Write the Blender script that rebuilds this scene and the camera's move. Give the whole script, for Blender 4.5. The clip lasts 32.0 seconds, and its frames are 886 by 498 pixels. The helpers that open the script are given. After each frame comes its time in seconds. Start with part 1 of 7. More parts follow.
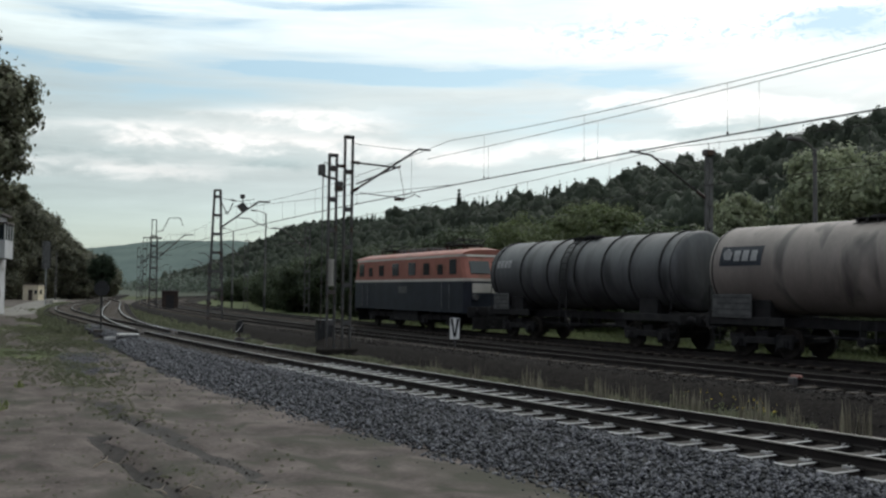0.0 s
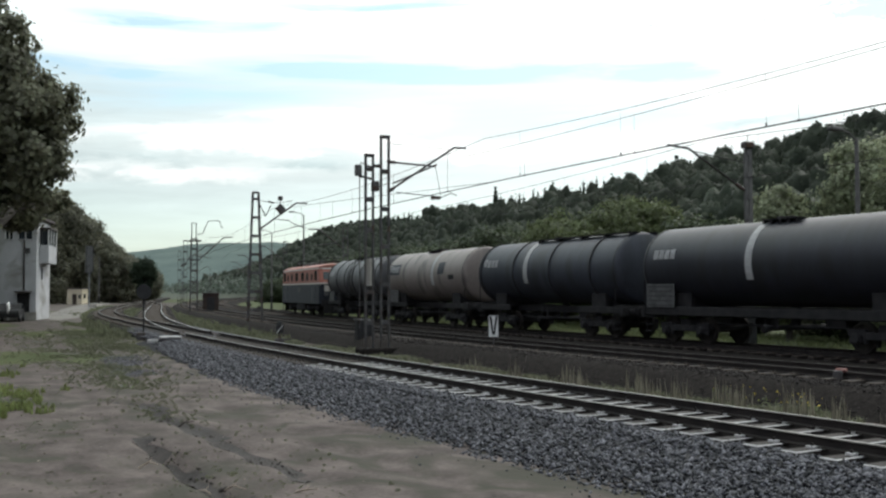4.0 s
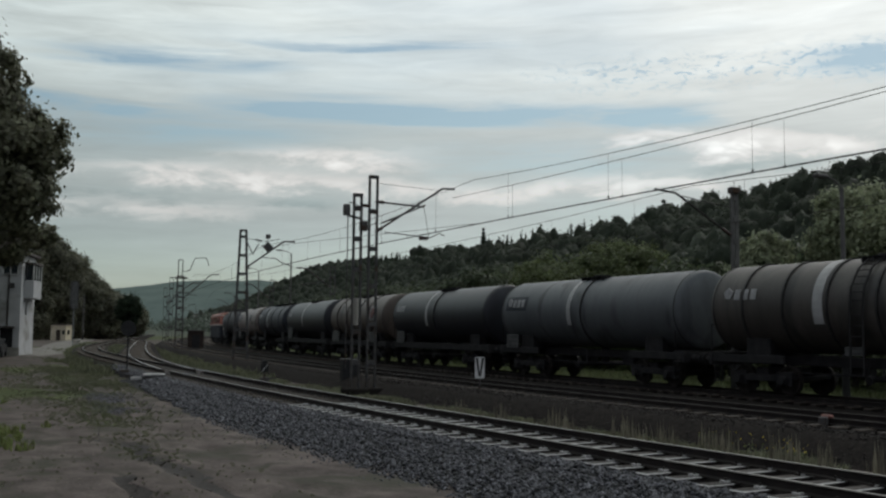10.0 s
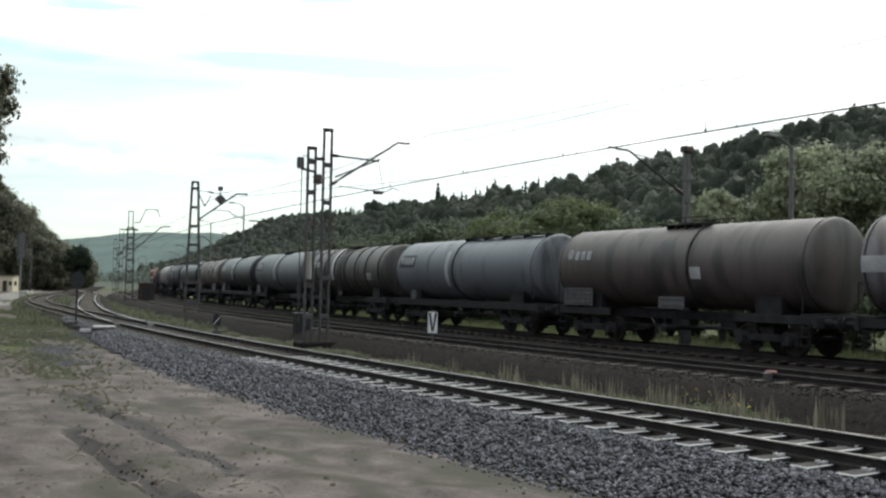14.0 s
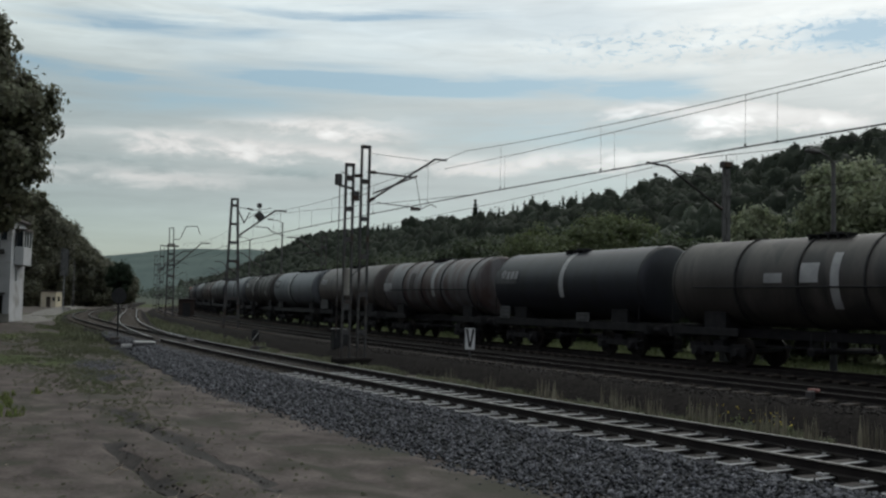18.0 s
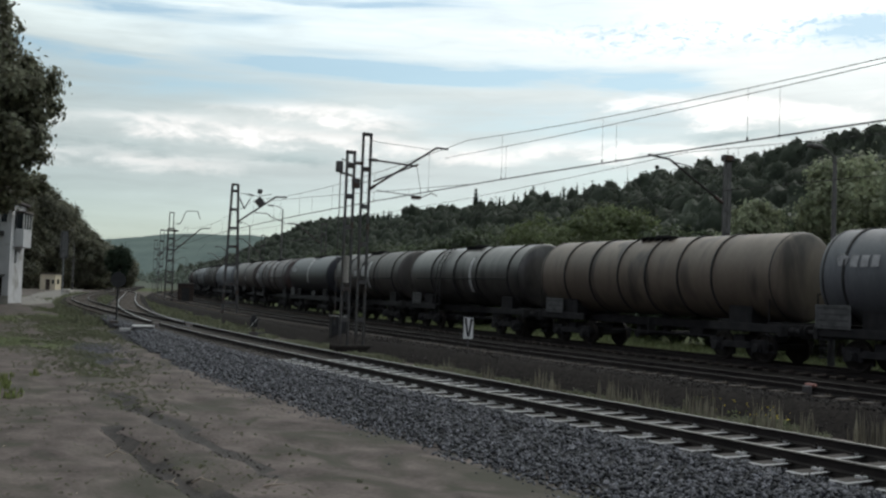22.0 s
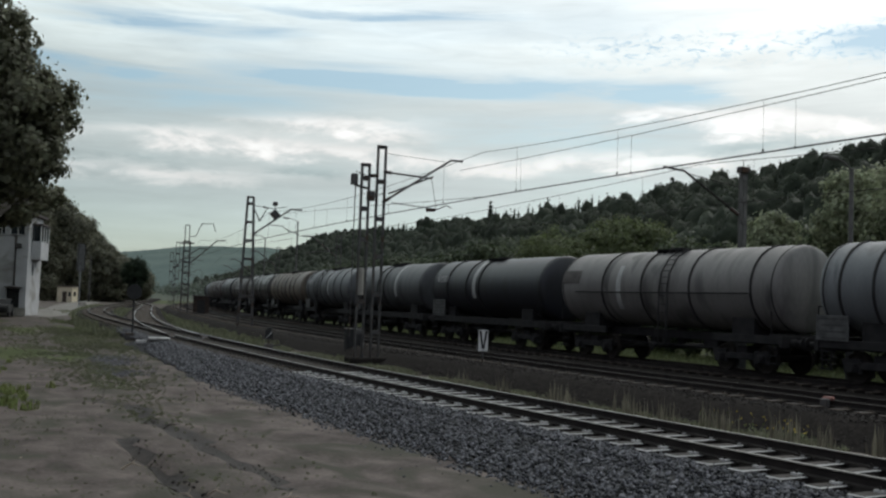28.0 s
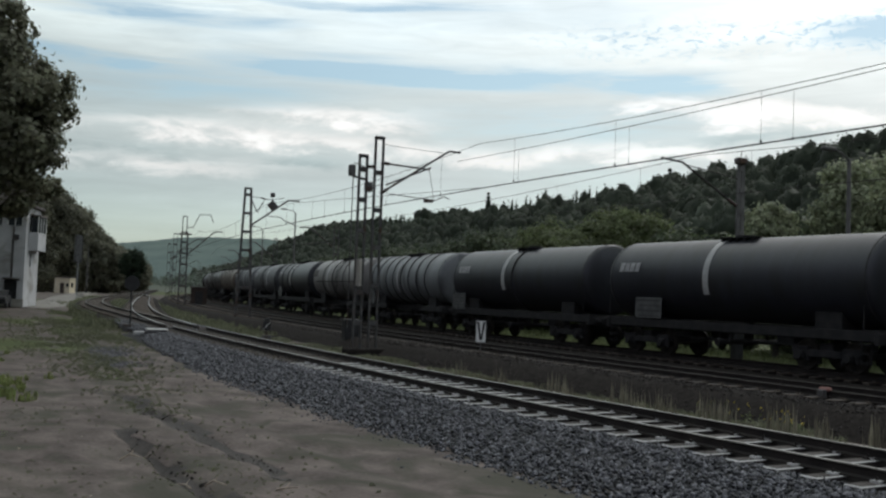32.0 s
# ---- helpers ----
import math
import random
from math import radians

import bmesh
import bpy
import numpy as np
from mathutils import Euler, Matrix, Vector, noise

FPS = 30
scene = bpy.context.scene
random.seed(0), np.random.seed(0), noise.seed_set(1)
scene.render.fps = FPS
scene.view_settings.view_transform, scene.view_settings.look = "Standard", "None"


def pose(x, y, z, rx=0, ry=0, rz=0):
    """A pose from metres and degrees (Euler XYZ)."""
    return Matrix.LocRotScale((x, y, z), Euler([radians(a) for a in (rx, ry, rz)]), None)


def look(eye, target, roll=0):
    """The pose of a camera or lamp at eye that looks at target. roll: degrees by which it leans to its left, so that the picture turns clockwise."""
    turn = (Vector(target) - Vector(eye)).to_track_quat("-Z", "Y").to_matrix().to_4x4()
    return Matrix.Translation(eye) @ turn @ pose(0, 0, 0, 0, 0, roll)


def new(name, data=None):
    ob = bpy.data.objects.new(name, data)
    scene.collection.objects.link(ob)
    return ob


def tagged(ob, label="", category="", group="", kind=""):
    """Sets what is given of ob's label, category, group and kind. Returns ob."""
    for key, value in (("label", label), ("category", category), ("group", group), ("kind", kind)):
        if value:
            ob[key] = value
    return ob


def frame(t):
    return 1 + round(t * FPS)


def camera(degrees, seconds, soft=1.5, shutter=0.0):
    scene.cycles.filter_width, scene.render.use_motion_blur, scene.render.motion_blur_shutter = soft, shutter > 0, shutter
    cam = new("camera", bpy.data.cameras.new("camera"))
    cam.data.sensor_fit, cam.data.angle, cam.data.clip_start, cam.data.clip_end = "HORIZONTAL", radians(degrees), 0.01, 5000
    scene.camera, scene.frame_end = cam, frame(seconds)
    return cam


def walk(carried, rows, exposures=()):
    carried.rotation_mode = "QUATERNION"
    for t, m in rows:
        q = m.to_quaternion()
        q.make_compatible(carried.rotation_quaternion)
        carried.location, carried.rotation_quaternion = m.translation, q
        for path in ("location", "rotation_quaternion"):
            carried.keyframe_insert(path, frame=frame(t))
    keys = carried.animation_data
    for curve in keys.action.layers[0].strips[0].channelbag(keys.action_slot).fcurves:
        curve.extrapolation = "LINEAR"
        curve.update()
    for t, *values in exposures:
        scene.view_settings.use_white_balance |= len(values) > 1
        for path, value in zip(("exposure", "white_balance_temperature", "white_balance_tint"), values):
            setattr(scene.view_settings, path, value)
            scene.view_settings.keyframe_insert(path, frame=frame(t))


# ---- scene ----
# The place: a railway station throat in a wooded valley, metres, z = 0 on the rail heads.
# y runs along the tracks beside the camera, x across them towards the hillside.
EYE = (0.0, 0.0, 1.842)
# seconds, heading (degrees right of +y), tilt up, lean
HELD = [
    (0.0, 34.01, 2.59, 0.74), (0.5, 32.92, 2.38, 0.67), (1.0, 32.26, 2.04, 0.24), (1.5, 31.66, 1.67, 0.02),
    (2.0, 30.97, 1.42, 0.01), (2.5, 30.32, 1.36, 0.55), (3.0, 31.08, 1.57, 0.46), (3.5, 31.95, 1.93, -0.15),
    (5.5, 30.78, 3.63, 0.41), (6.0, 29.95, 3.71, 0.22), (6.5, 27.62, 4.49, -0.15), (7.0, 24.10, 5.30, -1.25),
    (7.5, 24.08, 5.89, 0.48), (8.0, 27.67, 6.08, 2.18), (8.5, 30.93, 5.75, 1.30), (9.0, 31.34, 5.75, 1.49),
    (9.5, 31.48, 5.31, 0.51), (10.0, 32.56, 4.83, 0.59), (10.5, 32.27, 4.39, -0.10), (11.0, 32.68, 3.78, 0.31),
    (11.5, 32.79, 3.30, 0.47), (12.0, 33.70, 2.87, 0.43), (12.5, 34.43, 2.48, 0.68), (13.0, 35.14, 2.15, 0.73),
    (13.5, 35.35, 2.19, 1.05), (15.5, 34.90, 2.49, 1.01), (16.0, 34.67, 2.43, 0.46), (16.5, 33.69, 3.04, 0.41),
    (17.0, 33.06, 3.19, 0.50), (17.5, 33.08, 3.21, 0.93), (18.0, 33.08, 3.16, 1.20), (18.5, 32.99, 3.03, 1.81),
    (19.0, 32.89, 2.96, 2.40), (19.5, 33.05, 2.81, 2.52), (20.0, 32.93, 2.70, 2.37), (20.5, 32.60, 2.75, 1.98),
    (21.0, 32.53, 2.80, 2.20), (21.5, 32.68, 2.75, 2.50), (22.0, 33.11, 2.52, 2.13), (22.5, 32.98, 2.62, 2.35),
    (23.0, 32.93, 2.85, 2.34), (23.5, 32.76, 2.90, 2.48), (24.0, 32.49, 3.00, 1.42), (24.5, 32.45, 3.11, 1.06),
    (25.0, 32.52, 3.09, 1.35), (25.5, 32.34, 3.21, 1.66), (27.5, 32.27, 3.15, 2.27), (28.0, 32.23, 3.20, 2.14),
    (28.5, 32.12, 3.04, 2.06), (29.0, 32.34, 2.88, 2.34), (29.5, 32.75, 3.03, 2.60), (30.0, 32.51, 2.98, 2.46),
    (30.5, 32.35, 2.98, 2.22), (31.0, 32.46, 2.88, 2.12), (31.5, 32.55, 2.79, 2.09), (32.0, 32.38, 2.69, 2.12),
]


def held(heading, tilt, lean):
    a, b = radians(heading), radians(tilt)
    ahead = Vector((math.sin(a) * math.cos(b), math.cos(a) * math.cos(b), math.sin(b)))
    return look(EYE, Vector(EYE) + ahead * 10, lean)


cam = camera(48.26, 32.0, soft=2.4)
# seconds, stops, white balance
EXPOSURES = [(0, 0.1, 6380, 10), (1, 0.3, 6420, 10), (2, 0.7, 6400, 10), (3.5, 0.65, 6420, 10), (5.5, -0.25, 6380, 10), (6, -0.45, 6380, 10), (7, -0.9, 6400, 10), (7.5, -1.0, 6400, 10), (9, -0.75, 6400, 10), (10, -0.5, 6450, 10), (11, 0.0, 6400, 10),
             (12, 0.62, 6480, 10), (13, 0.98, 6480, 10), (13.5, 0.95, 6480, 10), (15.5, 0.05, 6400, 10), (16, -0.15, 6380, 10), (17, -0.5, 6380, 10), (18, -0.4, 6380, 10), (19, -0.2, 6380, 10), (20, 0.05, 6380, 10), (23, -0.05, 6380, 10), (25, -0.3, 6380, 10),
             (28, -0.15, 6380, 10), (30, 0.05, 6380, 10), (32, -0.1, 6380, 10)]
walk(cam, [(t, held(a, b, c)) for t, a, b, c in HELD], EXPOSURES)

# ---- world, sun ----
SUN_AZIMUTH, SUN_HEIGHT = 62.0, 48.0   # degrees right of +y, above the horizon


def make_world():
    world = bpy.data.worlds.new("sky")
    scene.world = world
    world.use_nodes = True
    nt = world.node_tree
    n, l = nt.nodes, nt.links
    n.clear()
    out = n.new("ShaderNodeOutputWorld")
    bg = n.new("ShaderNodeBackground")
    bg.inputs["Strength"].default_value = 0.11
    sky = n.new("ShaderNodeTexSky")
    sky.sky_type, sky.sun_disc = "NISHITA", False
    sky.sun_elevation, sky.sun_rotation = radians(SUN_HEIGHT), radians(SUN_AZIMUTH)
    sky.dust_density, sky.air_density, sky.ozone_density = 0.6, 1.1, 0.3
    tc = n.new("ShaderNodeTexCoord")
    sep = n.new("ShaderNodeSeparateXYZ")
    l.new(tc.outputs["Generated"], sep.inputs[0])

    def math_node(op, a, b=None, clamp=False):
        m = n.new("ShaderNodeMath")
        m.operation, m.use_clamp = op, clamp
        for i, v in enumerate((a, b)):
            if v is None:
                continue
            if isinstance(v, (int, float)):
                m.inputs[i].default_value = v
            else:
                l.new(v, m.inputs[i])
        return m.outputs[0]

    # cloud cover in bearing and height: long streaks, heaped cloud low down, one long gap of blue
    height = math_node("MAXIMUM", sep.outputs[2], 0.0)
    bearing = math_node("ARCTAN2", sep.outputs[0], sep.outputs[1])

    def cloud_noise(along, up, detail, rough, seed, twist=0.0):
        c = n.new("ShaderNodeCombineXYZ")
        l.new(math_node("MULTIPLY", bearing, along), c.inputs[0])
        l.new(math_node("MULTIPLY", math_node("ADD", height, math_node("MULTIPLY", bearing, -0.02)), up), c.inputs[1])
        c.inputs[2].default_value = seed
        t = n.new("ShaderNodeTexNoise")
        t.inputs["Scale"].default_value, t.inputs["Detail"].default_value = 1.0, detail
        t.inputs["Roughness"].default_value, t.inputs["Distortion"].default_value = rough, twist
        l.new(c.outputs[0], t.inputs["Vector"])
        return t.outputs["Fac"]

    def ramp_node(value, lo, hi):
        r = n.new("ShaderNodeMapRange")
        r.interpolation_type = "SMOOTHSTEP"
        r.inputs["From Min"].default_value, r.inputs["From Max"].default_value = lo, hi
        l.new(value, r.inputs["Value"])
        return r.outputs[0]

    streak = cloud_noise(3.2, 34.0, 8.0, 0.6, 3.0, 0.5)
    fine = cloud_noise(11.0, 80.0, 8.0, 0.6, 8.0, 0.6)
    puff = cloud_noise(16.0, 42.0, 9.0, 0.6, 5.6, 0.3)
    broad = cloud_noise(1.6, 9.0, 4.0, 0.5, 12.3)

    def warped(wind, up, coarse):
        c = n.new("ShaderNodeCombineXYZ")
        l.new(math_node("ADD", bearing, math_node("MULTIPLY", math_node("SUBTRACT", coarse, 0.5), wind)), c.inputs[0])
        l.new(math_node("ADD", height, math_node("MULTIPLY", math_node("SUBTRACT", coarse, 0.5), up)), c.inputs[1])
        return c.outputs[0]

    def spot(space, at_bearing, at_height, wide, tall, amount):
        """A soft long patch of cloud or clear air at a bearing and height."""
        m = n.new("ShaderNodeVectorMath")
        m.operation = "MULTIPLY_ADD"
        l.new(space, m.inputs[0])
        m.inputs[1].default_value = (1 / wide, 1 / tall, 0)
        m.inputs[2].default_value = (-at_bearing / wide, -at_height / tall, 0)
        d = n.new("ShaderNodeVectorMath")
        d.operation = "LENGTH"
        l.new(m.outputs[0], d.inputs[0])
        r = n.new("ShaderNodeMapRange")
        r.interpolation_type = "SMOOTHSTEP"
        r.inputs["From Min"].default_value, r.inputs["From Max"].default_value = 1.6, 0.2
        r.inputs["To Max"].default_value = amount
        l.new(d.outputs["Value"], r.inputs["Value"])
        return r.outputs[0]

    def total(items):
        t = items[0]
        for q in items[1:]:
            t = math_node("ADD", t, q)
        return t

    windy, lumpy = warped(0.22, 0.03, streak), warped(0.09, 0.035, puff)
    clear = total([spot(windy, *g) for g in ((0.22, 0.209, 0.13, 0.007, 0.6), (0.49, 0.221, 0.14, 0.011, 1.0), (0.70, 0.216, 0.12, 0.011, 0.55), (0.79, 0.208, 0.06, 0.009, 0.6), (0.05, 0.214, 0.12, 0.008, 0.5),
                                             (0.29, 0.259, 0.11, 0.008, 0.6), (0.49, 0.281, 0.1, 0.005, 0.5), (0.98, 0.252, 0.07, 0.016, 0.7), (0.66, 0.17, 0.12, 0.02, 0.3), (0.3, 0.19, 0.14, 0.014, 0.3))])
    grain = cloud_noise(75.0, 190.0, 5.0, 0.65, 21.0, 0.8)
    ripples = math_node("MULTIPLY", ramp_node(grain, 0.48, 0.66), math_node("ADD", spot(windy, 0.8, 0.252, 0.13, 0.016, 0.75), spot(windy, 0.97, 0.255, 0.09, 0.02, 0.6)))
    thin = math_node("MULTIPLY", ramp_node(broad, 0.5, 0.3), 0.3)
    low = math_node("MULTIPLY", ramp_node(height, 0.13, 0.05), 0.3)
    clear = math_node("MINIMUM", total([math_node("MULTIPLY", clear, math_node("MAXIMUM", math_node("ADD", math_node("MULTIPLY", fine, 3.4), -0.6), 0.05)), ripples, thin, low]), 0.85)
    # brightness: high cloud glares towards the sun, the low deck is greyer with white heads
    glow = n.new("ShaderNodeVectorMath")
    glow.operation = "DOT_PRODUCT"
    a, b = radians(SUN_AZIMUTH), radians(SUN_HEIGHT)
    glow.inputs[1].default_value = (math.sin(a) * math.cos(b), math.cos(a) * math.cos(b), math.sin(b))
    l.new(tc.outputs["Generated"], glow.inputs[0])
    near_sun = math_node("POWER", math_node("MAXIMUM", glow.outputs["Value"], 0.0), 2.2)
    high = ramp_node(height, 0.19, 0.27)
    heads = total([spot(lumpy, *g) for g in ((0.785, 0.194, 0.035, 0.007, 2.6), (0.865, 0.184, 0.045, 0.012, 3.2), (0.93, 0.179, 0.05, 0.009, 2.6), (0.73, 0.149, 0.07, 0.009, 2.0), (0.62, 0.14, 0.06, 0.008, 1.2), (0.81, 0.148, 0.04, 0.007, 1.6),
                                             (0.45, 0.172, 0.09, 0.010, 2.3), (0.32, 0.152, 0.1, 0.012, 1.9), (0.47, 0.145, 0.1, 0.012, 1.7), (0.27, 0.118, 0.12, 0.009, 1.2), (0.1, 0.15, 0.1, 0.012, 0.9), (1.15, 0.2, 0.12, 0.02, 2.0),
                                             (0.434, 0.131, 0.035, 0.010, -0.9), (0.25, 0.128, 0.06, 0.005, -0.7), (0.89, 0.163, 0.06, 0.007, -0.9))])
    heads = math_node("MULTIPLY", heads, math_node("ADD", math_node("MULTIPLY", ramp_node(puff, 0.36, 0.64), 1.1), 0.35))
    texture = math_node("ADD", math_node("MULTIPLY", math_node("SUBTRACT", streak, 0.5), 6.0), math_node("MULTIPLY", math_node("SUBTRACT", fine, 0.5), 4.4))
    bright = math_node("ADD", math_node("MULTIPLY", near_sun, 7.5), math_node("ADD", math_node("MULTIPLY", high, 2.8), 3.5))
    bright = math_node("MAXIMUM", math_node("ADD", bright, math_node("ADD", math_node("MULTIPLY", heads, 1.5), math_node("MULTIPLY", texture, math_node("ADD", math_node("MULTIPLY", high, 0.6), 0.4)))), 0.8)
    side = n.new("ShaderNodeMapRange")
    side.inputs["From Min"].default_value, side.inputs["From Max"].default_value, side.inputs["To Min"].default_value = -0.5, 0.45, 0.42
    l.new(glow.outputs["Value"], side.inputs["Value"])
    bright = math_node("MULTIPLY", bright, side.outputs[0])
    cast = n.new("ShaderNodeMix")
    cast.data_type = "RGBA"
    cast.inputs[6].default_value, cast.inputs[7].default_value = (0.84, 1.0, 0.995, 1), (1.0, 1.0, 0.965, 1)
    l.new(math_node("ADD", math_node("MULTIPLY", near_sun, 1.1), math_node("MULTIPLY", heads, 0.4), True), cast.inputs[0])
    # the cloud away from the sun is bluer
    away = n.new("ShaderNodeMix")
    away.data_type = "RGBA"
    away.inputs[7].default_value = (0.93, 0.94, 1.14, 1)
    l.new(ramp_node(glow.outputs["Value"], 0.42, -0.1), away.inputs[0])
    l.new(cast.outputs[2], away.inputs[6])
    tint = n.new("ShaderNodeVectorMath")
    tint.operation = "SCALE"
    l.new(away.outputs[2], tint.inputs[0])
    l.new(bright, tint.inputs["Scale"])
    mix = n.new("ShaderNodeMix")
    mix.data_type = "RGBA"
    l.new(math_node("SUBTRACT", 1.0, clear), mix.inputs[0])
    air = n.new("ShaderNodeVectorMath")
    air.operation = "MULTIPLY"
    air.inputs[1].default_value = (0.92, 1.0, 0.92)
    l.new(sky.outputs[0], air.inputs[0])
    l.new(air.outputs[0], mix.inputs[6])
    l.new(tint.outputs[0], mix.inputs[7])
    l.new(mix.outputs[2], bg.inputs[0])
    l.new(bg.outputs[0], out.inputs[0])


make_world()
sun = new("sun", bpy.data.lights.new("sun", "SUN"))
sun.data.energy, sun.data.angle, sun.data.color = 0.5, radians(6.0), (1.0, 0.98, 0.95)
a, b = radians(SUN_AZIMUTH), radians(SUN_HEIGHT)
sun.matrix_world = look((math.sin(a) * math.cos(b) * 300, math.cos(a) * math.cos(b) * 300, math.sin(b) * 300), (0, 0, 0))

# ---- materials ----
def material(name, dark, light, scale=4.0, rough=0.8, metal=0.0, bump=0.3, fine=40.0, spread=0.25, per_object=0.0, per_island=0.0, spec=0.3,
             stretch=(1, 1, 1), dirt=None, dirt_scale=0.6, dirt_amount=0.5):
    """Two tones mixed by a coarse and a fine noise, with relief, wear spots and a slight change from piece to piece."""
    m = bpy.data.materials.new(name)
    m.use_nodes = True
    nt = m.node_tree
    n, l = nt.nodes, nt.links
    bsdf = n["Principled BSDF"]
    tc = n.new("ShaderNodeTexCoord")
    mp = n.new("ShaderNodeMapping")
    mp.inputs["Scale"].default_value = stretch
    l.new(tc.outputs["Object"], mp.inputs["Vector"])
    n1 = n.new("ShaderNodeTexNoise")
    n1.inputs["Scale"].default_value, n1.inputs["Detail"].default_value = scale, 6.0
    n2 = n.new("ShaderNodeTexNoise")
    n2.inputs["Scale"].default_value, n2.inputs["Detail"].default_value = fine, 4.0
    for k in (n1, n2):
        l.new(mp.outputs[0], k.inputs["Vector"])
    add = n.new("ShaderNodeMath")
    add.operation = "MULTIPLY_ADD"
    l.new(n2.outputs["Fac"], add.inputs[0])
    add.inputs[1].default_value = 0.45
    l.new(n1.outputs["Fac"], add.inputs[2])
    ramp = n.new("ShaderNodeValToRGB")
    ramp.color_ramp.elements[0].position, ramp.color_ramp.elements[1].position = 0.72 - spread, 0.72 + spread
    ramp.color_ramp.elements[0].color, ramp.color_ramp.elements[1].color = (*dark, 1), (*light, 1)
    l.new(add.outputs[0], ramp.inputs[0])
    colour = ramp.outputs[0]
    if dirt:
        nd = n.new("ShaderNodeTexNoise")
        nd.inputs["Scale"].default_value, nd.inputs["Detail"].default_value, nd.inputs["Distortion"].default_value = dirt_scale, 8.0, 0.8
        l.new(mp.outputs[0], nd.inputs["Vector"])
        rd = n.new("ShaderNodeValToRGB")
        rd.color_ramp.elements[0].position, rd.color_ramp.elements[1].position = 0.62 - 0.25 * dirt_amount, 0.75 - 0.2 * dirt_amount
        l.new(nd.outputs["Fac"], rd.inputs[0])
        md = n.new("ShaderNodeMix")
        md.data_type = "RGBA"
        l.new(rd.outputs[0], md.inputs[0])
        l.new(colour, md.inputs[6])
        md.inputs[7].default_value = (*dirt, 1)
        colour = md.outputs[2]
    if per_object or per_island:
        src = n.new("ShaderNodeObjectInfo").outputs["Random"] if per_object else n.new("ShaderNodeNewGeometry").outputs["Random Per Island"]
        amount = per_object or per_island
        hsv = n.new("ShaderNodeHueSaturation")
        mr = n.new("ShaderNodeMapRange")
        mr.inputs["To Min"].default_value, mr.inputs["To Max"].default_value = 1 - amount, 1 + amount
        l.new(src, mr.inputs["Value"])
        l.new(mr.outputs[0], hsv.inputs["Value"])
        mh = n.new("ShaderNodeMapRange")
        mh.inputs["To Min"].default_value, mh.inputs["To Max"].default_value = 0.5 - 0.03 * amount, 0.5 + 0.03 * amount
        l.new(src, mh.inputs["Value"])
        l.new(mh.outputs[0], hsv.inputs["Hue"])
        l.new(colour, hsv.inputs["Color"])
        colour = hsv.outputs[0]
    l.new(colour, bsdf.inputs["Base Color"])
    bsdf.inputs["Roughness"].default_value, bsdf.inputs["Metallic"].default_value = rough, metal
    bsdf.inputs["Specular IOR Level"].default_value = spec
    if bump:
        bp = n.new("ShaderNodeBump")
        bp.inputs["Strength"].default_value, bp.inputs["Distance"].default_value = bump, 0.02
        l.new(add.outputs[0], bp.inputs["Height"])
        l.new(bp.outputs[0], bsdf.inputs["Normal"])
    return m


def leaf_material(name, dark, light, amount=0.4, spec=0.3):
    m = material(name, dark, light, scale=0.35, rough=0.5, bump=0.0, fine=3.0, per_island=amount, spec=spec)
    nt = m.node_tree
    n, l = nt.nodes, nt.links
    bsdf = n["Principled BSDF"]
    src = bsdf.inputs["Base Color"].links[0].from_socket
    tr = n.new("ShaderNodeBsdfTranslucent")
    l.new(src, tr.inputs["Color"])
    mx = n.new("ShaderNodeMixShader")
    mx.inputs[0].default_value = 0.44
    l.new(bsdf.outputs[0], mx.inputs[1])
    l.new(tr.outputs[0], mx.inputs[2])
    l.new(mx.outputs[0], n["Material Output"].inputs["Surface"])
    return m


M = {}
M["dirt"] = material("dirt", (0.054, 0.045, 0.041), (0.152, 0.126, 0.115), scale=1.6, fine=16, bump=0.6, spread=0.22, spec=0.06, dirt=(0.06, 0.057, 0.045), dirt_scale=0.9, dirt_amount=0.6, stretch=(1.1, 0.75, 1))
M["meadow"] = material("meadow", (0.042, 0.053, 0.023), (0.1, 0.115, 0.052), scale=0.25, fine=6, bump=0.6, spec=0.05)
M["ballast"] = material("ballast", (0.016, 0.016, 0.018), (0.07, 0.07, 0.072), scale=14, fine=60, bump=0.9, rough=0.95, spec=0.05)
M["old_ballast"] = material("old_ballast", (0.011, 0.0095, 0.009), (0.034, 0.03, 0.027), scale=9, fine=50, bump=0.9, rough=0.95, spec=0.04)
M["stone"] = material("stone", (0.018, 0.019, 0.023), (0.132, 0.134, 0.145), scale=9, fine=60, bump=0.4, rough=0.7, per_island=0.9, spec=0.25)
M["rail"] = material("rail", (0.014, 0.012, 0.011), (0.04, 0.033, 0.029), scale=3, fine=60, rough=0.75, metal=0.2, bump=0.2)
M["rail_head"] = material("rail_head", (0.2, 0.195, 0.19), (0.4, 0.39, 0.38), scale=1.2, fine=30, rough=0.4, metal=1.0, bump=0.05)
M["concrete"] = material("concrete", (0.34, 0.335, 0.325), (0.6, 0.595, 0.58), scale=3, fine=40, bump=0.2, per_object=0.12)
M["old_concrete"] = material("old_concrete", (0.2, 0.19, 0.17), (0.4, 0.38, 0.34), scale=2, fine=30, bump=0.3)
M["old_wood"] = material("old_wood", (0.03, 0.024, 0.02), (0.09, 0.07, 0.055), scale=4, fine=40, bump=0.5, per_object=0.2)
M["steel"] = material("steel", (0.05, 0.05, 0.055), (0.13, 0.125, 0.12), scale=5, fine=50, rough=0.6, metal=0.35, bump=0.1, dirt=(0.07, 0.04, 0.025), dirt_scale=2, dirt_amount=0.4)
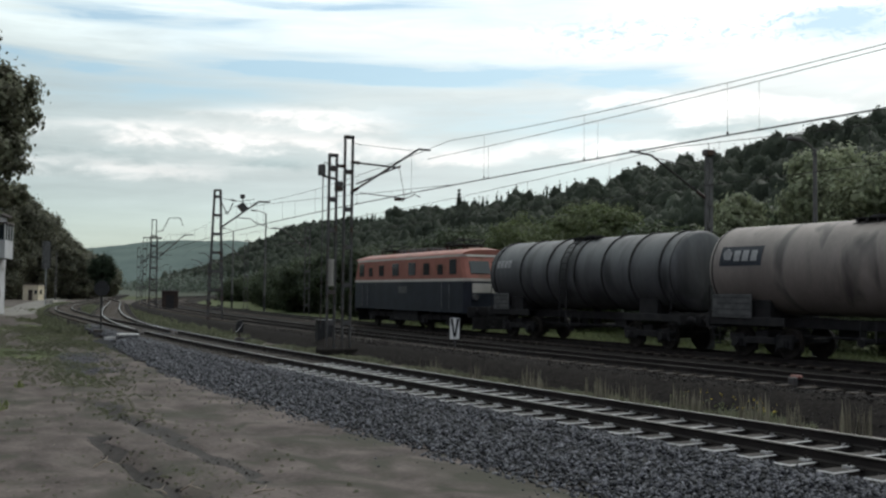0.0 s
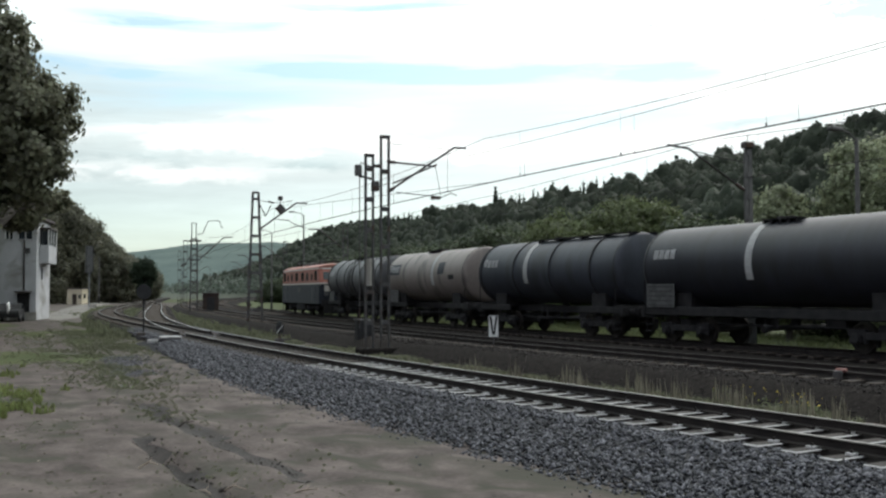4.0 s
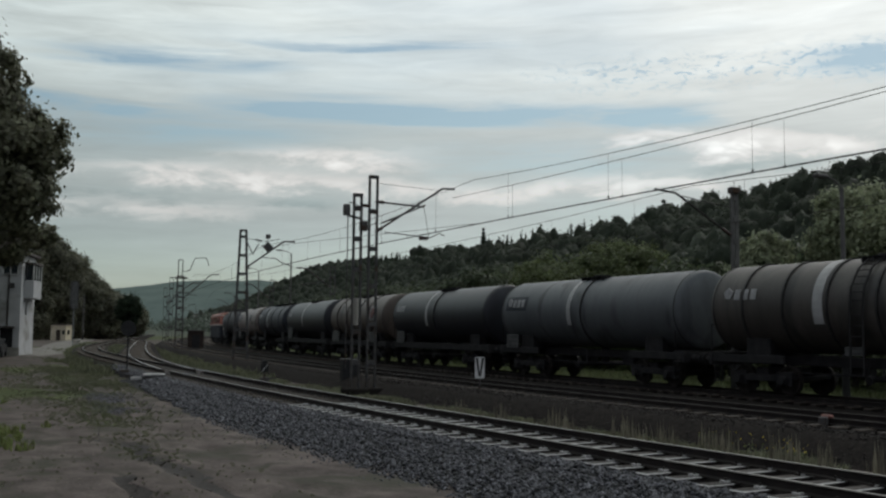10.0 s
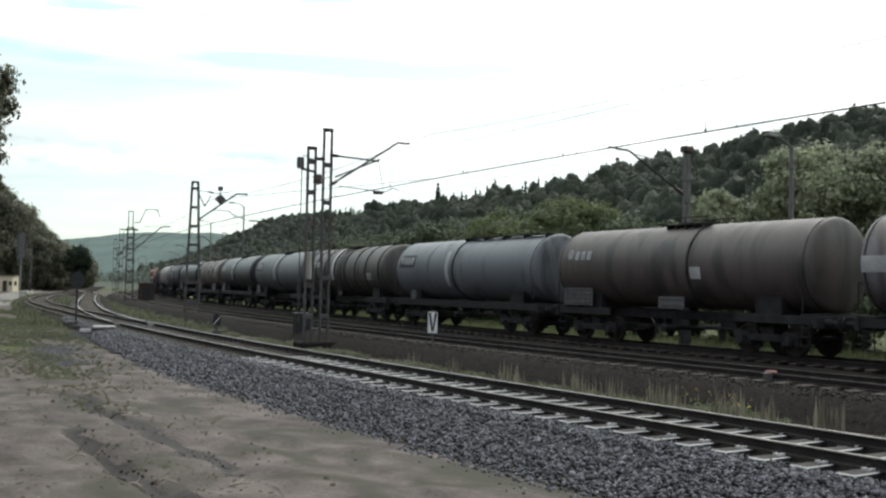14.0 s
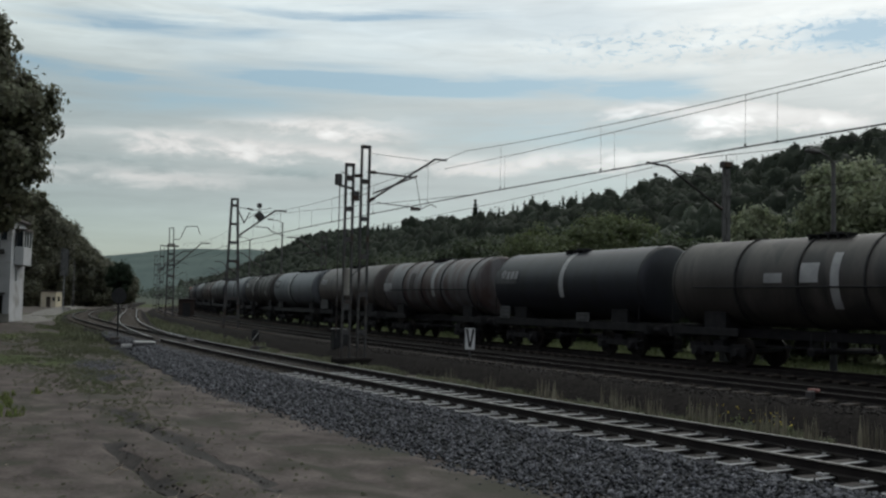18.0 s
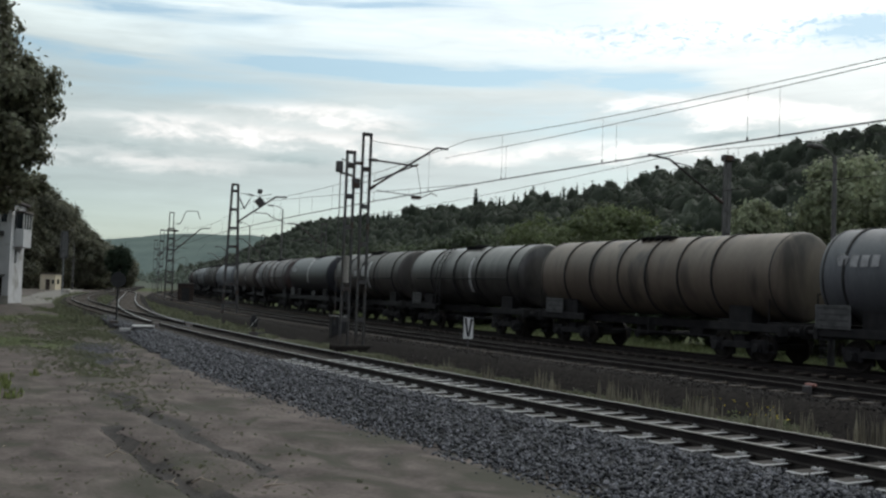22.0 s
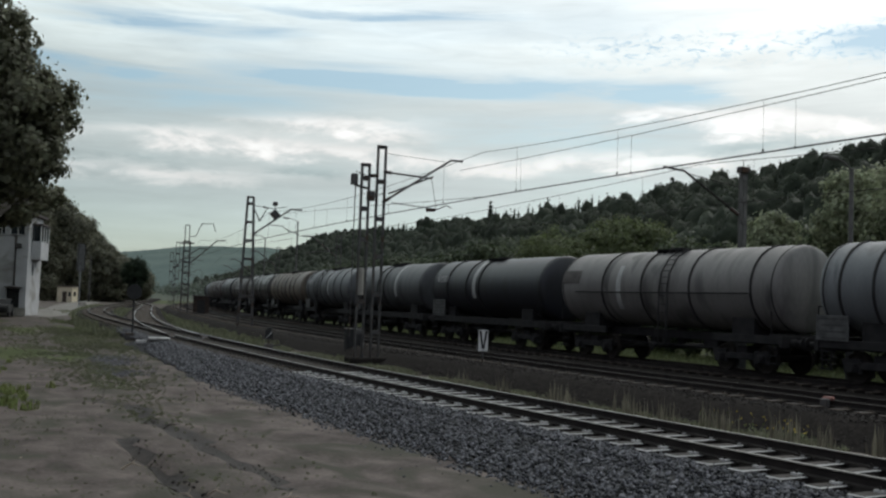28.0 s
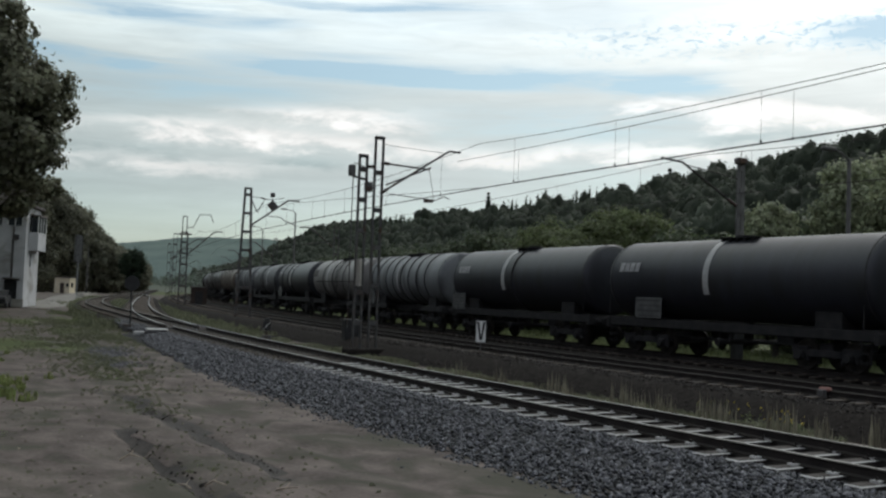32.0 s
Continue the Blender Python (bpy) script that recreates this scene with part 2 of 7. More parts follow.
M["galvanised"] = material("galvanised", (0.2, 0.21, 0.22), (0.36, 0.37, 0.38), scale=6, fine=60, rough=0.5, metal=0.7, bump=0.05)
M["wire"] = material("wire", (0.02, 0.02, 0.02), (0.05, 0.045, 0.04), scale=2, rough=0.6, metal=0.3, bump=0)
M["post_grey"] = material("post_concrete", (0.08, 0.078, 0.075), (0.17, 0.165, 0.158), scale=2, fine=30, bump=0.3)
M["insulator"] = material("insulator", (0.035, 0.022, 0.018), (0.08, 0.05, 0.04), scale=10, rough=0.25, bump=0)
M["black"] = material("black_paint", (0.012, 0.012, 0.013), (0.035, 0.035, 0.036), scale=4, fine=50, rough=0.6, bump=0.1)
M["mark"] = material("mark_paint", (0.2, 0.2, 0.202), (0.38, 0.38, 0.38), scale=5, rough=0.6, bump=0.05)
M["white"] = material("white_paint", (0.6, 0.6, 0.58), (0.82, 0.82, 0.8), scale=5, rough=0.5, bump=0.05)
M["underframe"] = material("underframe", (0.01, 0.01, 0.011), (0.033, 0.031, 0.031), scale=3, fine=40, rough=0.85, bump=0.3)
M["wheel"] = material("wheel", (0.015, 0.013, 0.012), (0.05, 0.043, 0.037), scale=4, fine=30, rough=0.7, metal=0.3, bump=0.2)
M["panel"] = material("panel_grey", (0.045, 0.045, 0.046), (0.13, 0.13, 0.128), scale=3, rough=0.6, bump=0.1)
M["stripe"] = material("stripe", (0.2, 0.2, 0.198), (0.48, 0.48, 0.47), scale=1.2, rough=0.5, bump=0.05)
M["red"] = material("red_paint", (0.16, 0.07, 0.06), (0.28, 0.13, 0.11), scale=4, rough=0.5, bump=0.05)
M["orange"] = material("orange_paint", (0.27, 0.1, 0.075), (0.38, 0.15, 0.11), scale=1.5, rough=0.5, bump=0.05, dirt=(0.2, 0.1, 0.06), dirt_scale=0.8, dirt_amount=0.3)
M["navy"] = material("navy_paint", (0.012, 0.015, 0.022), (0.028, 0.033, 0.045), scale=1.5, rough=0.5, bump=0.05)
M["pale"] = material("pale_paint", (0.45, 0.42, 0.37), (0.65, 0.6, 0.54), scale=1.5, rough=0.5, bump=0.05)
M["plaster"] = material("plaster", (0.4, 0.4, 0.41), (0.56, 0.56, 0.57), scale=0.8, fine=25, bump=0.2, dirt=(0.3, 0.29, 0.27), dirt_scale=0.5, dirt_amount=0.4)
M["plaster_cream"] = material("plaster_cream", (0.5, 0.44, 0.32), (0.68, 0.6, 0.45), scale=0.8, fine=25, bump=0.2)
M["roofing"] = material("roofing", (0.05, 0.045, 0.045), (0.12, 0.1, 0.095), scale=2, fine=20, bump=0.3)
M["glass"] = material("window_glass", (0.02, 0.025, 0.03), (0.04, 0.045, 0.05), scale=1, rough=0.06, bump=0, spec=0.6)
M["bark"] = material("bark", (0.03, 0.027, 0.023), (0.085, 0.074, 0.062), scale=3, fine=25, bump=0.8, stretch=(1, 1, 0.25))
M["poplar"] = leaf_material("poplar_leaf", (0.105, 0.108, 0.073), (0.225, 0.228, 0.152), amount=0.55)
M["roadside"] = leaf_material("roadside_leaf", (0.082, 0.085, 0.058), (0.175, 0.172, 0.118), amount=0.5)
M["hedge"] = leaf_material("hedge_leaf", (0.038, 0.052, 0.03), (0.096, 0.12, 0.064))
M["willow"] = leaf_material("willow_leaf", (0.17, 0.195, 0.115), (0.33, 0.36, 0.23))
M["bright_leaf"] = leaf_material("bright_leaf", (0.078, 0.1, 0.042), (0.17, 0.2, 0.09))
M["forest"] = leaf_material("forest_leaf", (0.042, 0.053, 0.04), (0.082, 0.097, 0.069), amount=0.2, spec=0.05)
M["conifer"] = leaf_material("conifer_needles", (0.024, 0.036, 0.025), (0.055, 0.074, 0.046), amount=0.14, spec=0.05)
M["grass"] = leaf_material("grass_blade", (0.1, 0.109, 0.067), (0.185, 0.195, 0.122))
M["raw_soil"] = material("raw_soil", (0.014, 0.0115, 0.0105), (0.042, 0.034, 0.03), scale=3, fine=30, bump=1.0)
M["forest_floor"] = material("forest_floor", (0.02, 0.028, 0.016), (0.05, 0.062, 0.034), scale=0.12, fine=1.5, bump=0.5)
M["plate"] = material("worn_plate", (0.05, 0.05, 0.05), (0.12, 0.12, 0.118), scale=6, fine=30, rough=0.6, bump=0.1, dirt=(0.05, 0.047, 0.045), dirt_scale=2.5, dirt_amount=0.5)
M["plate_text"] = material("plate_lettering", (0.03, 0.03, 0.03), (0.075, 0.075, 0.074), scale=6, fine=30, rough=0.7, bump=0.05)
M["grime"] = material("grime", (0.045, 0.04, 0.038), (0.11, 0.1, 0.095), scale=2, fine=20, rough=0.7, bump=0.1)
M["band"] = material("dark_band", (0.014, 0.014, 0.015), (0.045, 0.043, 0.042), scale=3, fine=40, rough=0.7, bump=0.1)
M["straw"] = leaf_material("dry_grass", (0.11, 0.103, 0.078), (0.225, 0.21, 0.16))

# ---- building helpers ----
def mesh_of(bm, name, mat, smooth=False):
    me = bpy.data.meshes.new(name)
    bm.to_mesh(me)
    bm.free()
    for mm in (mat if isinstance(mat, (list, tuple)) else [mat]):
        me.materials.append(mm)
    if smooth:
        me.shade_smooth()
    return me


def part(name, bm, mat, parent=None, label="", smooth=False, at=None):
    """Link a bmesh, or a mesh, as ONE mesh object under a thing or a part."""
    me = mesh_of(bm, name, mat, smooth) if isinstance(bm, bmesh.types.BMesh) else bm
    ob = new(name, me)
    ob.parent = parent
    if at is not None:
        ob.matrix_basis = at
    if label:
        tagged(ob, label)
    return ob


def thing(name, label, category, group="", at=None, kind=""):
    ob = new(name)
    ob.empty_display_size = 0.2
    if at is not None:
        ob.matrix_basis = at
    return tagged(ob, label, category, group, kind)


def from_arrays(name, verts, faces, mat, smooth=False):
    me = bpy.data.meshes.new(name)
    me.from_pydata(verts, [], faces)
    me.materials.append(mat)
    if smooth:
        me.shade_smooth()
    return me


def box(bm, x0, x1, y0, y1, z0, z1, bevel=0.0):
    r = bmesh.ops.create_cube(bm, size=1, matrix=Matrix.Translation(((x0 + x1) / 2, (y0 + y1) / 2, (z0 + z1) / 2)) @ Matrix.Diagonal((x1 - x0, y1 - y0, z1 - z0, 1)))
    if bevel:
        es = list({e for v in r["verts"] for e in v.link_edges})
        bmesh.ops.bevel(bm, geom=es, offset=bevel, segments=1, affect="EDGES", profile=0.5)
    return bm


def bx(*a, **k):
    return box(bmesh.new(), *a, **k)


def rod(bm, p0, p1, r0, r1=None, seg=8):
    """A round bar from p0 to p1."""
    p0, p1 = Vector(p0), Vector(p1)
    d = p1 - p0
    m = Matrix.Translation((p0 + p1) / 2) @ d.to_track_quat("Z", "Y").to_matrix().to_4x4()
    bmesh.ops.create_cone(bm, cap_ends=True, segments=seg, radius1=r0, radius2=r0 if r1 is None else r1, depth=d.length, matrix=m)
    return bm


def bar(bm, p0, p1, w, t):
    """A flat bar of width w and thickness t from p0 to p1."""
    p0, p1 = Vector(p0), Vector(p1)
    d = p1 - p0
    m = Matrix.Translation((p0 + p1) / 2) @ d.to_track_quat("Z", "Y").to_matrix().to_4x4() @ Matrix.Diagonal((w, t, d.length, 1))
    bmesh.ops.create_cube(bm, size=1, matrix=m)
    return bm


def lathe(bm, profile, seg=20, axis="X"):
    """Turn (along, radius) pairs round an axis."""
    rings = []
    for x, r in profile:
        ring = []
        for i in range(seg):
            a = 2 * math.pi * i / seg
            c, s = r * math.cos(a), r * math.sin(a)
            ring.append(bm.verts.new({"X": (x, c, s), "Y": (c, x, s), "Z": (c, s, x)}[axis]))
        rings.append(ring)
    for r0, r1 in zip(rings, rings[1:]):
        for i in range(seg):
            bm.faces.new((r0[i], r0[(i + 1) % seg], r1[(i + 1) % seg], r1[i]))
    for ring in (rings[0], rings[-1]):
        bm.faces.new(ring)
    bmesh.ops.recalc_face_normals(bm, faces=bm.faces)
    return bm


# ---- the lines of the tracks ----
BEND, EASE, BEND_END, BEND_START, FAR_BEND = 0.003636, -0.00002794, 130.1, -20.0, 110.0


def line(y, off):
    """Point and slope of a track line that runs off metres to the right of the base curve."""
    yc = min(max(y, BEND_START), BEND_END)
    t = BEND * yc + EASE * yc * yc / 2
    x = BEND * yc ** 2 / 2 + EASE * yc ** 3 / 6 + t * (y - yc)
    if y > FAR_BEND:
        # the line bends on behind the train
        u = min(y, 300.0) - FAR_BEND
        x += 0.0013 * (u * u / 2 + u * max(y - 300.0, 0.0))
        t += 0.0013 * u
    n = math.sqrt(1 + t * t)
    return x + off / n, y - off * t / n, t


NEAR, MIDDLE, TRAIN = 11.35, 20.06, 25.74   # centre lines of the three tracks
SWITCH = 46.0
ROUTE_LEFT = [(46, 14.75), (58, 16.3), (69, 17.75), (86, 20.3), (100, 23.2), (115, 26.9), (134, 32.4), (169, 43.6), (240, 66), (420, 122)]
ROUTE_RIGHT = [(46, 14.75), (52, 15.75), (58, 16.95), (71, 19.9), (90, 25.0), (106, 29.5), (156, 44.0), (240, 63.5), (420, 106)]


def smooth_route(points, step=2.0):
    ys = np.arange(points[0][0], points[-1][0], step)
    py, px = np.array(points).T
    xs = np.interp(ys, py, px)
    for _ in range(14):
        xs[1:-1] = 0.25 * xs[:-2] + 0.5 * xs[1:-1] + 0.25 * xs[2:]
    return [(float(x), float(y)) for x, y in zip(xs, ys)]


def track_points(off, y0, y1, step=2.0):
    out, y = [], y0
    while y < y1 + 0.01:
        x, yy, _ = line(y, off)
        out.append((x, yy))
        y += step
    return out


def sweep(points, profile, closed=True):
    """Sweep a cross-section (across, up) along points on the ground plan; gives vertices and faces."""
    verts, faces, k = [], [], len(profile)
    for i, (x, y) in enumerate(points):
        x0, y0 = points[max(i - 1, 0)]
        x1, y1 = points[min(i + 1, len(points) - 1)]
        d = math.hypot(x1 - x0, y1 - y0)
        ax, ay = (y1 - y0) / d, -(x1 - x0) / d
        verts += [(x + ax * a, y + ay * a, z) for a, z in profile]
    for i in range(len(points) - 1):
        for j in range(k if closed else k - 1):
            a, b = i * k + j, i * k + (j + 1) % k
            faces.append((a, b, b + k, a + k))
    if closed:
        faces += [tuple(range(k)), tuple((len(points) - 1) * k + j for j in reversed(range(k)))]
    return verts, faces

# ---- ground ----
def base_x(y):
    """The valley's own line, which the land follows."""
    yc = min(max(y, BEND_START), BEND_END)
    return BEND * yc ** 2 / 2 + EASE * yc ** 3 / 6 + (BEND * yc + EASE * yc * yc / 2) * (y - yc)


def smoothstep(a, b, v):
    v = min(max((v - a) / (b - a), 0.0), 1.0)
    return v * v * (3 - 2 * v)


# places (x by y), depth, half width and lip of the marks in the yard
FURROWS = [([3.86, 3.85, 3.92, 4.12, 4.16], [9.6, 11.0, 12.4, 14.2, 16.2], 0.22, 0.13, 0.03), ([5.0, 5.12, 5.22, 5.25, 5.45, 5.1], [11.2, 13.1, 15.7, 18.0, 20.4, 21.6], 0.11, 0.13, 0.025),
           ([6.3, 6.5, 6.9, 7.2], [8.0, 14.0, 22.0, 30.0], 0.05, 0.25, 0.02), ([4.6, 5.0, 5.9, 6.6], [6.5, 9.0, 16.0, 26.0], 0.045, 0.22, 0.02), ([2.2, 2.4, 2.9, 3.3], [7.5, 14.0, 24.0, 40.0], 0.05, 0.25, 0.03)]


def ground_z(x, y):
    """The lie of the land: a flat yard, a low meadow past the tracks, a wooded ridge along the valley, far hills."""
    d = x - base_x(min(y, 900))
    r = math.hypot(x, y)
    z = -0.46
    if d < 7.4:
        z += 0.04 * noise.noise((x * 0.5, y * 0.35, 0.0)) + 0.02 * noise.noise((x * 2.1, y * 1.6, 3.0)) * smoothstep(60, 20, r)
        # a raw furrow, a trodden bank and faint wheel ruts in the yard
        if r < 45 and x > -3:
            for xs, ys, dep, wide, lip in FURROWS:
                if ys[0] - 1 < y < ys[-1] + 1:
                    w = x - np.interp(y, ys, xs) - 0.16 * noise.noise((0.0, y * 0.9, dep * 40))
                    ends = smoothstep(ys[0] - 1, ys[0] + 0.6, y) * smoothstep(ys[-1] + 1, ys[-1] - 0.6, y)
                    k = ends * (0.75 + 0.7 * noise.noise((7.0, y * 1.3, dep * 30)))
                    z -= k * dep * math.exp(-(w / wide) ** 2)
                    z += k * lip * math.exp(-((w + 2.0 * wide) / (1.2 * wide)) ** 2)
    z -= 0.3 * smoothstep(13.2, 14.2, d)
    z -= 0.1 * smoothstep(30, 36, d)
    crest = float(np.interp(y, (60, 100, 150, 190, 210, 235, 254, 266, 293, 340, 420, 500, 600, 760, 870, 910, 950, 1010, 1200, 1700), (26, 29.5, 33.5, 32.5, 32, 34.5, 34.5, 28, 31, 35.5, 36.5, 37.5, 41, 47, 49, 40, 26, 14, 4, 4)))
    z += 3.0 * smoothstep(60, 150, d) + crest * smoothstep(95, 235, d) + 6 * smoothstep(120, 260, d) * noise.noise((x * 0.006, y * 0.006, 2.0))
    az = math.degrees(math.atan2(x, y))
    far = smoothstep(700, 1500, r)
    z += far * (45 * smoothstep(10, -6, az) + 60 * smoothstep(20, 40, az) + 25 * smoothstep(60, 180, abs(az)))
    z += 3 * far * noise.noise((x * 0.002, y * 0.002, 5.0))
    z += 10.0 * smoothstep(-60, -250, d) * smoothstep(250, 40, abs(d) - 250)
    return z


def steps(fine0, fine1, fine, reach):
    out = list(np.arange(fine0, fine1, fine))
    g, v = fine, fine1
    while v < reach:
        out.append(v)
        g *= 1.13
        v += g
    g, v = fine, fine0
    while v > -reach:
        g *= 1.13
        v -= g
        out.append(v)
    return sorted(float(i) for i in out)


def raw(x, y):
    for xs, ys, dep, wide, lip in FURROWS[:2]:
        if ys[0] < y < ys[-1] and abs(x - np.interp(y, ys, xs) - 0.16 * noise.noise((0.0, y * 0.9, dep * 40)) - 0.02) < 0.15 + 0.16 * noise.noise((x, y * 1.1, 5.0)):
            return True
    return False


def make_ground():
    xs, ys = steps(-4, 9, 0.16, 4200), steps(5, 28, 0.2, 4200)
    verts = [(x, y, ground_z(x, y)) for y in ys for x in xs]
    k, faces, kinds = len(xs), [], []
    for j in range(len(ys) - 1):
        for i in range(k - 1):
            faces.append((j * k + i, j * k + i + 1, (j + 1) * k + i + 1, (j + 1) * k + i))
            x, y = (xs[i] + xs[i + 1]) / 2, (ys[j] + ys[j + 1]) / 2
            d = x - base_x(min(y, 900))
            patch = noise.noise((x * 0.25, y * 0.12, 9.0)) + 0.4 * noise.noise((x * 0.9, y * 0.6, 4.0))
            meadow = d > 30.2 or d < -14 or math.hypot(x, y) > 260
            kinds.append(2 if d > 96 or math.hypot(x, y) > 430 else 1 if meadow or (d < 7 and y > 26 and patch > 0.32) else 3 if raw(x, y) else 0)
    me = from_arrays("ground", verts, faces, M["dirt"], True)
    me.materials.append(M["meadow"])
    me.materials.append(M["forest_floor"])
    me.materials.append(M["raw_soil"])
    me.polygons.foreach_set("material_index", kinds)
    tagged(new("ground", me), "bare trodden yard earth with weeds, meadow beyond the tracks", "ground", kind="structure")


make_ground()


def make_yard_road():
    """A pale worn gravel road that runs on from the yard beside the tracks."""
    path = smooth_route([(88, 13.5), (100, 19.0), (128, 26.0), (165, 34.9), (205, 45.5), (241, 55.0), (300, 76.0)])
    v, f = sweep(path, [(-2.6, -0.5), (-2.2, -0.43), (-0.8, -0.4), (0.8, -0.4), (2.2, -0.43), (2.6, -0.5)], closed=False)
    v = [(x + 0.5 * noise.noise((y * 0.1, x * 0.1, 2.0)), y, z) for x, y, z in v]
    tagged(new("road", from_arrays("road", v, [tuple(reversed(q)) for q in f], M["road"], True)), "pale worn gravel road beside the tracks", "road", kind="structure")


M["road"] = material("road_gravel", (0.12, 0.112, 0.1), (0.24, 0.225, 0.205), scale=0.6, fine=12, bump=0.4, spec=0.06)
make_yard_road()


def make_bed(name, points, half_left, half_right, top, toe, mat, label, fall=1.6):
    prof = [(-half_left - (top - toe) * fall, toe), (-half_left - 0.35 * (top - toe) * fall, top - 0.25 * (top - toe)), (-half_left, top), (-1.42, top), (-1.25, top - 0.07), (0, top - 0.08), (1.25, top - 0.07), (1.4, top), (half_right, top), (half_right + (top - toe) * 1.6, toe)]
    v, f = sweep(points, prof, closed=False)
    v = [(x + 0.04 * noise.noise((x * 1.7, y * 1.7, 0)), y, z + 0.03 * noise.noise((x * 2.3, y * 2.3, 1))) for x, y, z in v]
    me = from_arrays(name, v, [tuple(reversed(q)) for q in f], mat, True)
    return tagged(new(name, me), label, "ballast", kind="structure")


main_points = track_points(NEAR, -60, SWITCH, 1.0)
left_points, right_points = smooth_route(ROUTE_LEFT), smooth_route(ROUTE_RIGHT)
make_bed("ballast_bed_1", main_points, 1.85, 1.75, -0.215, -0.62, M["ballast"], "fresh grey crushed-stone ballast under the siding", 4.7)
make_bed("ballast_bed_2", left_points, 1.7, 1.6, -0.215, -0.6, M["old_ballast"], "dull brown ballast under the diverging track")
make_bed("ballast_bed_3", right_points, 1.6, 1.6, -0.225, -0.6, M["old_ballast"], "dull brown ballast under the curved crossover track")
make_bed("ballast_bed_4", track_points(MIDDLE, -150, 420), 2.0, 2.9, -0.2, -0.75, M["old_ballast"], "dark weathered ballast under the through track")
make_bed("ballast_bed_5", track_points(TRAIN, -300, 420), 2.85, 2.2, -0.21, -0.95, M["old_ballast"], "dark weathered ballast under the running train")

RAIL = [(-0.065, -0.149), (0.065, -0.149), (0.065, -0.137), (0.012, -0.115), (0.012, -0.045), (0.035, -0.03), (0.035, -0.006), (0.028, 0.0), (-0.028, 0.0),
        (-0.035, -0.006), (-0.035, -0.03), (-0.012, -0.045), (-0.012, -0.115), (-0.065, -0.137)]


def rail_part(points, off, parent, head_mat):
    v, f = sweep(points, [(off + a, z) for a, z in RAIL])
    me = from_arrays("rail", v, f, M["rail"])
    me.materials.append(head_mat)
    k = len(RAIL)
    # the running surface is the strip between the two upper corners
    idx = [1 if i < (len(points) - 1) * k and i % k in (6, 7, 8) else 0 for i in range(len(f))]
    me.polygons.foreach_set("material_index", idx)
    return part("rail", me, None, parent)


def sleeper_mesh(name, mat, width, concrete):
    bm = bmesh.new()
    box(bm, -1.3, 1.3, -width / 2, width / 2, -0.34, -0.146, 0.015)
    for s in (-0.7525, 0.7525):
        for q in (-1, 1):
            k = len(bm.faces)
            box(bm, s + q * 0.1 - 0.05, s + q * 0.1 + 0.05, -0.06, 0.06, -0.16, -0.12)
            rod(bm, (s + q * 0.1, 0, -0.13), (s + q * 0.1, 0, -0.08), 0.02, seg=6)
            bm.faces.ensure_lookup_table()
            for face in bm.faces[k:]:
                face.material_index = 1
    return mesh_of(bm, name, [mat, M["rail"]])


SLEEPER = sleeper_mesh("sleeper", M["concrete"], 0.25, True)
WOOD_SLEEPER = sleeper_mesh("timber_sleeper", M["old_wood"], 0.25, False)


def lay(points, spacing, mesh, parent, near_only=300):
    """Sleepers along a line of points; the nearest are objects, the far ones one joined piece."""
    pts = np.array(points)
    seg = np.r_[0, np.cumsum(np.hypot(*np.diff(pts, axis=0).T))]
    joined_v, joined_f, count = [], [], 0
    src_v = [v.co.copy() for v in mesh.vertices]
    src_f = [tuple(p.vertices) for p in mesh.polygons]
    for s in np.arange(0.3, seg[-1], spacing):
        x, y = np.interp(s, seg, pts[:, 0]), np.interp(s, seg, pts[:, 1])
        x1, y1 = np.interp(s + 0.5, seg, pts[:, 0]), np.interp(s + 0.5, seg, pts[:, 1])
        m = Matrix.Translation((x, y, random.uniform(-0.012, 0.004))) @ Matrix.Rotation(-math.atan2(x1 - x, y1 - y) + random.gauss(0, 0.006), 4, "Z")
        if 2 < y < 62 and count < near_only:
            part("sleeper", mesh, None, parent, at=m)
            count += 1
        elif -30 < y < 260:
            k = len(joined_v)
            joined_v += [tuple(m @ c) for c in src_v]
            joined_f += [tuple(i + k for i in q) for q in src_f]
    if joined_v:
        tagged(part("sleepers", from_arrays("sleepers", joined_v, joined_f, mesh.materials[0]), None, parent), kind="stuff")


def make_track(name, points, label, mesh, spacing, head_mat, offs=(-0.7525, 0.7525)):
    t = thing(name, label, "railway track", kind="structure")
    for o in offs:
        rail_part(points, o, t, head_mat)
    if mesh:
        lay(points, spacing, mesh, t)
    return t


M["rail_worn"] = material("rail_worn", (0.1, 0.095, 0.09), (0.24, 0.23, 0.22), scale=1.2, fine=30, rough=0.4, metal=0.9, bump=0.05)
M["rail_dull"] = material("rail_dull", (0.05, 0.044, 0.04), (0.13, 0.12, 0.11), scale=1.2, fine=30, rough=0.5, metal=0.8, bump=0.05)
siding = make_track("track_1", main_points, "siding with dull dark rails on pale concrete sleepers", None, 0.6, M["rail_worn"])
lay([p for p in main_points if p[1] < 25.5], 0.6, SLEEPER, siding)
lay([p for p in main_points if p[1] > 25.0], 0.62, WOOD_SLEEPER, siding)
make_track("track_2", left_points, "dull track that runs on past the switch", WOOD_SLEEPER, 0.65, M["rail_dull"])
make_track("track_3", right_points, "curved track that leaves at the switch", WOOD_SLEEPER, 0.65, M["rail_head"])
make_track("track_4", track_points(MIDDLE, -150, 420), "through track on dark timber sleepers", WOOD_SLEEPER, 0.62, M["rail"])
make_track("track_5", track_points(TRAIN, -300, 420), "through track that carries the train", WOOD_SLEEPER, 0.62, M["rail"])

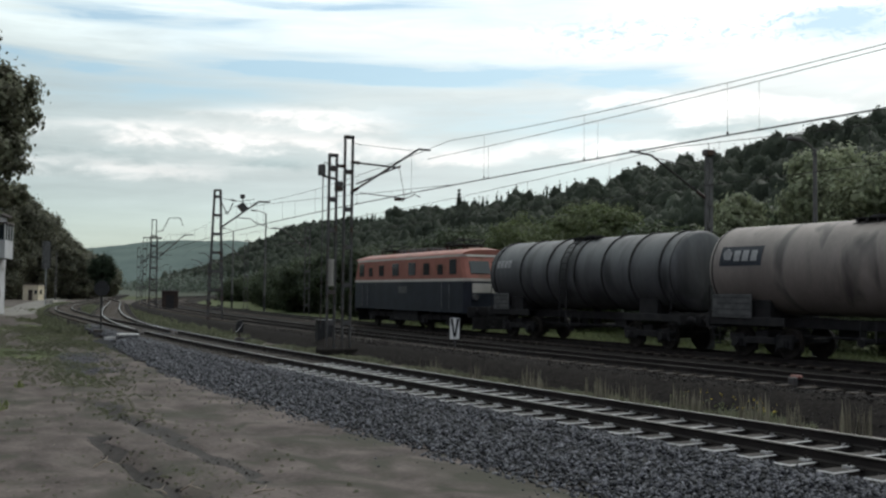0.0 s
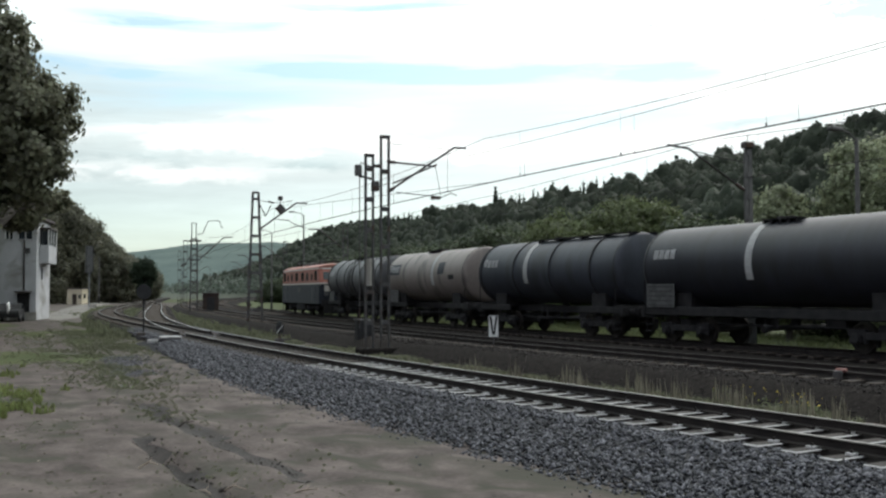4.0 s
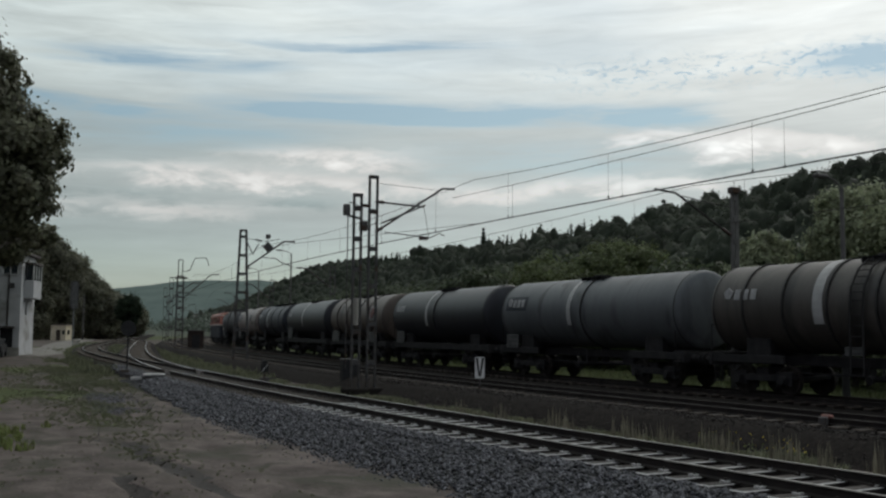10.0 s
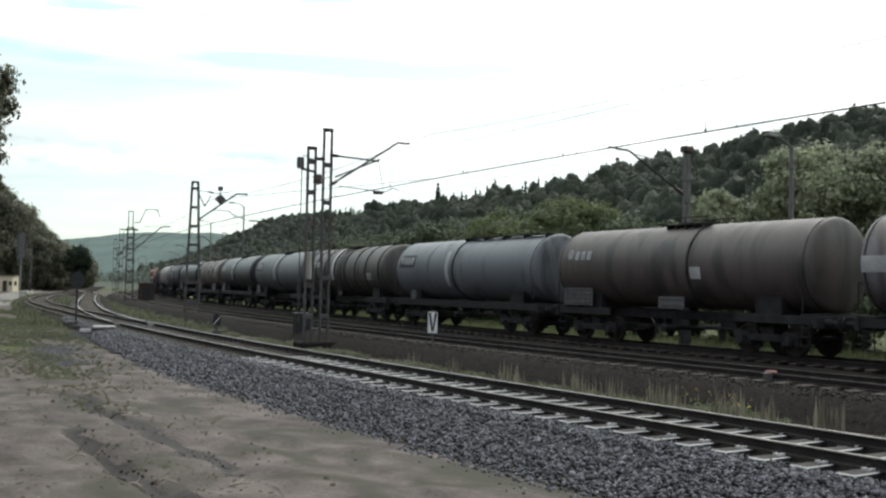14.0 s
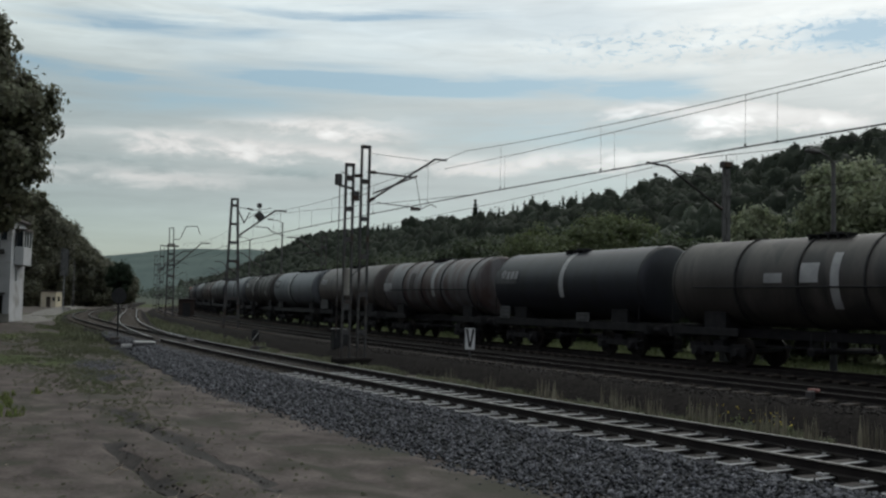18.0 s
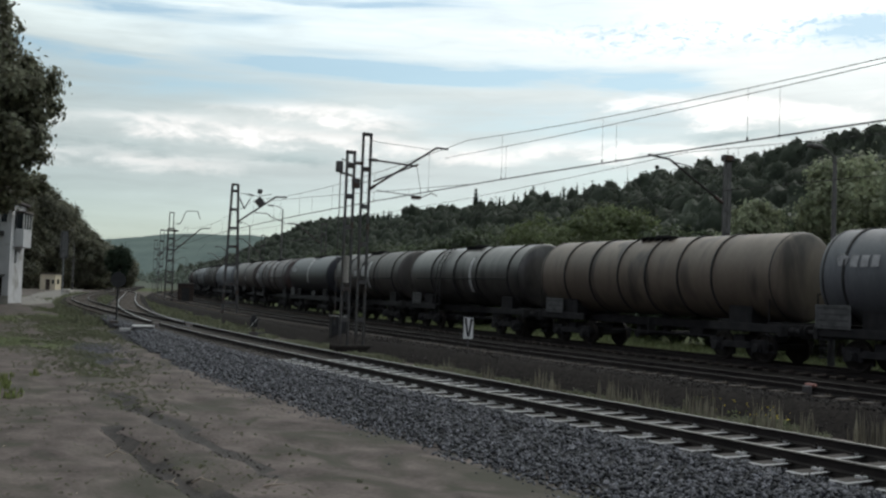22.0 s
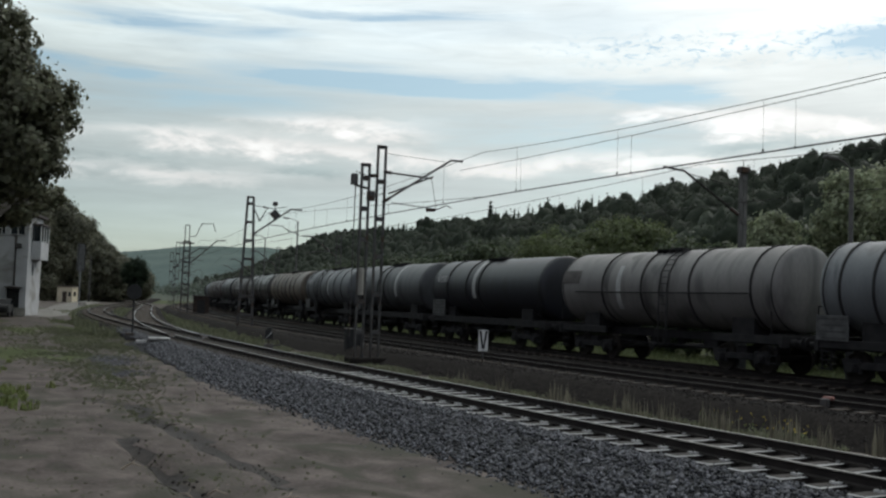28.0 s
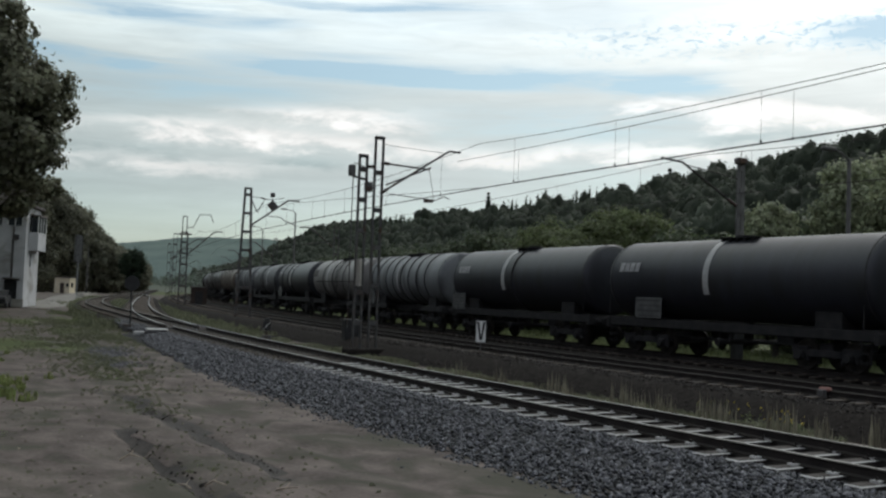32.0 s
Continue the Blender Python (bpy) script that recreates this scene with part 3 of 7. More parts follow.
# ---- the train ----
def wheelset_mesh():
    bm = bmesh.new()
    for s in (-1, 1):
        prof = [(s * 0.68, 0.16), (s * 0.685, 0.43), (s * 0.69, 0.49), (s * 0.72, 0.49), (s * 0.725, 0.462), (s * 0.82, 0.455), (s * 0.82, 0.4), (s * 0.775, 0.385), (s * 0.765, 0.2), (s * 0.8, 0.15), (s * 0.8, 0.05)]
        lathe(bm, prof, 24, "Y")
    rod(bm, (0, -1.08, 0), (0, 1.08, 0), 0.075, seg=10)
    return mesh_of(bm, "wheelset", M["wheel"])


def bogie_mesh():
    """A freight bogie: side frames with axle boxes, springs and a cross beam."""
    bm = bmesh.new()
    for s in (-1, 1):
        y = s * 1.0
        for x0, x1, z0, z1 in ((-1.25, -0.62, 0.52, 0.72), (0.62, 1.25, 0.52, 0.72), (-0.62, 0.62, 0.42, 0.64)):
            box(bm, x0, x1, y - 0.07, y + 0.07, z0, z1, 0.02)
        for x in (-0.9, 0.9):
            box(bm, x - 0.16, x + 0.16, y - 0.12, y + 0.13, 0.32, 0.6, 0.03)
            rod(bm, (x, y + s * 0.1, 0.46), (x, y + s * 0.2, 0.46), 0.13, seg=12)
            for q in (-0.24, 0.24):
                rod(bm, (x + q, y, 0.3), (x + q, y, 0.56), 0.075, seg=8)
        bar(bm, (-0.6, y, 0.55), (0.6, y, 0.55), 0.1, 0.16)
        for x in (-0.42, 0.42):
            box(bm, x - 0.04, x + 0.04, y * 0.78 - 0.06, y * 0.78 + 0.06, 0.2, 0.62)
    box(bm, -0.25, 0.25, -1.0, 1.0, 0.6, 0.85, 0.03)
    for x in (-1.22, 1.22):
        box(bm, x - 0.06, x + 0.06, -1.0, 1.0, 0.5, 0.62)
    return mesh_of(bm, "bogie", M["underframe"])


def buffer_mesh():
    bm = bmesh.new()
    lathe(bm, [(0, 0.13), (0.3, 0.12), (0.3, 0.085), (0.55, 0.08), (0.56, 0.21), (0.6, 0.225), (0.62, 0.2), (0.625, 0.02)], 14, "X")
    return mesh_of(bm, "buffer", M["underframe"])


WHEELSET, BOGIE, BUFFER = wheelset_mesh(), bogie_mesh(), buffer_mesh()
WHEELSETS = []   # (wheelset, s0 of its wagon, wheel radius)


def add_bogie(parent, x, wheelbase=1.8, mesh=None, r=0.46):
    b = part("bogie", mesh or BOGIE, None, parent, at=pose(x, 0, 0))
    for q in (-wheelbase / 2, wheelbase / 2):
        w = part("wheelset", WHEELSET, None, b, at=pose(q, 0, r))
        WHEELSETS.append((w, q, r))
    return b


def tank_profile(half, r):
    """A shallow dished end with a tight knuckle at the rim."""
    left = [(-half + x, k * r) for x, k in ((0, 0.02), (0.012, 0.3), (0.04, 0.55), (0.08, 0.74), (0.125, 0.87), (0.152, 0.925), (0.165, 0.942), (0.19, 0.966), (0.225, 0.986), (0.265, 0.997), (0.3, 1.0), (0.32, 1.0))]
    body = [(-half + 0.38 + (2 * half - 0.76) * i / 10, r) for i in range(0, 11)]
    return left + body + [(-x, rr) for x, rr in reversed(left)]


def ring_mesh(r, w, t, mat, name="ring", zc=0.0, a0=-180, a1=180, seg=40):
    """A hoop round the tank, or a part of one, between two angles from the top on the sides."""
    bm = bmesh.new()
    rows = []
    for i in range(seg + 1):
        a = radians(a0 + (a1 - a0) * i / seg)
        s, c = math.sin(a), math.cos(a)
        rows.append([bm.verts.new((x, s * rr, zc + c * rr)) for x, rr in ((-w / 2, r), (-w / 2, r + t), (w / 2, r + t), (w / 2, r))])
    for p, q in zip(rows, rows[1:]):
        for j in range(4):
            bm.faces.new((p[j], p[(j + 1) % 4], q[(j + 1) % 4], q[j]))
    bmesh.ops.recalc_face_normals(bm, faces=bm.faces)
    return mesh_of(bm, name, mat)


def patch_mesh(r, zc, x0, x1, a0, a1, mat, name, t=0.008, nx=1):
    """A thin sheet on the tank's flank between two angles from the top (positive on the left flank)."""
    bm = bmesh.new()
    rows = []
    for i in range(9):
        a = radians(a0 + (a1 - a0) * i / 8)
        rows.append([bm.verts.new((x, math.sin(a) * (r + t), zc + math.cos(a) * (r + t))) for x in (x0, x1)])
    for p, q in zip(rows, rows[1:]):
        bm.faces.new((p[0], p[1], q[1], q[0]))
    bmesh.ops.recalc_face_normals(bm, faces=bm.faces)
    bmesh.ops.solidify(bm, geom=bm.faces[:], thickness=0.006)
    return mesh_of(bm, name, mat)


def tank_wagon(label, half, mat, rings=(), stripe=None, mark="", sill=False, panels=(), plates=(), ladder=None, rail=False, gallery=(-0.13, 0.13), toprail=False, r=1.42, top=4.16):
    """A four-axle tank wagon; x runs forward, the left flank (y > 0) faces the yard. Places along the tank are parts of its length from the front."""
    w = thing("tank_wagon", label, "tank wagon", "tank wagons of the train")
    zc = top - r

    def along(k):
        return half - 2 * half * k

    bm = lathe(bmesh.new(), tank_profile(half, r), 40, "X")
    bmesh.ops.translate(bm, verts=bm.verts, vec=(0, 0, zc))
    part("tank", bm, mat, w, smooth=True)
    for k in rings:
        part("ring", ring_mesh(r, 0.062, 0.045, M["band"], zc=zc), None, w, "thin dark hoop", at=pose(along(k), 0, 0))
    for s in (-1, 1):
        part("end_seam", ring_mesh(r, 0.05, 0.012, M["band"], "end_seam", zc), None, w, at=pose(s * (half - 0.34), 0, 0))
    if stripe is not None:
        k, wide, a0, a1 = stripe
        part("stripe", ring_mesh(r, wide, 0.014, M["stripe"], "stripe", zc, a0, a1, 24), None, w, "pale band over the tank", at=pose(along(k), 0, 0))
    # owner's mark as plain shapes
    x = half - 0.8
    if mark in ("emblem", "board", "word"):
        if mark == "board":
            part("mark_board", patch_mesh(r, zc, x - 1.55, x + 0.15, 60, 86, M["navy"], "mark_board", 0.012), None, w, "dark mark board")
        a = 72
        if mark != "word":
            bm = bmesh.new()
            rod(bm, (x - 0.17, r * math.sin(radians(a)) - 0.03, zc + r * math.cos(radians(a))), (x - 0.17, r * math.sin(radians(a)) + 0.035, zc + r * math.cos(radians(a)) + 0.01), 0.2, seg=5)
            part("emblem", bm, M["mark"], w, "white emblem")
        for i in range(3 if mark != "word" else 4):
            x1 = x - 0.44 - i * 0.34 if mark != "word" else x - i * 0.3
            part("mark", patch_mesh(r, zc, x1 - 0.24, x1, 66, 80, M["mark"], "mark", 0.024), None, w, "white block of the owner's mark")
    for k0, k1, a0, a1, pm, lab in panels:
        part("flank_panel", patch_mesh(r, zc, along(k1), along(k0), a0, a1, pm, "flank_panel", 0.016), None, w, lab)
    for k0, k1, z0, z1, pm in plates:
        plate = part("data_plate", bx(along(k1), along(k0), 1.27, 1.3, z0, z1, bevel=0.008), M["plate"] if pm is PALE else pm, w, "grey data plate on the frame")
        n = max(2, int((z1 - z0) / 0.16))
        for i in range(n):
            zz = z1 - (i + 0.7) * (z1 - z0) / n
            part("data_line", bx(along(k1) + 0.08, along(k0) - 0.08 - 0.12 * (i % 2), 1.301, 1.306, zz, zz + 0.05), M["plate_text"], plate)
    # manhole, walkway and hand rails on top
    part("manhole", lathe(bmesh.new(), [(top - 0.1, 0.3), (top + 0.05, 0.3), (top + 0.06, 0.35), (top + 0.1, 0.33), (top + 0.12, 0.05)], 16, "Z"), M["underframe"], w, at=pose(0.25, 0, 0))
    x0, x1 = gallery[0] * half, gallery[1] * half
    for yy in (-0.5, 0.5):
        part("walkway", bx(x0, x1, yy - 0.17, yy + 0.17, top - 0.015, top + 0.02), M["underframe"], w)
    for i in range(5):
        xx = x0 + 0.1 + (x1 - x0 - 0.2) * i / 4
        part("walkway_bracket", bx(xx - 0.03, xx + 0.03, -0.66, 0.66, top - 0.16, top - 0.015), M["underframe"], w)
    for s in (-1, 1) if toprail else ():
        bm = bmesh.new()
        rod(bm, (x0, s * 0.66, top + 0.24), (x1, s * 0.66, top + 0.24), 0.02, seg=6)
        for i in range(3):
            xx = x0 + (x1 - x0) * i / 2
            rod(bm, (xx, s * 0.66, top + 0.03), (xx, s * 0.66, top + 0.24), 0.018, seg=6)
        part("top_rail", bm, M["underframe"], w)
    if ladder is not None:
        bm, lx = bmesh.new(), along(ladder)
        for xx in (-0.22, 0.22):
            pts = [(lx + xx, (r + 0.1) * math.sin(radians(q)), zc + (r + 0.1) * math.cos(radians(q))) for q in (20, 45, 70, 92)] + [(lx + xx, r + 0.1, 0.75)]
            for p, q in zip(pts, pts[1:]):
                bar(bm, p, q, 0.06, 0.03)
        for i in range(8):
            q = 22 + i * 9
            yy, zz = (r + 0.1) * math.sin(radians(q)), zc + (r + 0.1) * math.cos(radians(q))
            rod(bm, (lx - 0.22, yy, zz), (lx + 0.22, yy, zz), 0.016, seg=5)
        for i in range(5):
            rod(bm, (lx - 0.22, r + 0.1, zc - 0.3 - i * 0.3), (lx + 0.22, r + 0.1, zc - 0.3 - i * 0.3), 0.016, seg=5)
        part("ladder", bm, M["underframe"], w)
    if rail:
        bm = bmesh.new()
        a = radians(97)
        yy, zz = (r + 0.1) * math.sin(a), zc + (r + 0.1) * math.cos(a)
        rod(bm, (-half * 0.78, yy, zz), (half * 0.78, yy, zz), 0.028, seg=6)
        for i in range(7):
            xx = half * 0.78 * (i - 3) / 3
            rod(bm, (xx, yy, zz), (xx, yy - 0.14, zz), 0.02, seg=5)
        part("hand_rail", bm, M["underframe"], w)
    # underframe
    buf = half + 0.6 - 0.62
    bm = bmesh.new()
    box(bm, -buf, buf, -0.32, 0.32, 0.92, 1.22, 0.02)
    part("centre_sill", bm, M["underframe"], w)
    for s in (-1, 1):
        bm = bmesh.new()
        box(bm, s * buf - 0.08, s * buf + 0.08, -1.3, 1.3, 0.88, 1.25, 0.02)
        part("headstock", bm, M["underframe"], w)
        bm = bmesh.new()
        x = s * (half - 1.9)
        for yy in (-0.95, 0.95):
            box(bm, x - 0.5, x + 0.5, yy - 0.1, yy + 0.1, 0.95, zc - math.sqrt(r * r - 0.95 ** 2) + 0.1, 0.02)
        box(bm, x - 0.45, x + 0.45, -1.0, 1.0, 1.15, zc - r + 0.25, 0.02)
        part("saddle", bm, M["underframe"], w)
        add_bogie(w, s * (half - 2.0))
        for yy in (-0.875, 0.875):
            part("buffer", BUFFER, None, w, at=pose(s * buf, yy, 1.05, 0, 0, 0 if s > 0 else 180))
        bm = bmesh.new()
        box(bm, -0.1, 0.1, -0.05, 0.05, -0.1, 0.1)
        rod(bm, (0.1, 0, 0), (0.35, 0, -0.05), 0.035, seg=6)
        rod(bm, (0.32, 0, -0.02), (0.36, 0, -0.3), 0.03, seg=6)
        part("coupler", bm, M["underframe"], w, at=pose(s * (buf + 0.08), 0, 1.05, 0, 0, 0 if s > 0 else 180))
        # end steps and brake platform
        bm = bmesh.new()
        box(bm, -0.28, 0.28, -1.25, 1.25, 1.25, 1.3)
        for yy in (-1.2, 1.2):
            rod(bm, (0.25, yy, 1.3), (0.25, yy, 2.2), 0.02, seg=6)
        rod(bm, (0.25, -1.2, 2.2), (0.25, 1.2, 2.2), 0.02, seg=6)
        part("end_platform", bm, M["underframe"], w, at=pose(s * (buf - 0.25), 0, 0))
    if sill:
        for s in (-1, 1):
            part("side_sill", bx(-buf, buf, s * 1.2 - 0.05, s * 1.2 + 0.05, 0.98, 1.28, bevel=0.015), M["underframe"], w)
    else:
        for s in (-1, 1):
            for xx in (-1, 1):
                x0, x1 = sorted((xx * (half - 3.1), xx * buf))
                part("side_sill", bx(x0, x1, s * 1.2 - 0.05, s * 1.2 + 0.05, 0.98, 1.24, bevel=0.015), M["underframe"], w)
    # outlet valve and pipe under the middle
    bm = bmesh.new()
    rod(bm, (0, 0, zc - r + 0.05), (0, 0, 0.62), 0.16, seg=10)
    rod(bm, (0, -1.3, 0.66), (0, 1.3, 0.66), 0.09, seg=10)
    for s in (-1, 1):
        rod(bm, (0, s * 1.3, 0.66), (0, s * 1.42, 0.62), 0.13, seg=10)
        bar(bm, (-0.25, s * 1.1, 0.66), (-0.25, s * 1.1, 1.2), 0.06, 0.02)
        bar(bm, (0.25, s * 1.1, 0.66), (0.25, s * 1.1, 1.2), 0.06, 0.02)
    part("outlet_pipe", bm, M["underframe"], w)
    part("air_tank", rod(bmesh.new(), (1.2, -0.3, 0.8), (1.9, -0.3, 0.8), 0.2, seg=12), M["underframe"], w)
    part("brake_cylinder", bx(-2.2, -1.5, -0.4, 0.3, 0.65, 0.95, bevel=0.02), M["underframe"], w)
    # brake rigging, steps and a dark tray under the tank
    part("brake_rod", rod(bmesh.new(), (-half + 2.2, 0.55, 0.7), (half - 2.2, 0.55, 0.7), 0.03, seg=6), M["underframe"], w)
    for s in (-1, 1):
        for xx in (-1, 1):
            bm = bmesh.new()
            for q in (-0.16, 0.16):
                bar(bm, (q, 0, 0.35), (q, 0, 1.0), 0.03, 0.03)
            for zz in (0.36, 0.62, 0.88):
                box(bm, -0.18, 0.18, -0.09, 0.09, zz, zz + 0.03)
            part("step", bm, M["underframe"], w, at=pose(xx * (buf - 0.35), s * 1.25, 0))
    return w


def paint(name, dark, light, **k):
    o = dict(scale=0.7, fine=14, rough=0.5, bump=0.06, dirt=tuple(c * 0.45 + 0.012 for c in dark), dirt_scale=0.7, dirt_amount=0.55, stretch=(1.7, 1, 0.3), spec=0.45)
    o.update(k)
    return material(name, dark, light, **o)


P = {
    "slate": paint("slate_paint", (0.06, 0.062, 0.066), (0.12, 0.122, 0.126)),
    "cream": paint("cream_grey_paint", (0.165, 0.14, 0.126), (0.275, 0.238, 0.214), dirt_amount=0.35),
    "blue": paint("blue_black_paint", (0.022, 0.026, 0.036), (0.05, 0.056, 0.072)),
    "black": paint("black_tank_paint", (0.014, 0.015, 0.02), (0.032, 0.034, 0.043), rough=0.42),
    "brown": paint("brown_tank_paint", (0.075, 0.06, 0.05), (0.15, 0.12, 0.1)),
    "green": paint("green_grey_paint", (0.07, 0.077, 0.083), (0.13, 0.14, 0.148), dirt_amount=0.3),
    "umber": paint("umber_paint", (0.045, 0.04, 0.036), (0.095, 0.085, 0.075)),
    "sheen": paint("sheen_paint", (0.05, 0.047, 0.044), (0.12, 0.115, 0.108), rough=0.34, metal=0.25),
    "dark_grey": paint("dark_grey_paint", (0.05, 0.053, 0.057), (0.1, 0.104, 0.11)),
    "pale": paint("pale_grey_paint", (0.1, 0.11, 0.122), (0.17, 0.183, 0.197), dirt_amount=0.25),
    "rust": paint("rust_brown_paint", (0.062, 0.052, 0.047), (0.115, 0.095, 0.086)),
    "weathered": paint("weathered_grey_paint", (0.09, 0.09, 0.093), (0.2, 0.2, 0.205), dirt_amount=0.8, dirt=(0.07, 0.045, 0.04)),
    "ochre": paint("ochre_paint", (0.1, 0.08, 0.062), (0.18, 0.145, 0.112), dirt_amount=0.4),
    "grey": paint("grey_paint", (0.078, 0.083, 0.09), (0.145, 0.151, 0.16), dirt_amount=0.4),
    "beige": paint("beige_paint", (0.13, 0.123, 0.12), (0.23, 0.22, 0.21), dirt_amount=0.4),
    "ribbed": paint("light_grey_paint", (0.12, 0.128, 0.134), (0.2, 0.21, 0.218), dirt_amount=0.5),
}


# front of each tank on the line (at the train's zero), and its look
FRONTS = [28.72, 14.97, 2.01, -11.25, -24.82, -37.39, -50.76, -64.58, -78.36, -92.78, -106.13, -119.66, -131.84, -145.35, -158.8,
          -173.28, -186.73, -199.59, -212.52, -225.92, -238.66, -252.18, -265.6]
FULL, LOW = (-112, 112), (55, 125)
PANEL, PALE = M["panel"], M["stripe"]
LOOKS = [
    ("dark slate-grey ribbed tank wagon behind the locomotive", "slate", dict(rings=(0.05, 0.22, 0.38, 0.53, 0.67, 0.8, 0.93), mark="word", plates=((0.03, 0.13, 1.2, 1.9, PANEL),), ladder=0.48)),
    ("cream-grey tank wagon with dark mark board and stained top", "cream", dict(stripe=(0.628, 0.3, *FULL), mark="board", panels=((0.695, 0.765, 62, 88, M["navy"], "dark square panel"), (0.815, 0.88, 90, 100, M["band"], "small dark plate"), (0.43, 0.5, -60, 28, M["grime"], "dark stain over the top")), plates=((0.02, 0.16, 1.2, 1.95, PANEL),))),
    ("blue-black tank wagon with broad pale band", "blue", dict(rings=(0.045, 0.31, 0.573, 0.834), stripe=(0.4, 0.34, *FULL), mark="emblem", gallery=(-0.97, 0.22))),
    ("smooth black tank wagon with narrow pale band", "black", dict(stripe=(0.448, 0.3, *FULL), mark="word", sill=True, plates=((0.02, 0.145, 1.25, 2.1, PANEL),))),
    ("brown tank wagon with dotted band and diamond board", "brown", dict(rings=(0.168, 0.358, 0.57, 0.748), sill=True, plates=((0.036, 0.168, 1.2, 1.9, PALE), (0.722, 0.859, 1.2, 1.85, PANEL)), diamond=0.82, dots=0.552)),
    ("smooth black tank wagon with pale owner's mark", "black", dict(rings=(0.5,), stripe=(0.415, 0.24, *FULL), mark="word", sill=True, plates=((0.05, 0.14, 1.25, 1.9, PANEL),))),
    ("green-grey tank wagon with boxed mark and pale band", "green", dict(rings=(0.52,), stripe=(0.449, 0.26, *FULL), mark="board", plates=((0.04, 0.12, 1.2, 1.8, PANEL),))),
    ("umber ribbed tank wagon with broad pale band", "umber", dict(rings=(0.129, 0.258, 0.39, 0.525, 0.657, 0.785, 0.93), stripe=(0.363, 0.36, *FULL), mark="emblem", ladder=0.477, panels=((0.8, 0.851, 96, 112, PALE, "pale smeared plate"),), plates=((0.43, 0.48, 1.3, 1.55, PALE),))),
    ("pale blue-grey smooth tank wagon on a long sill", "pale", dict(rings=(0.476,), stripe=(0.429, 0.28, *LOW), mark="board", sill=True, gallery=(-0.95, 0.08), plates=((0.135, 0.179, 1.25, 1.7, PALE),))),
    ("rust-brown tank wagon with white marks and railed top", "rust", dict(rings=(0.589,), mark="emblem", panels=((0.6, 0.638, 92, 108, PALE, "pale smeared plate"),), plates=((0.04, 0.18, 1.3, 1.95, PALE), (0.47, 0.57, 1.3, 1.7, PANEL)), gallery=(-0.2, 0.12), toprail=True)),
    ("weathered light grey tank wagon with brown stains", "weathered", dict(rings=(0.248, 0.455, 0.654, 0.907), stripe=(0.572, 0.34, *FULL), panels=((0.322, 0.369, 60, 95, M["grime"], "dark stain"), (0.02, 0.115, 82, 100, PALE, "pale patch")), rail=True)),
    ("black-green tank wagon with pale board and band", "black", dict(stripe=(0.513, 0.3, *FULL), mark="emblem", panels=((0.02, 0.194, 62, 88, PANEL, "grey mark board"),), sill=True, plates=((0.05, 0.13, 1.25, 1.8, PANEL), (0.6, 0.68, 1.25, 1.6, PANEL)))),
    ("umber tank wagon with pale panels on its flank", "umber", dict(rings=(0.256, 0.46, 0.653, 0.9), stripe=(0.569, 0.3, *LOW), panels=((0.354, 0.412, 80, 92, PALE, "pale panel"), (0.468, 0.522, 68, 92, PALE, "pale panel")), rail=True)),
    ("dark weathered tank wagon with sheen and hand rail", "sheen", dict(rings=(0.239, 0.453, 0.649, 0.895), stripe=(0.596, 0.26, *LOW), ladder=0.326, rail=True, plates=((0.03, 0.12, 1.2, 1.8, PALE),))),
    ("ochre-brown tank wagon with dark hoops", "ochre", dict(rings=(0.15, 0.278, 0.41, 0.529, 0.659, 0.784), plates=((0.04, 0.13, 1.2, 1.8, PANEL),))),
    ("grey ribbed tank wagon with pale band and mark", "grey", dict(rings=(0.085, 0.229, 0.379, 0.52, 0.672, 0.825), stripe=(0.545, 0.3, *FULL), mark="emblem", ladder=0.336, plates=((0.0, 0.1, 1.2, 1.9, PANEL),))),
    ("dark grey tank wagon with pale band and plate", "dark_grey", dict(rings=(0.386, 0.472), stripe=(0.644, 0.3, *FULL), mark="emblem", panels=((0.397, 0.44, 100, 108, PALE, "small pale plate"),), sill=True, plates=((0.01, 0.08, 1.3, 1.8, PANEL),))),
    ("black tank wagon with pale band on a long frame", "black", dict(rings=(0.178, 0.365, 0.48), stripe=(0.436, 0.32, *FULL), mark="emblem", sill=True, plates=((0.01, 0.138, 1.25, 2.1, PANEL),))),
    ("beige-grey weathered tank wagon with hand rail", "beige", dict(rings=(0.249, 0.445, 0.66, 0.9), stripe=(0.331, 0.26, *LOW), panels=((0.02, 0.12, 62, 84, M["grime"], "grey boxed mark"),), ladder=0.557, rail=True)),
    ("light grey tank wagon with many dark hoops", "ribbed", dict(rings=(0.08, 0.178, 0.289, 0.387, 0.495, 0.598, 0.702, 0.81), stripe=(0.446, 0.2, *LOW), plates=((0.0, 0.1, 1.2, 1.95, PANEL),))),
    ("smooth black tank wagon with pale band and mark", "black", dict(rings=(0.505,), stripe=(0.437, 0.28, *FULL), mark="word", sill=True, plates=((0.0, 0.113, 1.2, 2.0, PANEL),))),
    ("smooth black tank wagon with pale band and plate", "black", dict(stripe=(0.447, 0.26, *FULL), mark="word", sill=True, plates=((0.136, 0.255, 1.3, 2.05, PANEL),))),
    ("plain grey tank wagon at the end", "grey", dict(rings=(0.2, 0.5, 0.8))),
]
TRAIN_THINGS = []   # (thing, place of its middle on the line at the train's zero, half base)


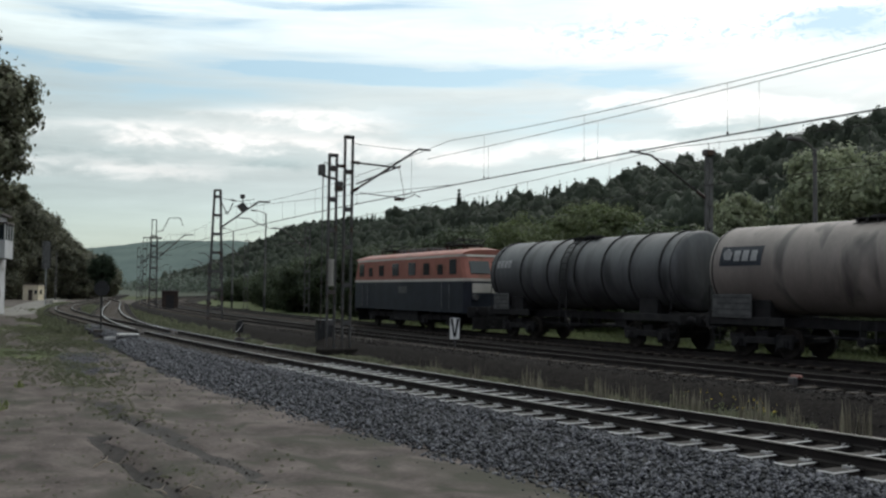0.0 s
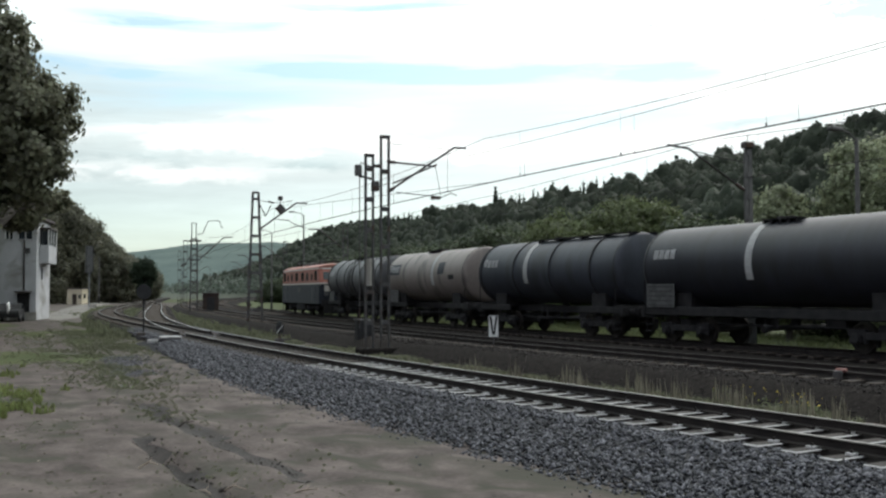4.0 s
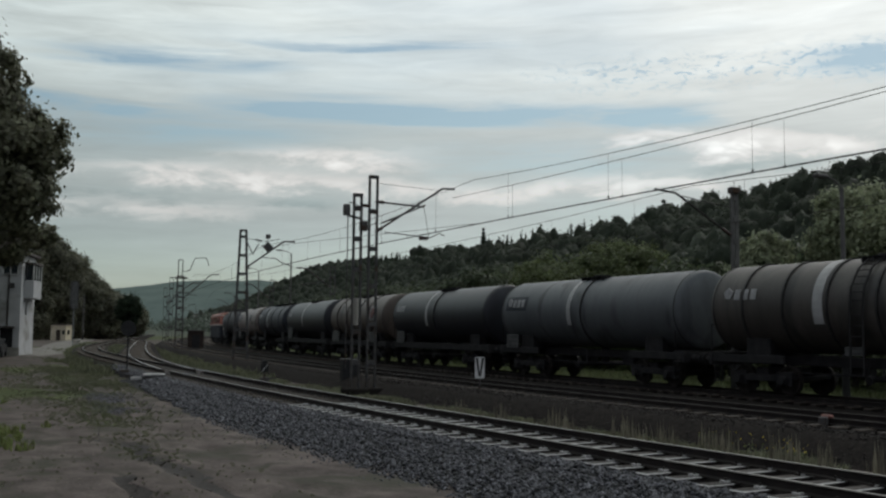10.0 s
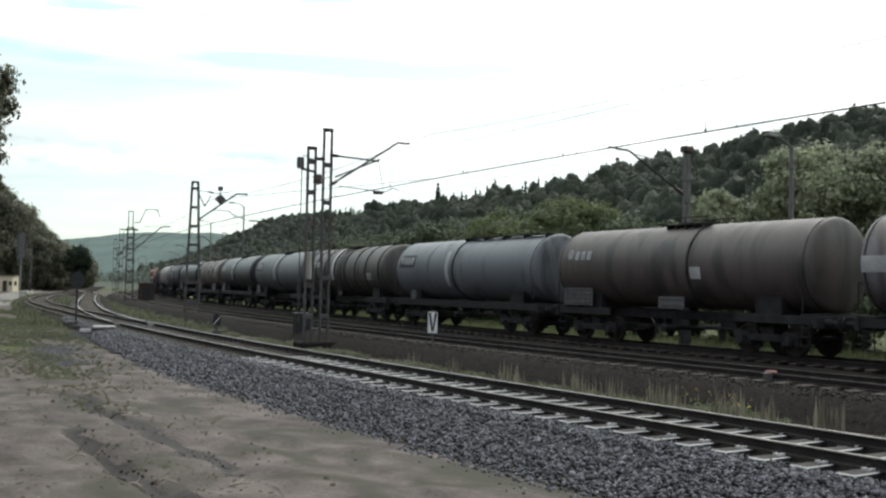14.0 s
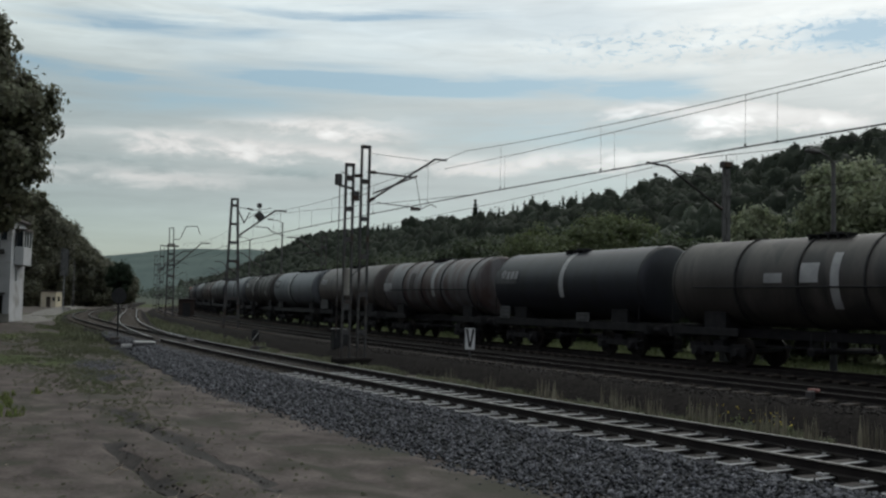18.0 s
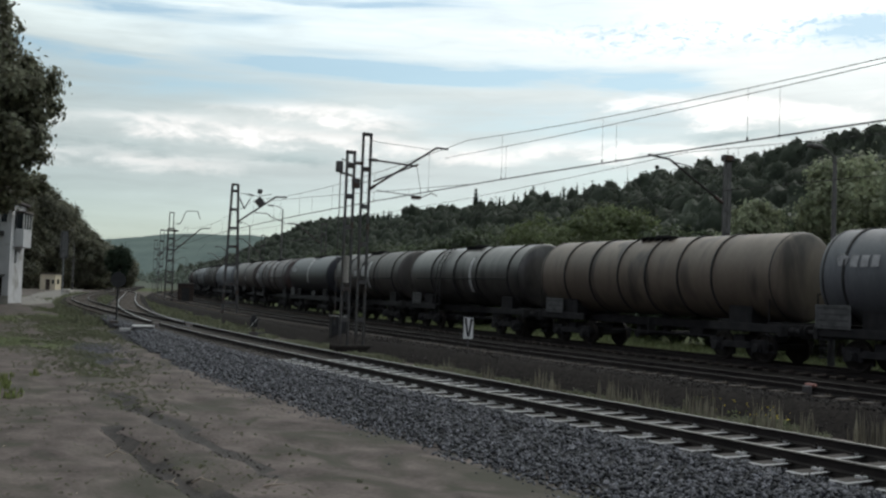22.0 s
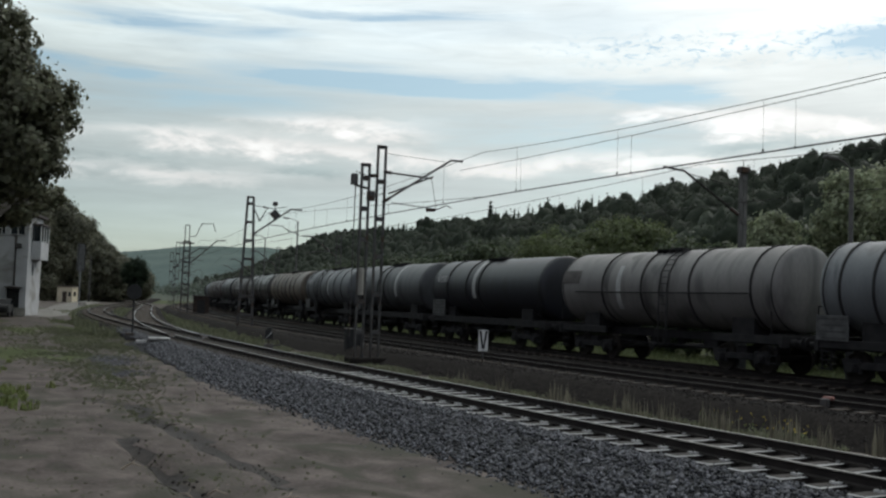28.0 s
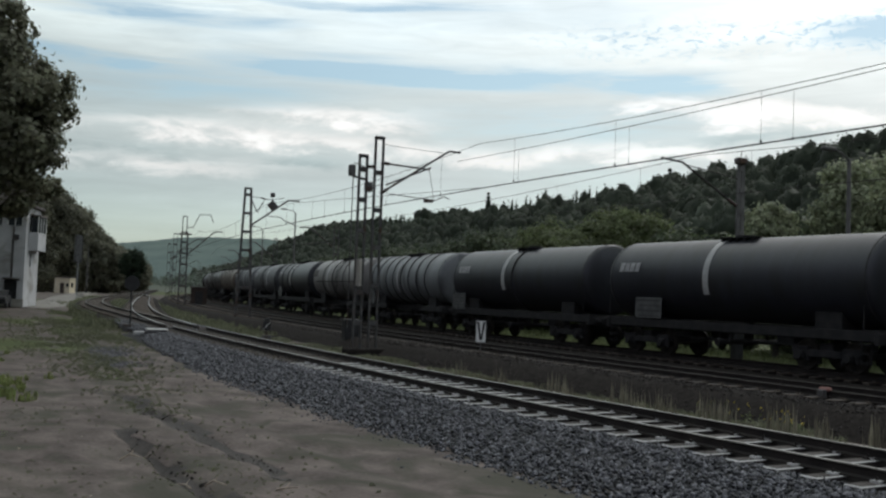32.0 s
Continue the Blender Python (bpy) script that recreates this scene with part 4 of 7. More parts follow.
def make_train():
    for i, (front, (label, col, o)) in enumerate(zip(FRONTS, LOOKS)):
        length = front - (FRONTS[i + 1] if i + 1 < len(FRONTS) else front - 13.4)
        half = (length - 1.25) / 2
        o = dict(o)
        diamond, dots = o.pop("diamond", None), o.pop("dots", None)
        w = tank_wagon(label, half, P[col], **o)
        if diamond:
            x = half - 2 * half * diamond
            board = part("diamond_board", patch_mesh(1.42, 2.74, x - 0.55, x + 0.55, 62, 98, M["mark"], "diamond_board", 0.016), None, w, "white board")
            bm = rod(bmesh.new(), (0, -0.02, 0), (0, 0.03, 0), 0.36, seg=4)
            part("diamond", bm, M["dark_red"], board, "dark red diamond", at=pose(x, 1.45, 2.99, 10, 0, 0))
        if dots:
            x = half - 2 * half * dots
            for k in range(12):
                part("stripe_block", patch_mesh(1.42, 2.74, x - 0.15, x + 0.15, -8 + k * 10, -2 + k * 10, M["stripe"], "stripe_block", 0.014), None, w)
        TRAIN_THINGS.append((w, front - half, half - 2.0))


M["dark_red"] = material("dark_red_paint", (0.08, 0.025, 0.024), (0.15, 0.05, 0.046), scale=4, rough=0.5, bump=0.05)
make_train()


# ---- locomotive ----
def make_loco():
    """A four-axle electric locomotive: dark blue below, orange above, pale roof edge."""
    w = thing("locomotive", "orange and dark blue electric locomotive with pale waist band", "locomotive")
    half, hw = 7.35, 1.46

    def shell(z0, z1, inset0, inset1, mat, name, label="", taper=0.0):
        """A belt of the body between two heights, with rounded corners and raked ends."""
        bm = bmesh.new()
        rows = []
        for z, k in ((z0, inset0), (z1, inset1)):
            hx, hy = half - k, hw - taper * (1 if z == z1 else 0)
            c = 0.28
            rows.append([bm.verts.new((x, y, z)) for x, y in ((-hx + c, -hy), (hx - c, -hy), (hx - 0.08, -hy + 0.12), (hx, -hy + c), (hx, hy - c), (hx - 0.08, hy - 0.12),
                                                               (hx - c, hy), (-hx + c, hy), (-hx + 0.08, hy - 0.12), (-hx, hy - c), (-hx, -hy + c), (-hx + 0.08, -hy + 0.12))])
        k = len(rows[0])
        for i in range(k):
            bm.faces.new((rows[0][i], rows[0][(i + 1) % k], rows[1][(i + 1) % k], rows[1][i]))
        bm.faces.new(rows[0][::-1])
        bm.faces.new(rows[1])
        return part(name, bm, mat, w, label)

    shell(0.95, 2.45, 0.0, 0.0, M["navy"], "lower_body", "dark blue lower body")
    shell(2.45, 2.58, -0.012, -0.012, M["pale"], "waist_band", "pale waist band")
    shell(2.58, 3.62, 0.0, 0.42, M["orange"], "upper_body", "orange upper body")
    shell(3.62, 3.72, 0.38, 0.42, M["pale"], "roof_edge", "pale roof edge")
    # roof: a low vault
    bm = bmesh.new()
    rows = []
    for x in (-half + 0.42, -half + 1.1, half - 1.1, half - 0.42):
        e = 0.72 if abs(x) > half - 0.8 else 1.0
        rows.append([bm.verts.new((x, hw * math.sin(a) * 0.99, 3.72 + 0.36 * e * math.cos(a))) for a in [radians(-90 + 15 * i) for i in range(13)]])
    for p, q in zip(rows, rows[1:]):
        for j in range(12):
            bm.faces.new((p[j], p[j + 1], q[j + 1], q[j]))
    for q in (rows[0], rows[-1]):
        bm.faces.new(q)
    bmesh.ops.recalc_face_normals(bm, faces=bm.faces)
    part("roof", bm, M["orange"], w, "orange vaulted roof")
    for s in (-1, 1):
        yy = s * (hw - 0.0)
        for i, (x, wd, hh) in enumerate(((-6.0, 0.75, 0.72), (-4.6, 0.55, 0.5), (-3.0, 0.7, 0.6), (-1.2, 0.9, 0.66), (1.0, 0.9, 0.66), (3.0, 0.7, 0.6), (4.6, 0.55, 0.5), (6.0, 0.75, 0.72))):
            glass = abs(x) > 5 or abs(x) < 2
            win = part("window", bx(x - wd / 2, x + wd / 2, yy - 0.025, yy + 0.025, 2.78, 2.78 + hh, bevel=0.01), M["glass"] if glass else M["black"], w)
            if not glass:
                for k in range(5):
                    part("louvre", bx(x - wd / 2 + 0.03, x + wd / 2 - 0.03, yy - 0.04, yy + 0.04, 2.83 + k * 0.09, 2.86 + k * 0.09), M["underframe"], win)
        part("number_plate", bx(-0.55, 0.55, yy - 0.02, yy + 0.02, 1.85, 2.2, bevel=0.01), M["panel"], w, "pale plate with illegible figures")
        part("cab_door", bx(5.0, 5.65, yy - 0.015, yy + 0.02, 1.15, 2.42, bevel=0.01), M["navy"], w)
        part("cab_door", bx(-5.65, -5.0, yy - 0.015, yy + 0.02, 1.15, 2.42, bevel=0.01), M["navy"], w)
        for x in (-5.75, -4.9, 4.9, 5.75):
            bm = bmesh.new()
            rod(bm, (x, yy + s * 0.06, 1.1), (x, yy + s * 0.06, 2.3), 0.018, seg=6)
            part("grab_rail", bm, M["galvanised"], w)
    for s in (-1, 1):
        x = s * (half - 0.14)
        for y0, y1 in ((-1.15, -0.08), (0.08, 1.15)):
            bm = bx(-0.03, 0.03, y0, y1, -0.33, 0.33, bevel=0.02)
            part("windscreen", bm, M["glass"], w, at=pose(s * (half - 0.2), 0, 3.1, 0, -s * 22, 0))
        part("end_panel", bx(x - 0.02 + s * 0.13, x + 0.02 + s * 0.14, -1.1, 1.1, 1.9, 2.35, bevel=0.01), M["pale"], w, "pale end panel")
        for yy in (-0.95, 0.95):
            bm = lathe(bmesh.new(), [(0, 0.16), (0.1, 0.15), (0.11, 0.11)], 14, "X")
            part("headlight", bm, M["panel"], w, at=pose(s * half, yy, 1.7, 0, 0, 0 if s > 0 else 180))
            part("buffer", BUFFER, None, w, at=pose(s * (half - 0.02), yy * 0.92, 1.05, 0, 0, 0 if s > 0 else 180))
        part("headstock", bx(s * half - 0.12, s * half + 0.05, -1.35, 1.35, 0.75, 1.25, bevel=0.02), M["underframe"], w)
        part("snowplough", bx(s * half - 0.3, s * half - 0.2, -1.2, 1.2, 0.2, 0.75, bevel=0.02), M["underframe"], w)
        add_bogie(w, s * 3.6, 3.05, LOCO_BOGIE, 0.46)
        # folded pantograph
        pan = part("pantograph", bx(-1.0, 1.0, -0.6, 0.6, 4.24, 4.29, bevel=0.01), M["underframe"], w, at=pose(s * 4.3, 0, 0))
        for yy in (-0.55, 0.55):
            part("lower_arm", rod(bmesh.new(), (-1.0, yy, 4.29), (1.0, yy, 4.4), 0.025, seg=6), M["underframe"], pan)
            part("upper_arm", rod(bmesh.new(), (1.0, yy, 4.4), (-0.7, yy * 0.6, 4.5), 0.022, seg=6), M["underframe"], pan)
        part("collector_bow", rod(bmesh.new(), (-0.7, -0.8, 4.52), (-0.7, 0.8, 4.52), 0.03, seg=6), M["underframe"], pan)
        for xx in (-0.9, 0.9):
            for yy in (-0.5, 0.5):
                part("roof_insulator", rod(bmesh.new(), (xx, yy, 3.95), (xx, yy, 4.25), 0.06, seg=8), M["insulator"], pan)
    for i, (x, l) in enumerate(((-1.6, 1.3), (0.2, 1.5), (1.9, 0.8))):
        part("roof_box", bx(x, x + l, -0.55, 0.55, 4.0, 4.25, bevel=0.03), M["steel"], w)
    part("battery_box", bx(-1.6, 1.6, -1.3, 1.3, 0.4, 0.95, bevel=0.03), M["underframe"], w)
    return w


def loco_bogie_mesh():
    bm = bmesh.new()
    for s in (-1, 1):
        y = s * 1.08
        box(bm, -2.1, 2.1, y - 0.07, y + 0.07, 0.55, 0.82, 0.02)
        for x in (-1.525, 1.525):
            box(bm, x - 0.2, x + 0.2, y - 0.12, y + 0.12, 0.3, 0.62, 0.03)
            for q in (-0.36, 0.36):
                rod(bm, (x + q, y, 0.35), (x + q, y, 0.6), 0.09, seg=8)
        for x in (-0.5, 0.5):
            rod(bm, (x, y, 0.5), (x, y, 0.95), 0.12, seg=8)
    box(bm, -0.4, 0.4, -1.0, 1.0, 0.5, 0.8, 0.03)
    return mesh_of(bm, "bogie", M["underframe"])


LOCO_BOGIE = loco_bogie_mesh()
TRAIN_THINGS.append((make_loco(), 37.95, 3.6))


# ---- masts, wires and signs along the line ----
def lean_of(y):
    return math.degrees(math.atan(line(y, 0)[2]))


def mast(name, x, y, height, width, label, foot=1.0, pitch=0.9, crown=0.0):
    m = thing(name, label, "railway mast", "overhead line masts", at=pose(x, y, 0, 0, 0, -lean_of(y)))
    for s in (-1, 1):
        bm = bmesh.new()
        bar(bm, (s * width / 2 * foot, 0, -0.5), (s * width / 2, 0, height), 0.06, 0.16)
        part("leg", bm, M["steel"], m)
    z = 0.6
    while z < height:
        k = width * (1 + (foot - 1) * (1 - z / height))
        part("batten", bx(-k / 2, k / 2, -0.09, 0.09, z - 0.09, z + 0.09), M["steel"], m)
        z += pitch
    part("cap", bx(-width / 2 - 0.035, width / 2 + 0.035, -0.1, 0.1, height - 0.08, height + 0.05, bevel=0.01), M["steel"], m)
    part("footing", bx(-0.45 - width * (foot - 1) / 2, 0.45 + width * (foot - 1) / 2, -0.45, 0.45, -0.95, -0.42, bevel=0.05), M["old_ballast"], m)
    return m


def insulator(parent, p, q):
    bm = bmesh.new()
    p, q = Vector(p), Vector(q)
    for i in range(5):
        a = p.lerp(q, (i + 0.1) / 5)
        b = p.lerp(q, (i + 0.75) / 5)
        rod(bm, a, b, 0.085, 0.05, seg=10)
    rod(bm, p, q, 0.025, seg=6)
    part("insulator", bm, M["insulator"], parent)


def tube(parent, name, pts, r, mat=None, label=""):
    bm = bmesh.new()
    for p, q in zip(pts, pts[1:]):
        rod(bm, p, q, r, seg=8)
    return part(name, bm, mat or M["steel"], parent, label)


def cantilever(m, top, low, reach, drop=0.0):
    """A bracket with a raked tube, a stay and a steady arm, over the track to the right."""
    tube(m, "stay_tube", [(0.1, 0, top - 0.78), (reach * 0.72, 0, top - 0.86)], 0.04)
    tube(m, "raked_tube", [(0.1, 0, low), (reach, 0, top), (reach + 0.55, 0, top)], 0.045)
    tube(m, "second_tube", [(0.35, 0, low + 0.38), (reach * 0.74, 0, top - 0.78)], 0.035)
    tube(m, "steady_arm", [(0.5, 0, low + 0.02), (reach * 0.82, 0, low - 0.1), (reach * 0.95, 0, low + 0.1), (reach + 0.1, 0, low)], 0.02)
    tube(m, "hanger", [(reach * 0.72, 0, top - 0.86), (reach * 0.8, 0, low - 0.05)], 0.012)
    insulator(m, (0.12, 0, top - 0.78), (0.5, 0, top - 0.79))
    insulator(m, (0.15, 0, low + 0.03), (0.45, 0, low + 0.22))
    insulator(m, (reach * 0.66, 0, low - 0.16), (reach * 0.8, 0, low - 0.13))
    tube(m, "earth_wire", [(0.15, 0, top + 0.03), (0.5, 0, top - 0.02), (reach * 0.95, 0, top - 0.1)], 0.01, M["wire"])


mast_a = mast("catenary_mast", 19.43, 35.82, 8.26, 0.34, "tall lattice steel overhead-line mast with bracket arm", pitch=1.55)
cantilever(mast_a, 8.0, 5.95, 3.2)
mast_b = mast("tension_mast", 18.63, 35.67, 7.42, 0.32, "shorter lattice steel mast with tension weights", pitch=1.25)
tube(mast_b, "bracket", [(-0.45, 0, 6.55), (0.1, 0, 6.45)], 0.05)
tube(mast_b, "bracket", [(-0.4, 0, 7.1), (0.1, 0, 6.95)], 0.02)
part("switch_box", bx(-0.6, -0.36, -0.14, 0.14, 6.55, 7.0, bevel=0.03), M["steel"], mast_b)
part("motor_box", bx(0.12, 0.4, -0.14, 0.14, 5.95, 6.35, bevel=0.03), M["steel"], mast_b)
tube(mast_b, "control_rod", [(-0.42, 0, 6.5), (-0.42, 0, 0.4)], 0.022)
insulator(mast_b, (0.2, 0, 6.98), (0.55, 0, 7.0))
tube(mast_b, "jumper", [(0.2, 0, 6.4), (0.45, 0, 6.15), (0.8, 0, 6.3)], 0.015, M["wire"])
for i in range(12):
    part("weight", lathe(bmesh.new(), [(0, 0.12), (0.07, 0.12), (0.075, 0.09), (0.088, 0.09)], 12, "Z"), M["old_concrete"], mast_b, at=pose(-0.12, -0.28, 2.1 + i * 0.09))

mast_c = mast("catenary_mast", 25.4, 65.85, 8.87, 0.4, "splayed lattice steel mast with bracket and diamond board", foot=2.6, pitch=1.3)
tube(mast_c, "raked_tube", [(0.2, 0, 6.2), (2.9, 0, 8.2), (3.7, 0, 8.2)], 0.06)
tube(mast_c, "steady_arm", [(1.4, 0, 7.0), (2.4, 0, 6.95), (2.6, 0, 6.75), (3.6, 0, 6.4)], 0.03)
tube(mast_c, "span_wire", [(0.2, 0, 8.3), (1.6, 0, 8.15), (2.6, 0, 8.35)], 0.02, M["wire"])
insulator(mast_c, (0.9, 0, 8.25), (1.3, 0, 8.15))
for k in (-1, 1):
    tube(mast_c, "jumper", [(0.3, k * 0.1, 8.0), (0.7, k * 0.1, 7.2), (1.1, k * 0.1, 8.0)], 0.02, M["wire"])
bm = bx(-0.28, 0.28, -0.025, 0.025, -0.28, 0.28, bevel=0.01)
part("diamond_board", bm, M["steel"], mast_c, "dark diamond-shaped warning board", at=pose(1.75, -0.05, 7.75) @ Matrix.Rotation(radians(45), 4, "Y"))
part("board_lamp", bx(1.6, 1.9, -0.15, 0.15, 8.35, 8.65, bevel=0.03), M["steel"], mast_c)
tube(mast_c, "board_hanger", [(1.75, 0, 8.4), (1.75, 0, 8.0)], 0.02)

mast_d = mast("catenary_mast", 33.9, 106.2, 7.7, 0.62, "distant lattice mast with gallows bracket", pitch=1.2, foot=1.25)
tube(mast_d, "top_leg", [(-0.25, 0, 7.6), (-0.25, 0, 9.45)], 0.05)
tube(mast_d, "top_leg", [(0.2, 0, 7.6), (0.2, 0, 9.45), (-0.25, 0, 9.45)], 0.05)
tube(mast_d, "gallows", [(0.3, 0, 8.2), (0.9, 0, 8.3), (1.5, 0, 9.7), (2.7, 0, 9.75), (3.0, 0, 8.9)], 0.04)
tube(mast_d, "raked_tube", [(0.3, 0, 5.2), (3.2, 0, 7.9), (4.1, 0, 7.95)], 0.06)
part("platform", bx(-0.6, 0.75, -0.4, 0.4, 7.4, 7.55, bevel=0.02), M["steel"], mast_d)

# masts on the far side of the train, with brackets towards it
far_post = thing("concrete_mast", "grey square concrete mast with short raked bracket", "railway mast", "overhead line masts", at=pose(32.0, 27.75, 0, 0, 0, -lean_of(30)))
for s in (-1, 1):
    bm = bmesh.new()
    bar(bm, (s * 0.14, 0, -1), (s * 0.1, 0, 7.85), 0.08, 0.18)
    part("leg", bm, M["post_grey"], far_post)
for i in range(9):
    part("batten", bx(-0.11, 0.11, -0.08, 0.08, 0.2 + i * 0.9, 0.42 + i * 0.9), M["post_grey"], far_post)
part("cap", bx(-0.22, 0.22, -0.18, 0.18, 7.7, 7.95, bevel=0.02), M["steel"], far_post)
# black cover added so the foot does not show pale below the train
part("foot_sleeve", bx(-0.24, 0.24, -0.13, 0.13, -1, 1.3, bevel=0.02), M["black"], far_post, "added black cover that darkens the foot of the post")
tube(far_post, "raked_tube", [(-0.2, 0, 5.95), (-3.1, 0, 7.5), (-4.15, 0, 7.58)], 0.045, M["wire"])
tube(far_post, "stay_tube", [(-0.2, 0, 7.1), (-3.0, 0, 7.42)], 0.02, M["wire"])
insulator(far_post, (-0.25, 0, 5.98), (-0.7, 0, 6.22))
tube(far_post, "earth_wire", [(0, 0, 7.9), (0, 0, 8.25)], 0.015)


def lamp_post(x, y, h, label, turn=0, arm=0.9):
    m = thing("street_lamp", label, "street lamp", "yard lamps", at=pose(x, y, 0, 0, 0, turn))
    bm = bmesh.new()
    rod(bm, (0, 0, -1), (0, 0, h), 0.12, 0.07, seg=10)
    part("pole", bm, M["post_grey"], m)
    # invented dark cover, keeps the pale pole from showing under the wagons
    part("pole_sleeve", rod(bmesh.new(), (0, 0, -1), (0, 0, 1.3), 0.14, 0.13, seg=10), M["black"], m, "added black cover that darkens the foot of the pole")
    tube(m, "arm", [(0, 0, h - 0.05), (-arm * 0.5, 0, h + 0.2), (-arm, 0, h + 0.28)], 0.035, M["post_grey"])
    part("lamp_head", bx(-arm - 0.62, -arm + 0.05, -0.13, 0.13, h + 0.2, h + 0.36, bevel=0.05), M["post_grey"], m)
    return m


lamp_post(31.45, 22.3, 7.3, "tall grey lamp post with curved arm behind the train")
lamp_post(45.6, 103.3, 10.6, "grey lamp post beside the far tracks", arm=1.2)
lamp_post(51.3, 126.9, 10.0, "grey lamp post beside the far tracks", arm=1.2)
lamp_post(40.0, 178.0, 8.0, "grey lamp post beside the far tracks", arm=1.2)

# further masts down the line, each simple
for i, (y, off, h) in enumerate(((92, 31.0, 8.0), (128, 18.6, 8.4), (128, 31.2, 8.4), (160, 18.6, 8.4), (160, 31.2, 8.4), (196, 18.6, 8.4), (196, 31.2, 8.4), (235, 18.6, 8.4), (235, 31.2, 8.4), (280, 18.6, 8.4), (280, 31.2, 8.4))):
    x, yy, _ = line(y, off)
    m = mast("catenary_mast", x, yy, h, 0.45, "distant steel mast with bracket", pitch=1.6)
    s = 1 if off < 25 else -1
    tube(m, "raked_tube", [(s * 0.2, 0, 6.0), (s * 2.6, 0, 7.8), (s * 3.6, 0, 7.8)], 0.06)
    tube(m, "steady_arm", [(s * 1.0, 0, 6.5), (s * 3.2, 0, 6.2)], 0.03)


def wire_run(name, label, off, ys, zs, wob=0.0, r=0.011):
    """One wire along the line from support to support, with its sag."""
    verts, faces = [], []
    for i, (y, z) in enumerate(zip(ys, zs)):
        x, yy, t = line(y, off + wob * math.sin(y * 0.05))
        k = math.sqrt(1 + t * t)
        for q in range(5):
            a = q * 1.2566
            verts.append((x + r * math.cos(a) / k, yy - r * math.cos(a) * t / k, z + r * math.sin(a)))
        if i:
            faces += [(5 * i - 5 + q, 5 * i - 5 + (q + 1) % 5, 5 * i + (q + 1) % 5, 5 * i + q) for q in range(5)]
    return from_arrays(name, verts, faces, M["wire"])


def sagging(supports, sag):
    """Heights along a wire that hangs between supports (place along the line, height)."""
    ys, zs = [], []
    for (a, za), (b, zb) in zip(supports, supports[1:]):
        for i in range(12):
            u = i / 12
            ys.append(a + (b - a) * u)
            zs.append(za + (zb - za) * u - sag * 4 * u * (1 - u) * ((b - a) / 54) ** 2)
    return ys + [supports[-1][0]], zs + [supports[-1][1]]


def overhead(off, messengers, contact, twin, label):
    run_ = thing("overhead_line", label, "overhead wire", "overhead lines")
    ys2 = list(np.arange(-88, 300, 4.0))
    for o in ((-0.05, 0.05) if twin else (0.0,)):
        part("contact_wire", wire_run("contact_wire", "", off + o, ys2, [contact] * len(ys2), 0.12), None, run_)
    for k, (o, supports, sag) in enumerate(messengers):
        ys, zs = sagging(supports, sag)
        part("messenger_wire", wire_run("messenger_wire", "", off + o, ys, zs), None, run_)
        # droppers down to the contact wire
        for y in np.arange(max(-20, ys[0]) + 3 * k, min(110, ys[-1]), 6.4 + 0.5 * k):
            z = float(np.interp(y, ys, zs))
            if z < contact + 0.25:
                continue
            x0, y0, _ = line(y, off + o)
            bm = bmesh.new()
            rod(bm, (x0, y0, contact - 0.02), (x0, y0, z), 0.006, seg=4)
            part("dropper", bm, M["wire"], run_)
            part("clip", bx(x0 - 0.012, x0 + 0.012, y0 - 0.025, y0 + 0.025, contact - 0.02, contact + 0.05), M["wire"], run_)
    return run_


FAR_SPANS = [(110, 7.9), (150, 7.9), (190, 7.9), (240, 7.9), (300, 7.9)]
overhead(MIDDLE, [(-0.1, [(-88, 8.0), (-30, 8.0), (3.5, 7.9), (34, 7.85), (69, 7.9), *FAR_SPANS], 1.3), (0.14, [(-30, 8.0), (2, 7.95), (36.5, 7.42)], 0.8), (0.2, [(34.4, 6.16), (41.8, 6.46), (57.5, 7.2), (66, 7.6)], 0.0)],
         6.12, True, "twin messenger and contact wires over the middle track")
overhead(TRAIN, [(0.0, [(-88, 7.28), (-27, 7.28), (27.6, 7.28), (81, 7.28), *FAR_SPANS], 0.6)], 5.75, False, "messenger and contact wire over the train's track")


# ---- small signals and boards ----
def make_sign():
    s = thing("track_sign", "white board with black wedge on short post by the track", "track sign", at=pose(20.33, 29.31, 0, 0, 0, -28))
    part("board", bx(-0.19, 0.19, -0.012, 0.012, 0.22, 1.0, bevel=0.006), M["white"], s)
    for k in (-1, 1):
        bm = bmesh.new()
        vs = [[bm.verts.new((x, yy, z)) for x, z in ((k * 0.155, 0.95), (k * 0.07, 0.95), (-k * 0.012, 0.3), (k * 0.045, 0.3))] for yy in (-0.013, -0.02)]
        bm.faces.new(vs[1])
        for q in range(4):
            bm.faces.new((vs[0][q], vs[0][(q + 1) % 4], vs[1][(q + 1) % 4], vs[1][q]))
        bmesh.ops.recalc_face_normals(bm, faces=bm.faces)
        part("wedge", bm, M["black"], s, at=pose(0, -0.001 * (k + 1), 0))
    for x0, x1, z0, z1 in ((-0.19, -0.172, 0.22, 1.0), (0.172, 0.19, 0.22, 1.0), (-0.172, 0.172, 0.98, 1.0)):
        part("border", bx(x0, x1, -0.016, -0.012, z0, z1), M["black"], s)
    bm = bmesh.new()
    rod(bm, (0, 0.03, -0.6), (0, 0.03, 0.95), 0.03, seg=8)
    part("post", bm, M["steel"], s)


make_sign()


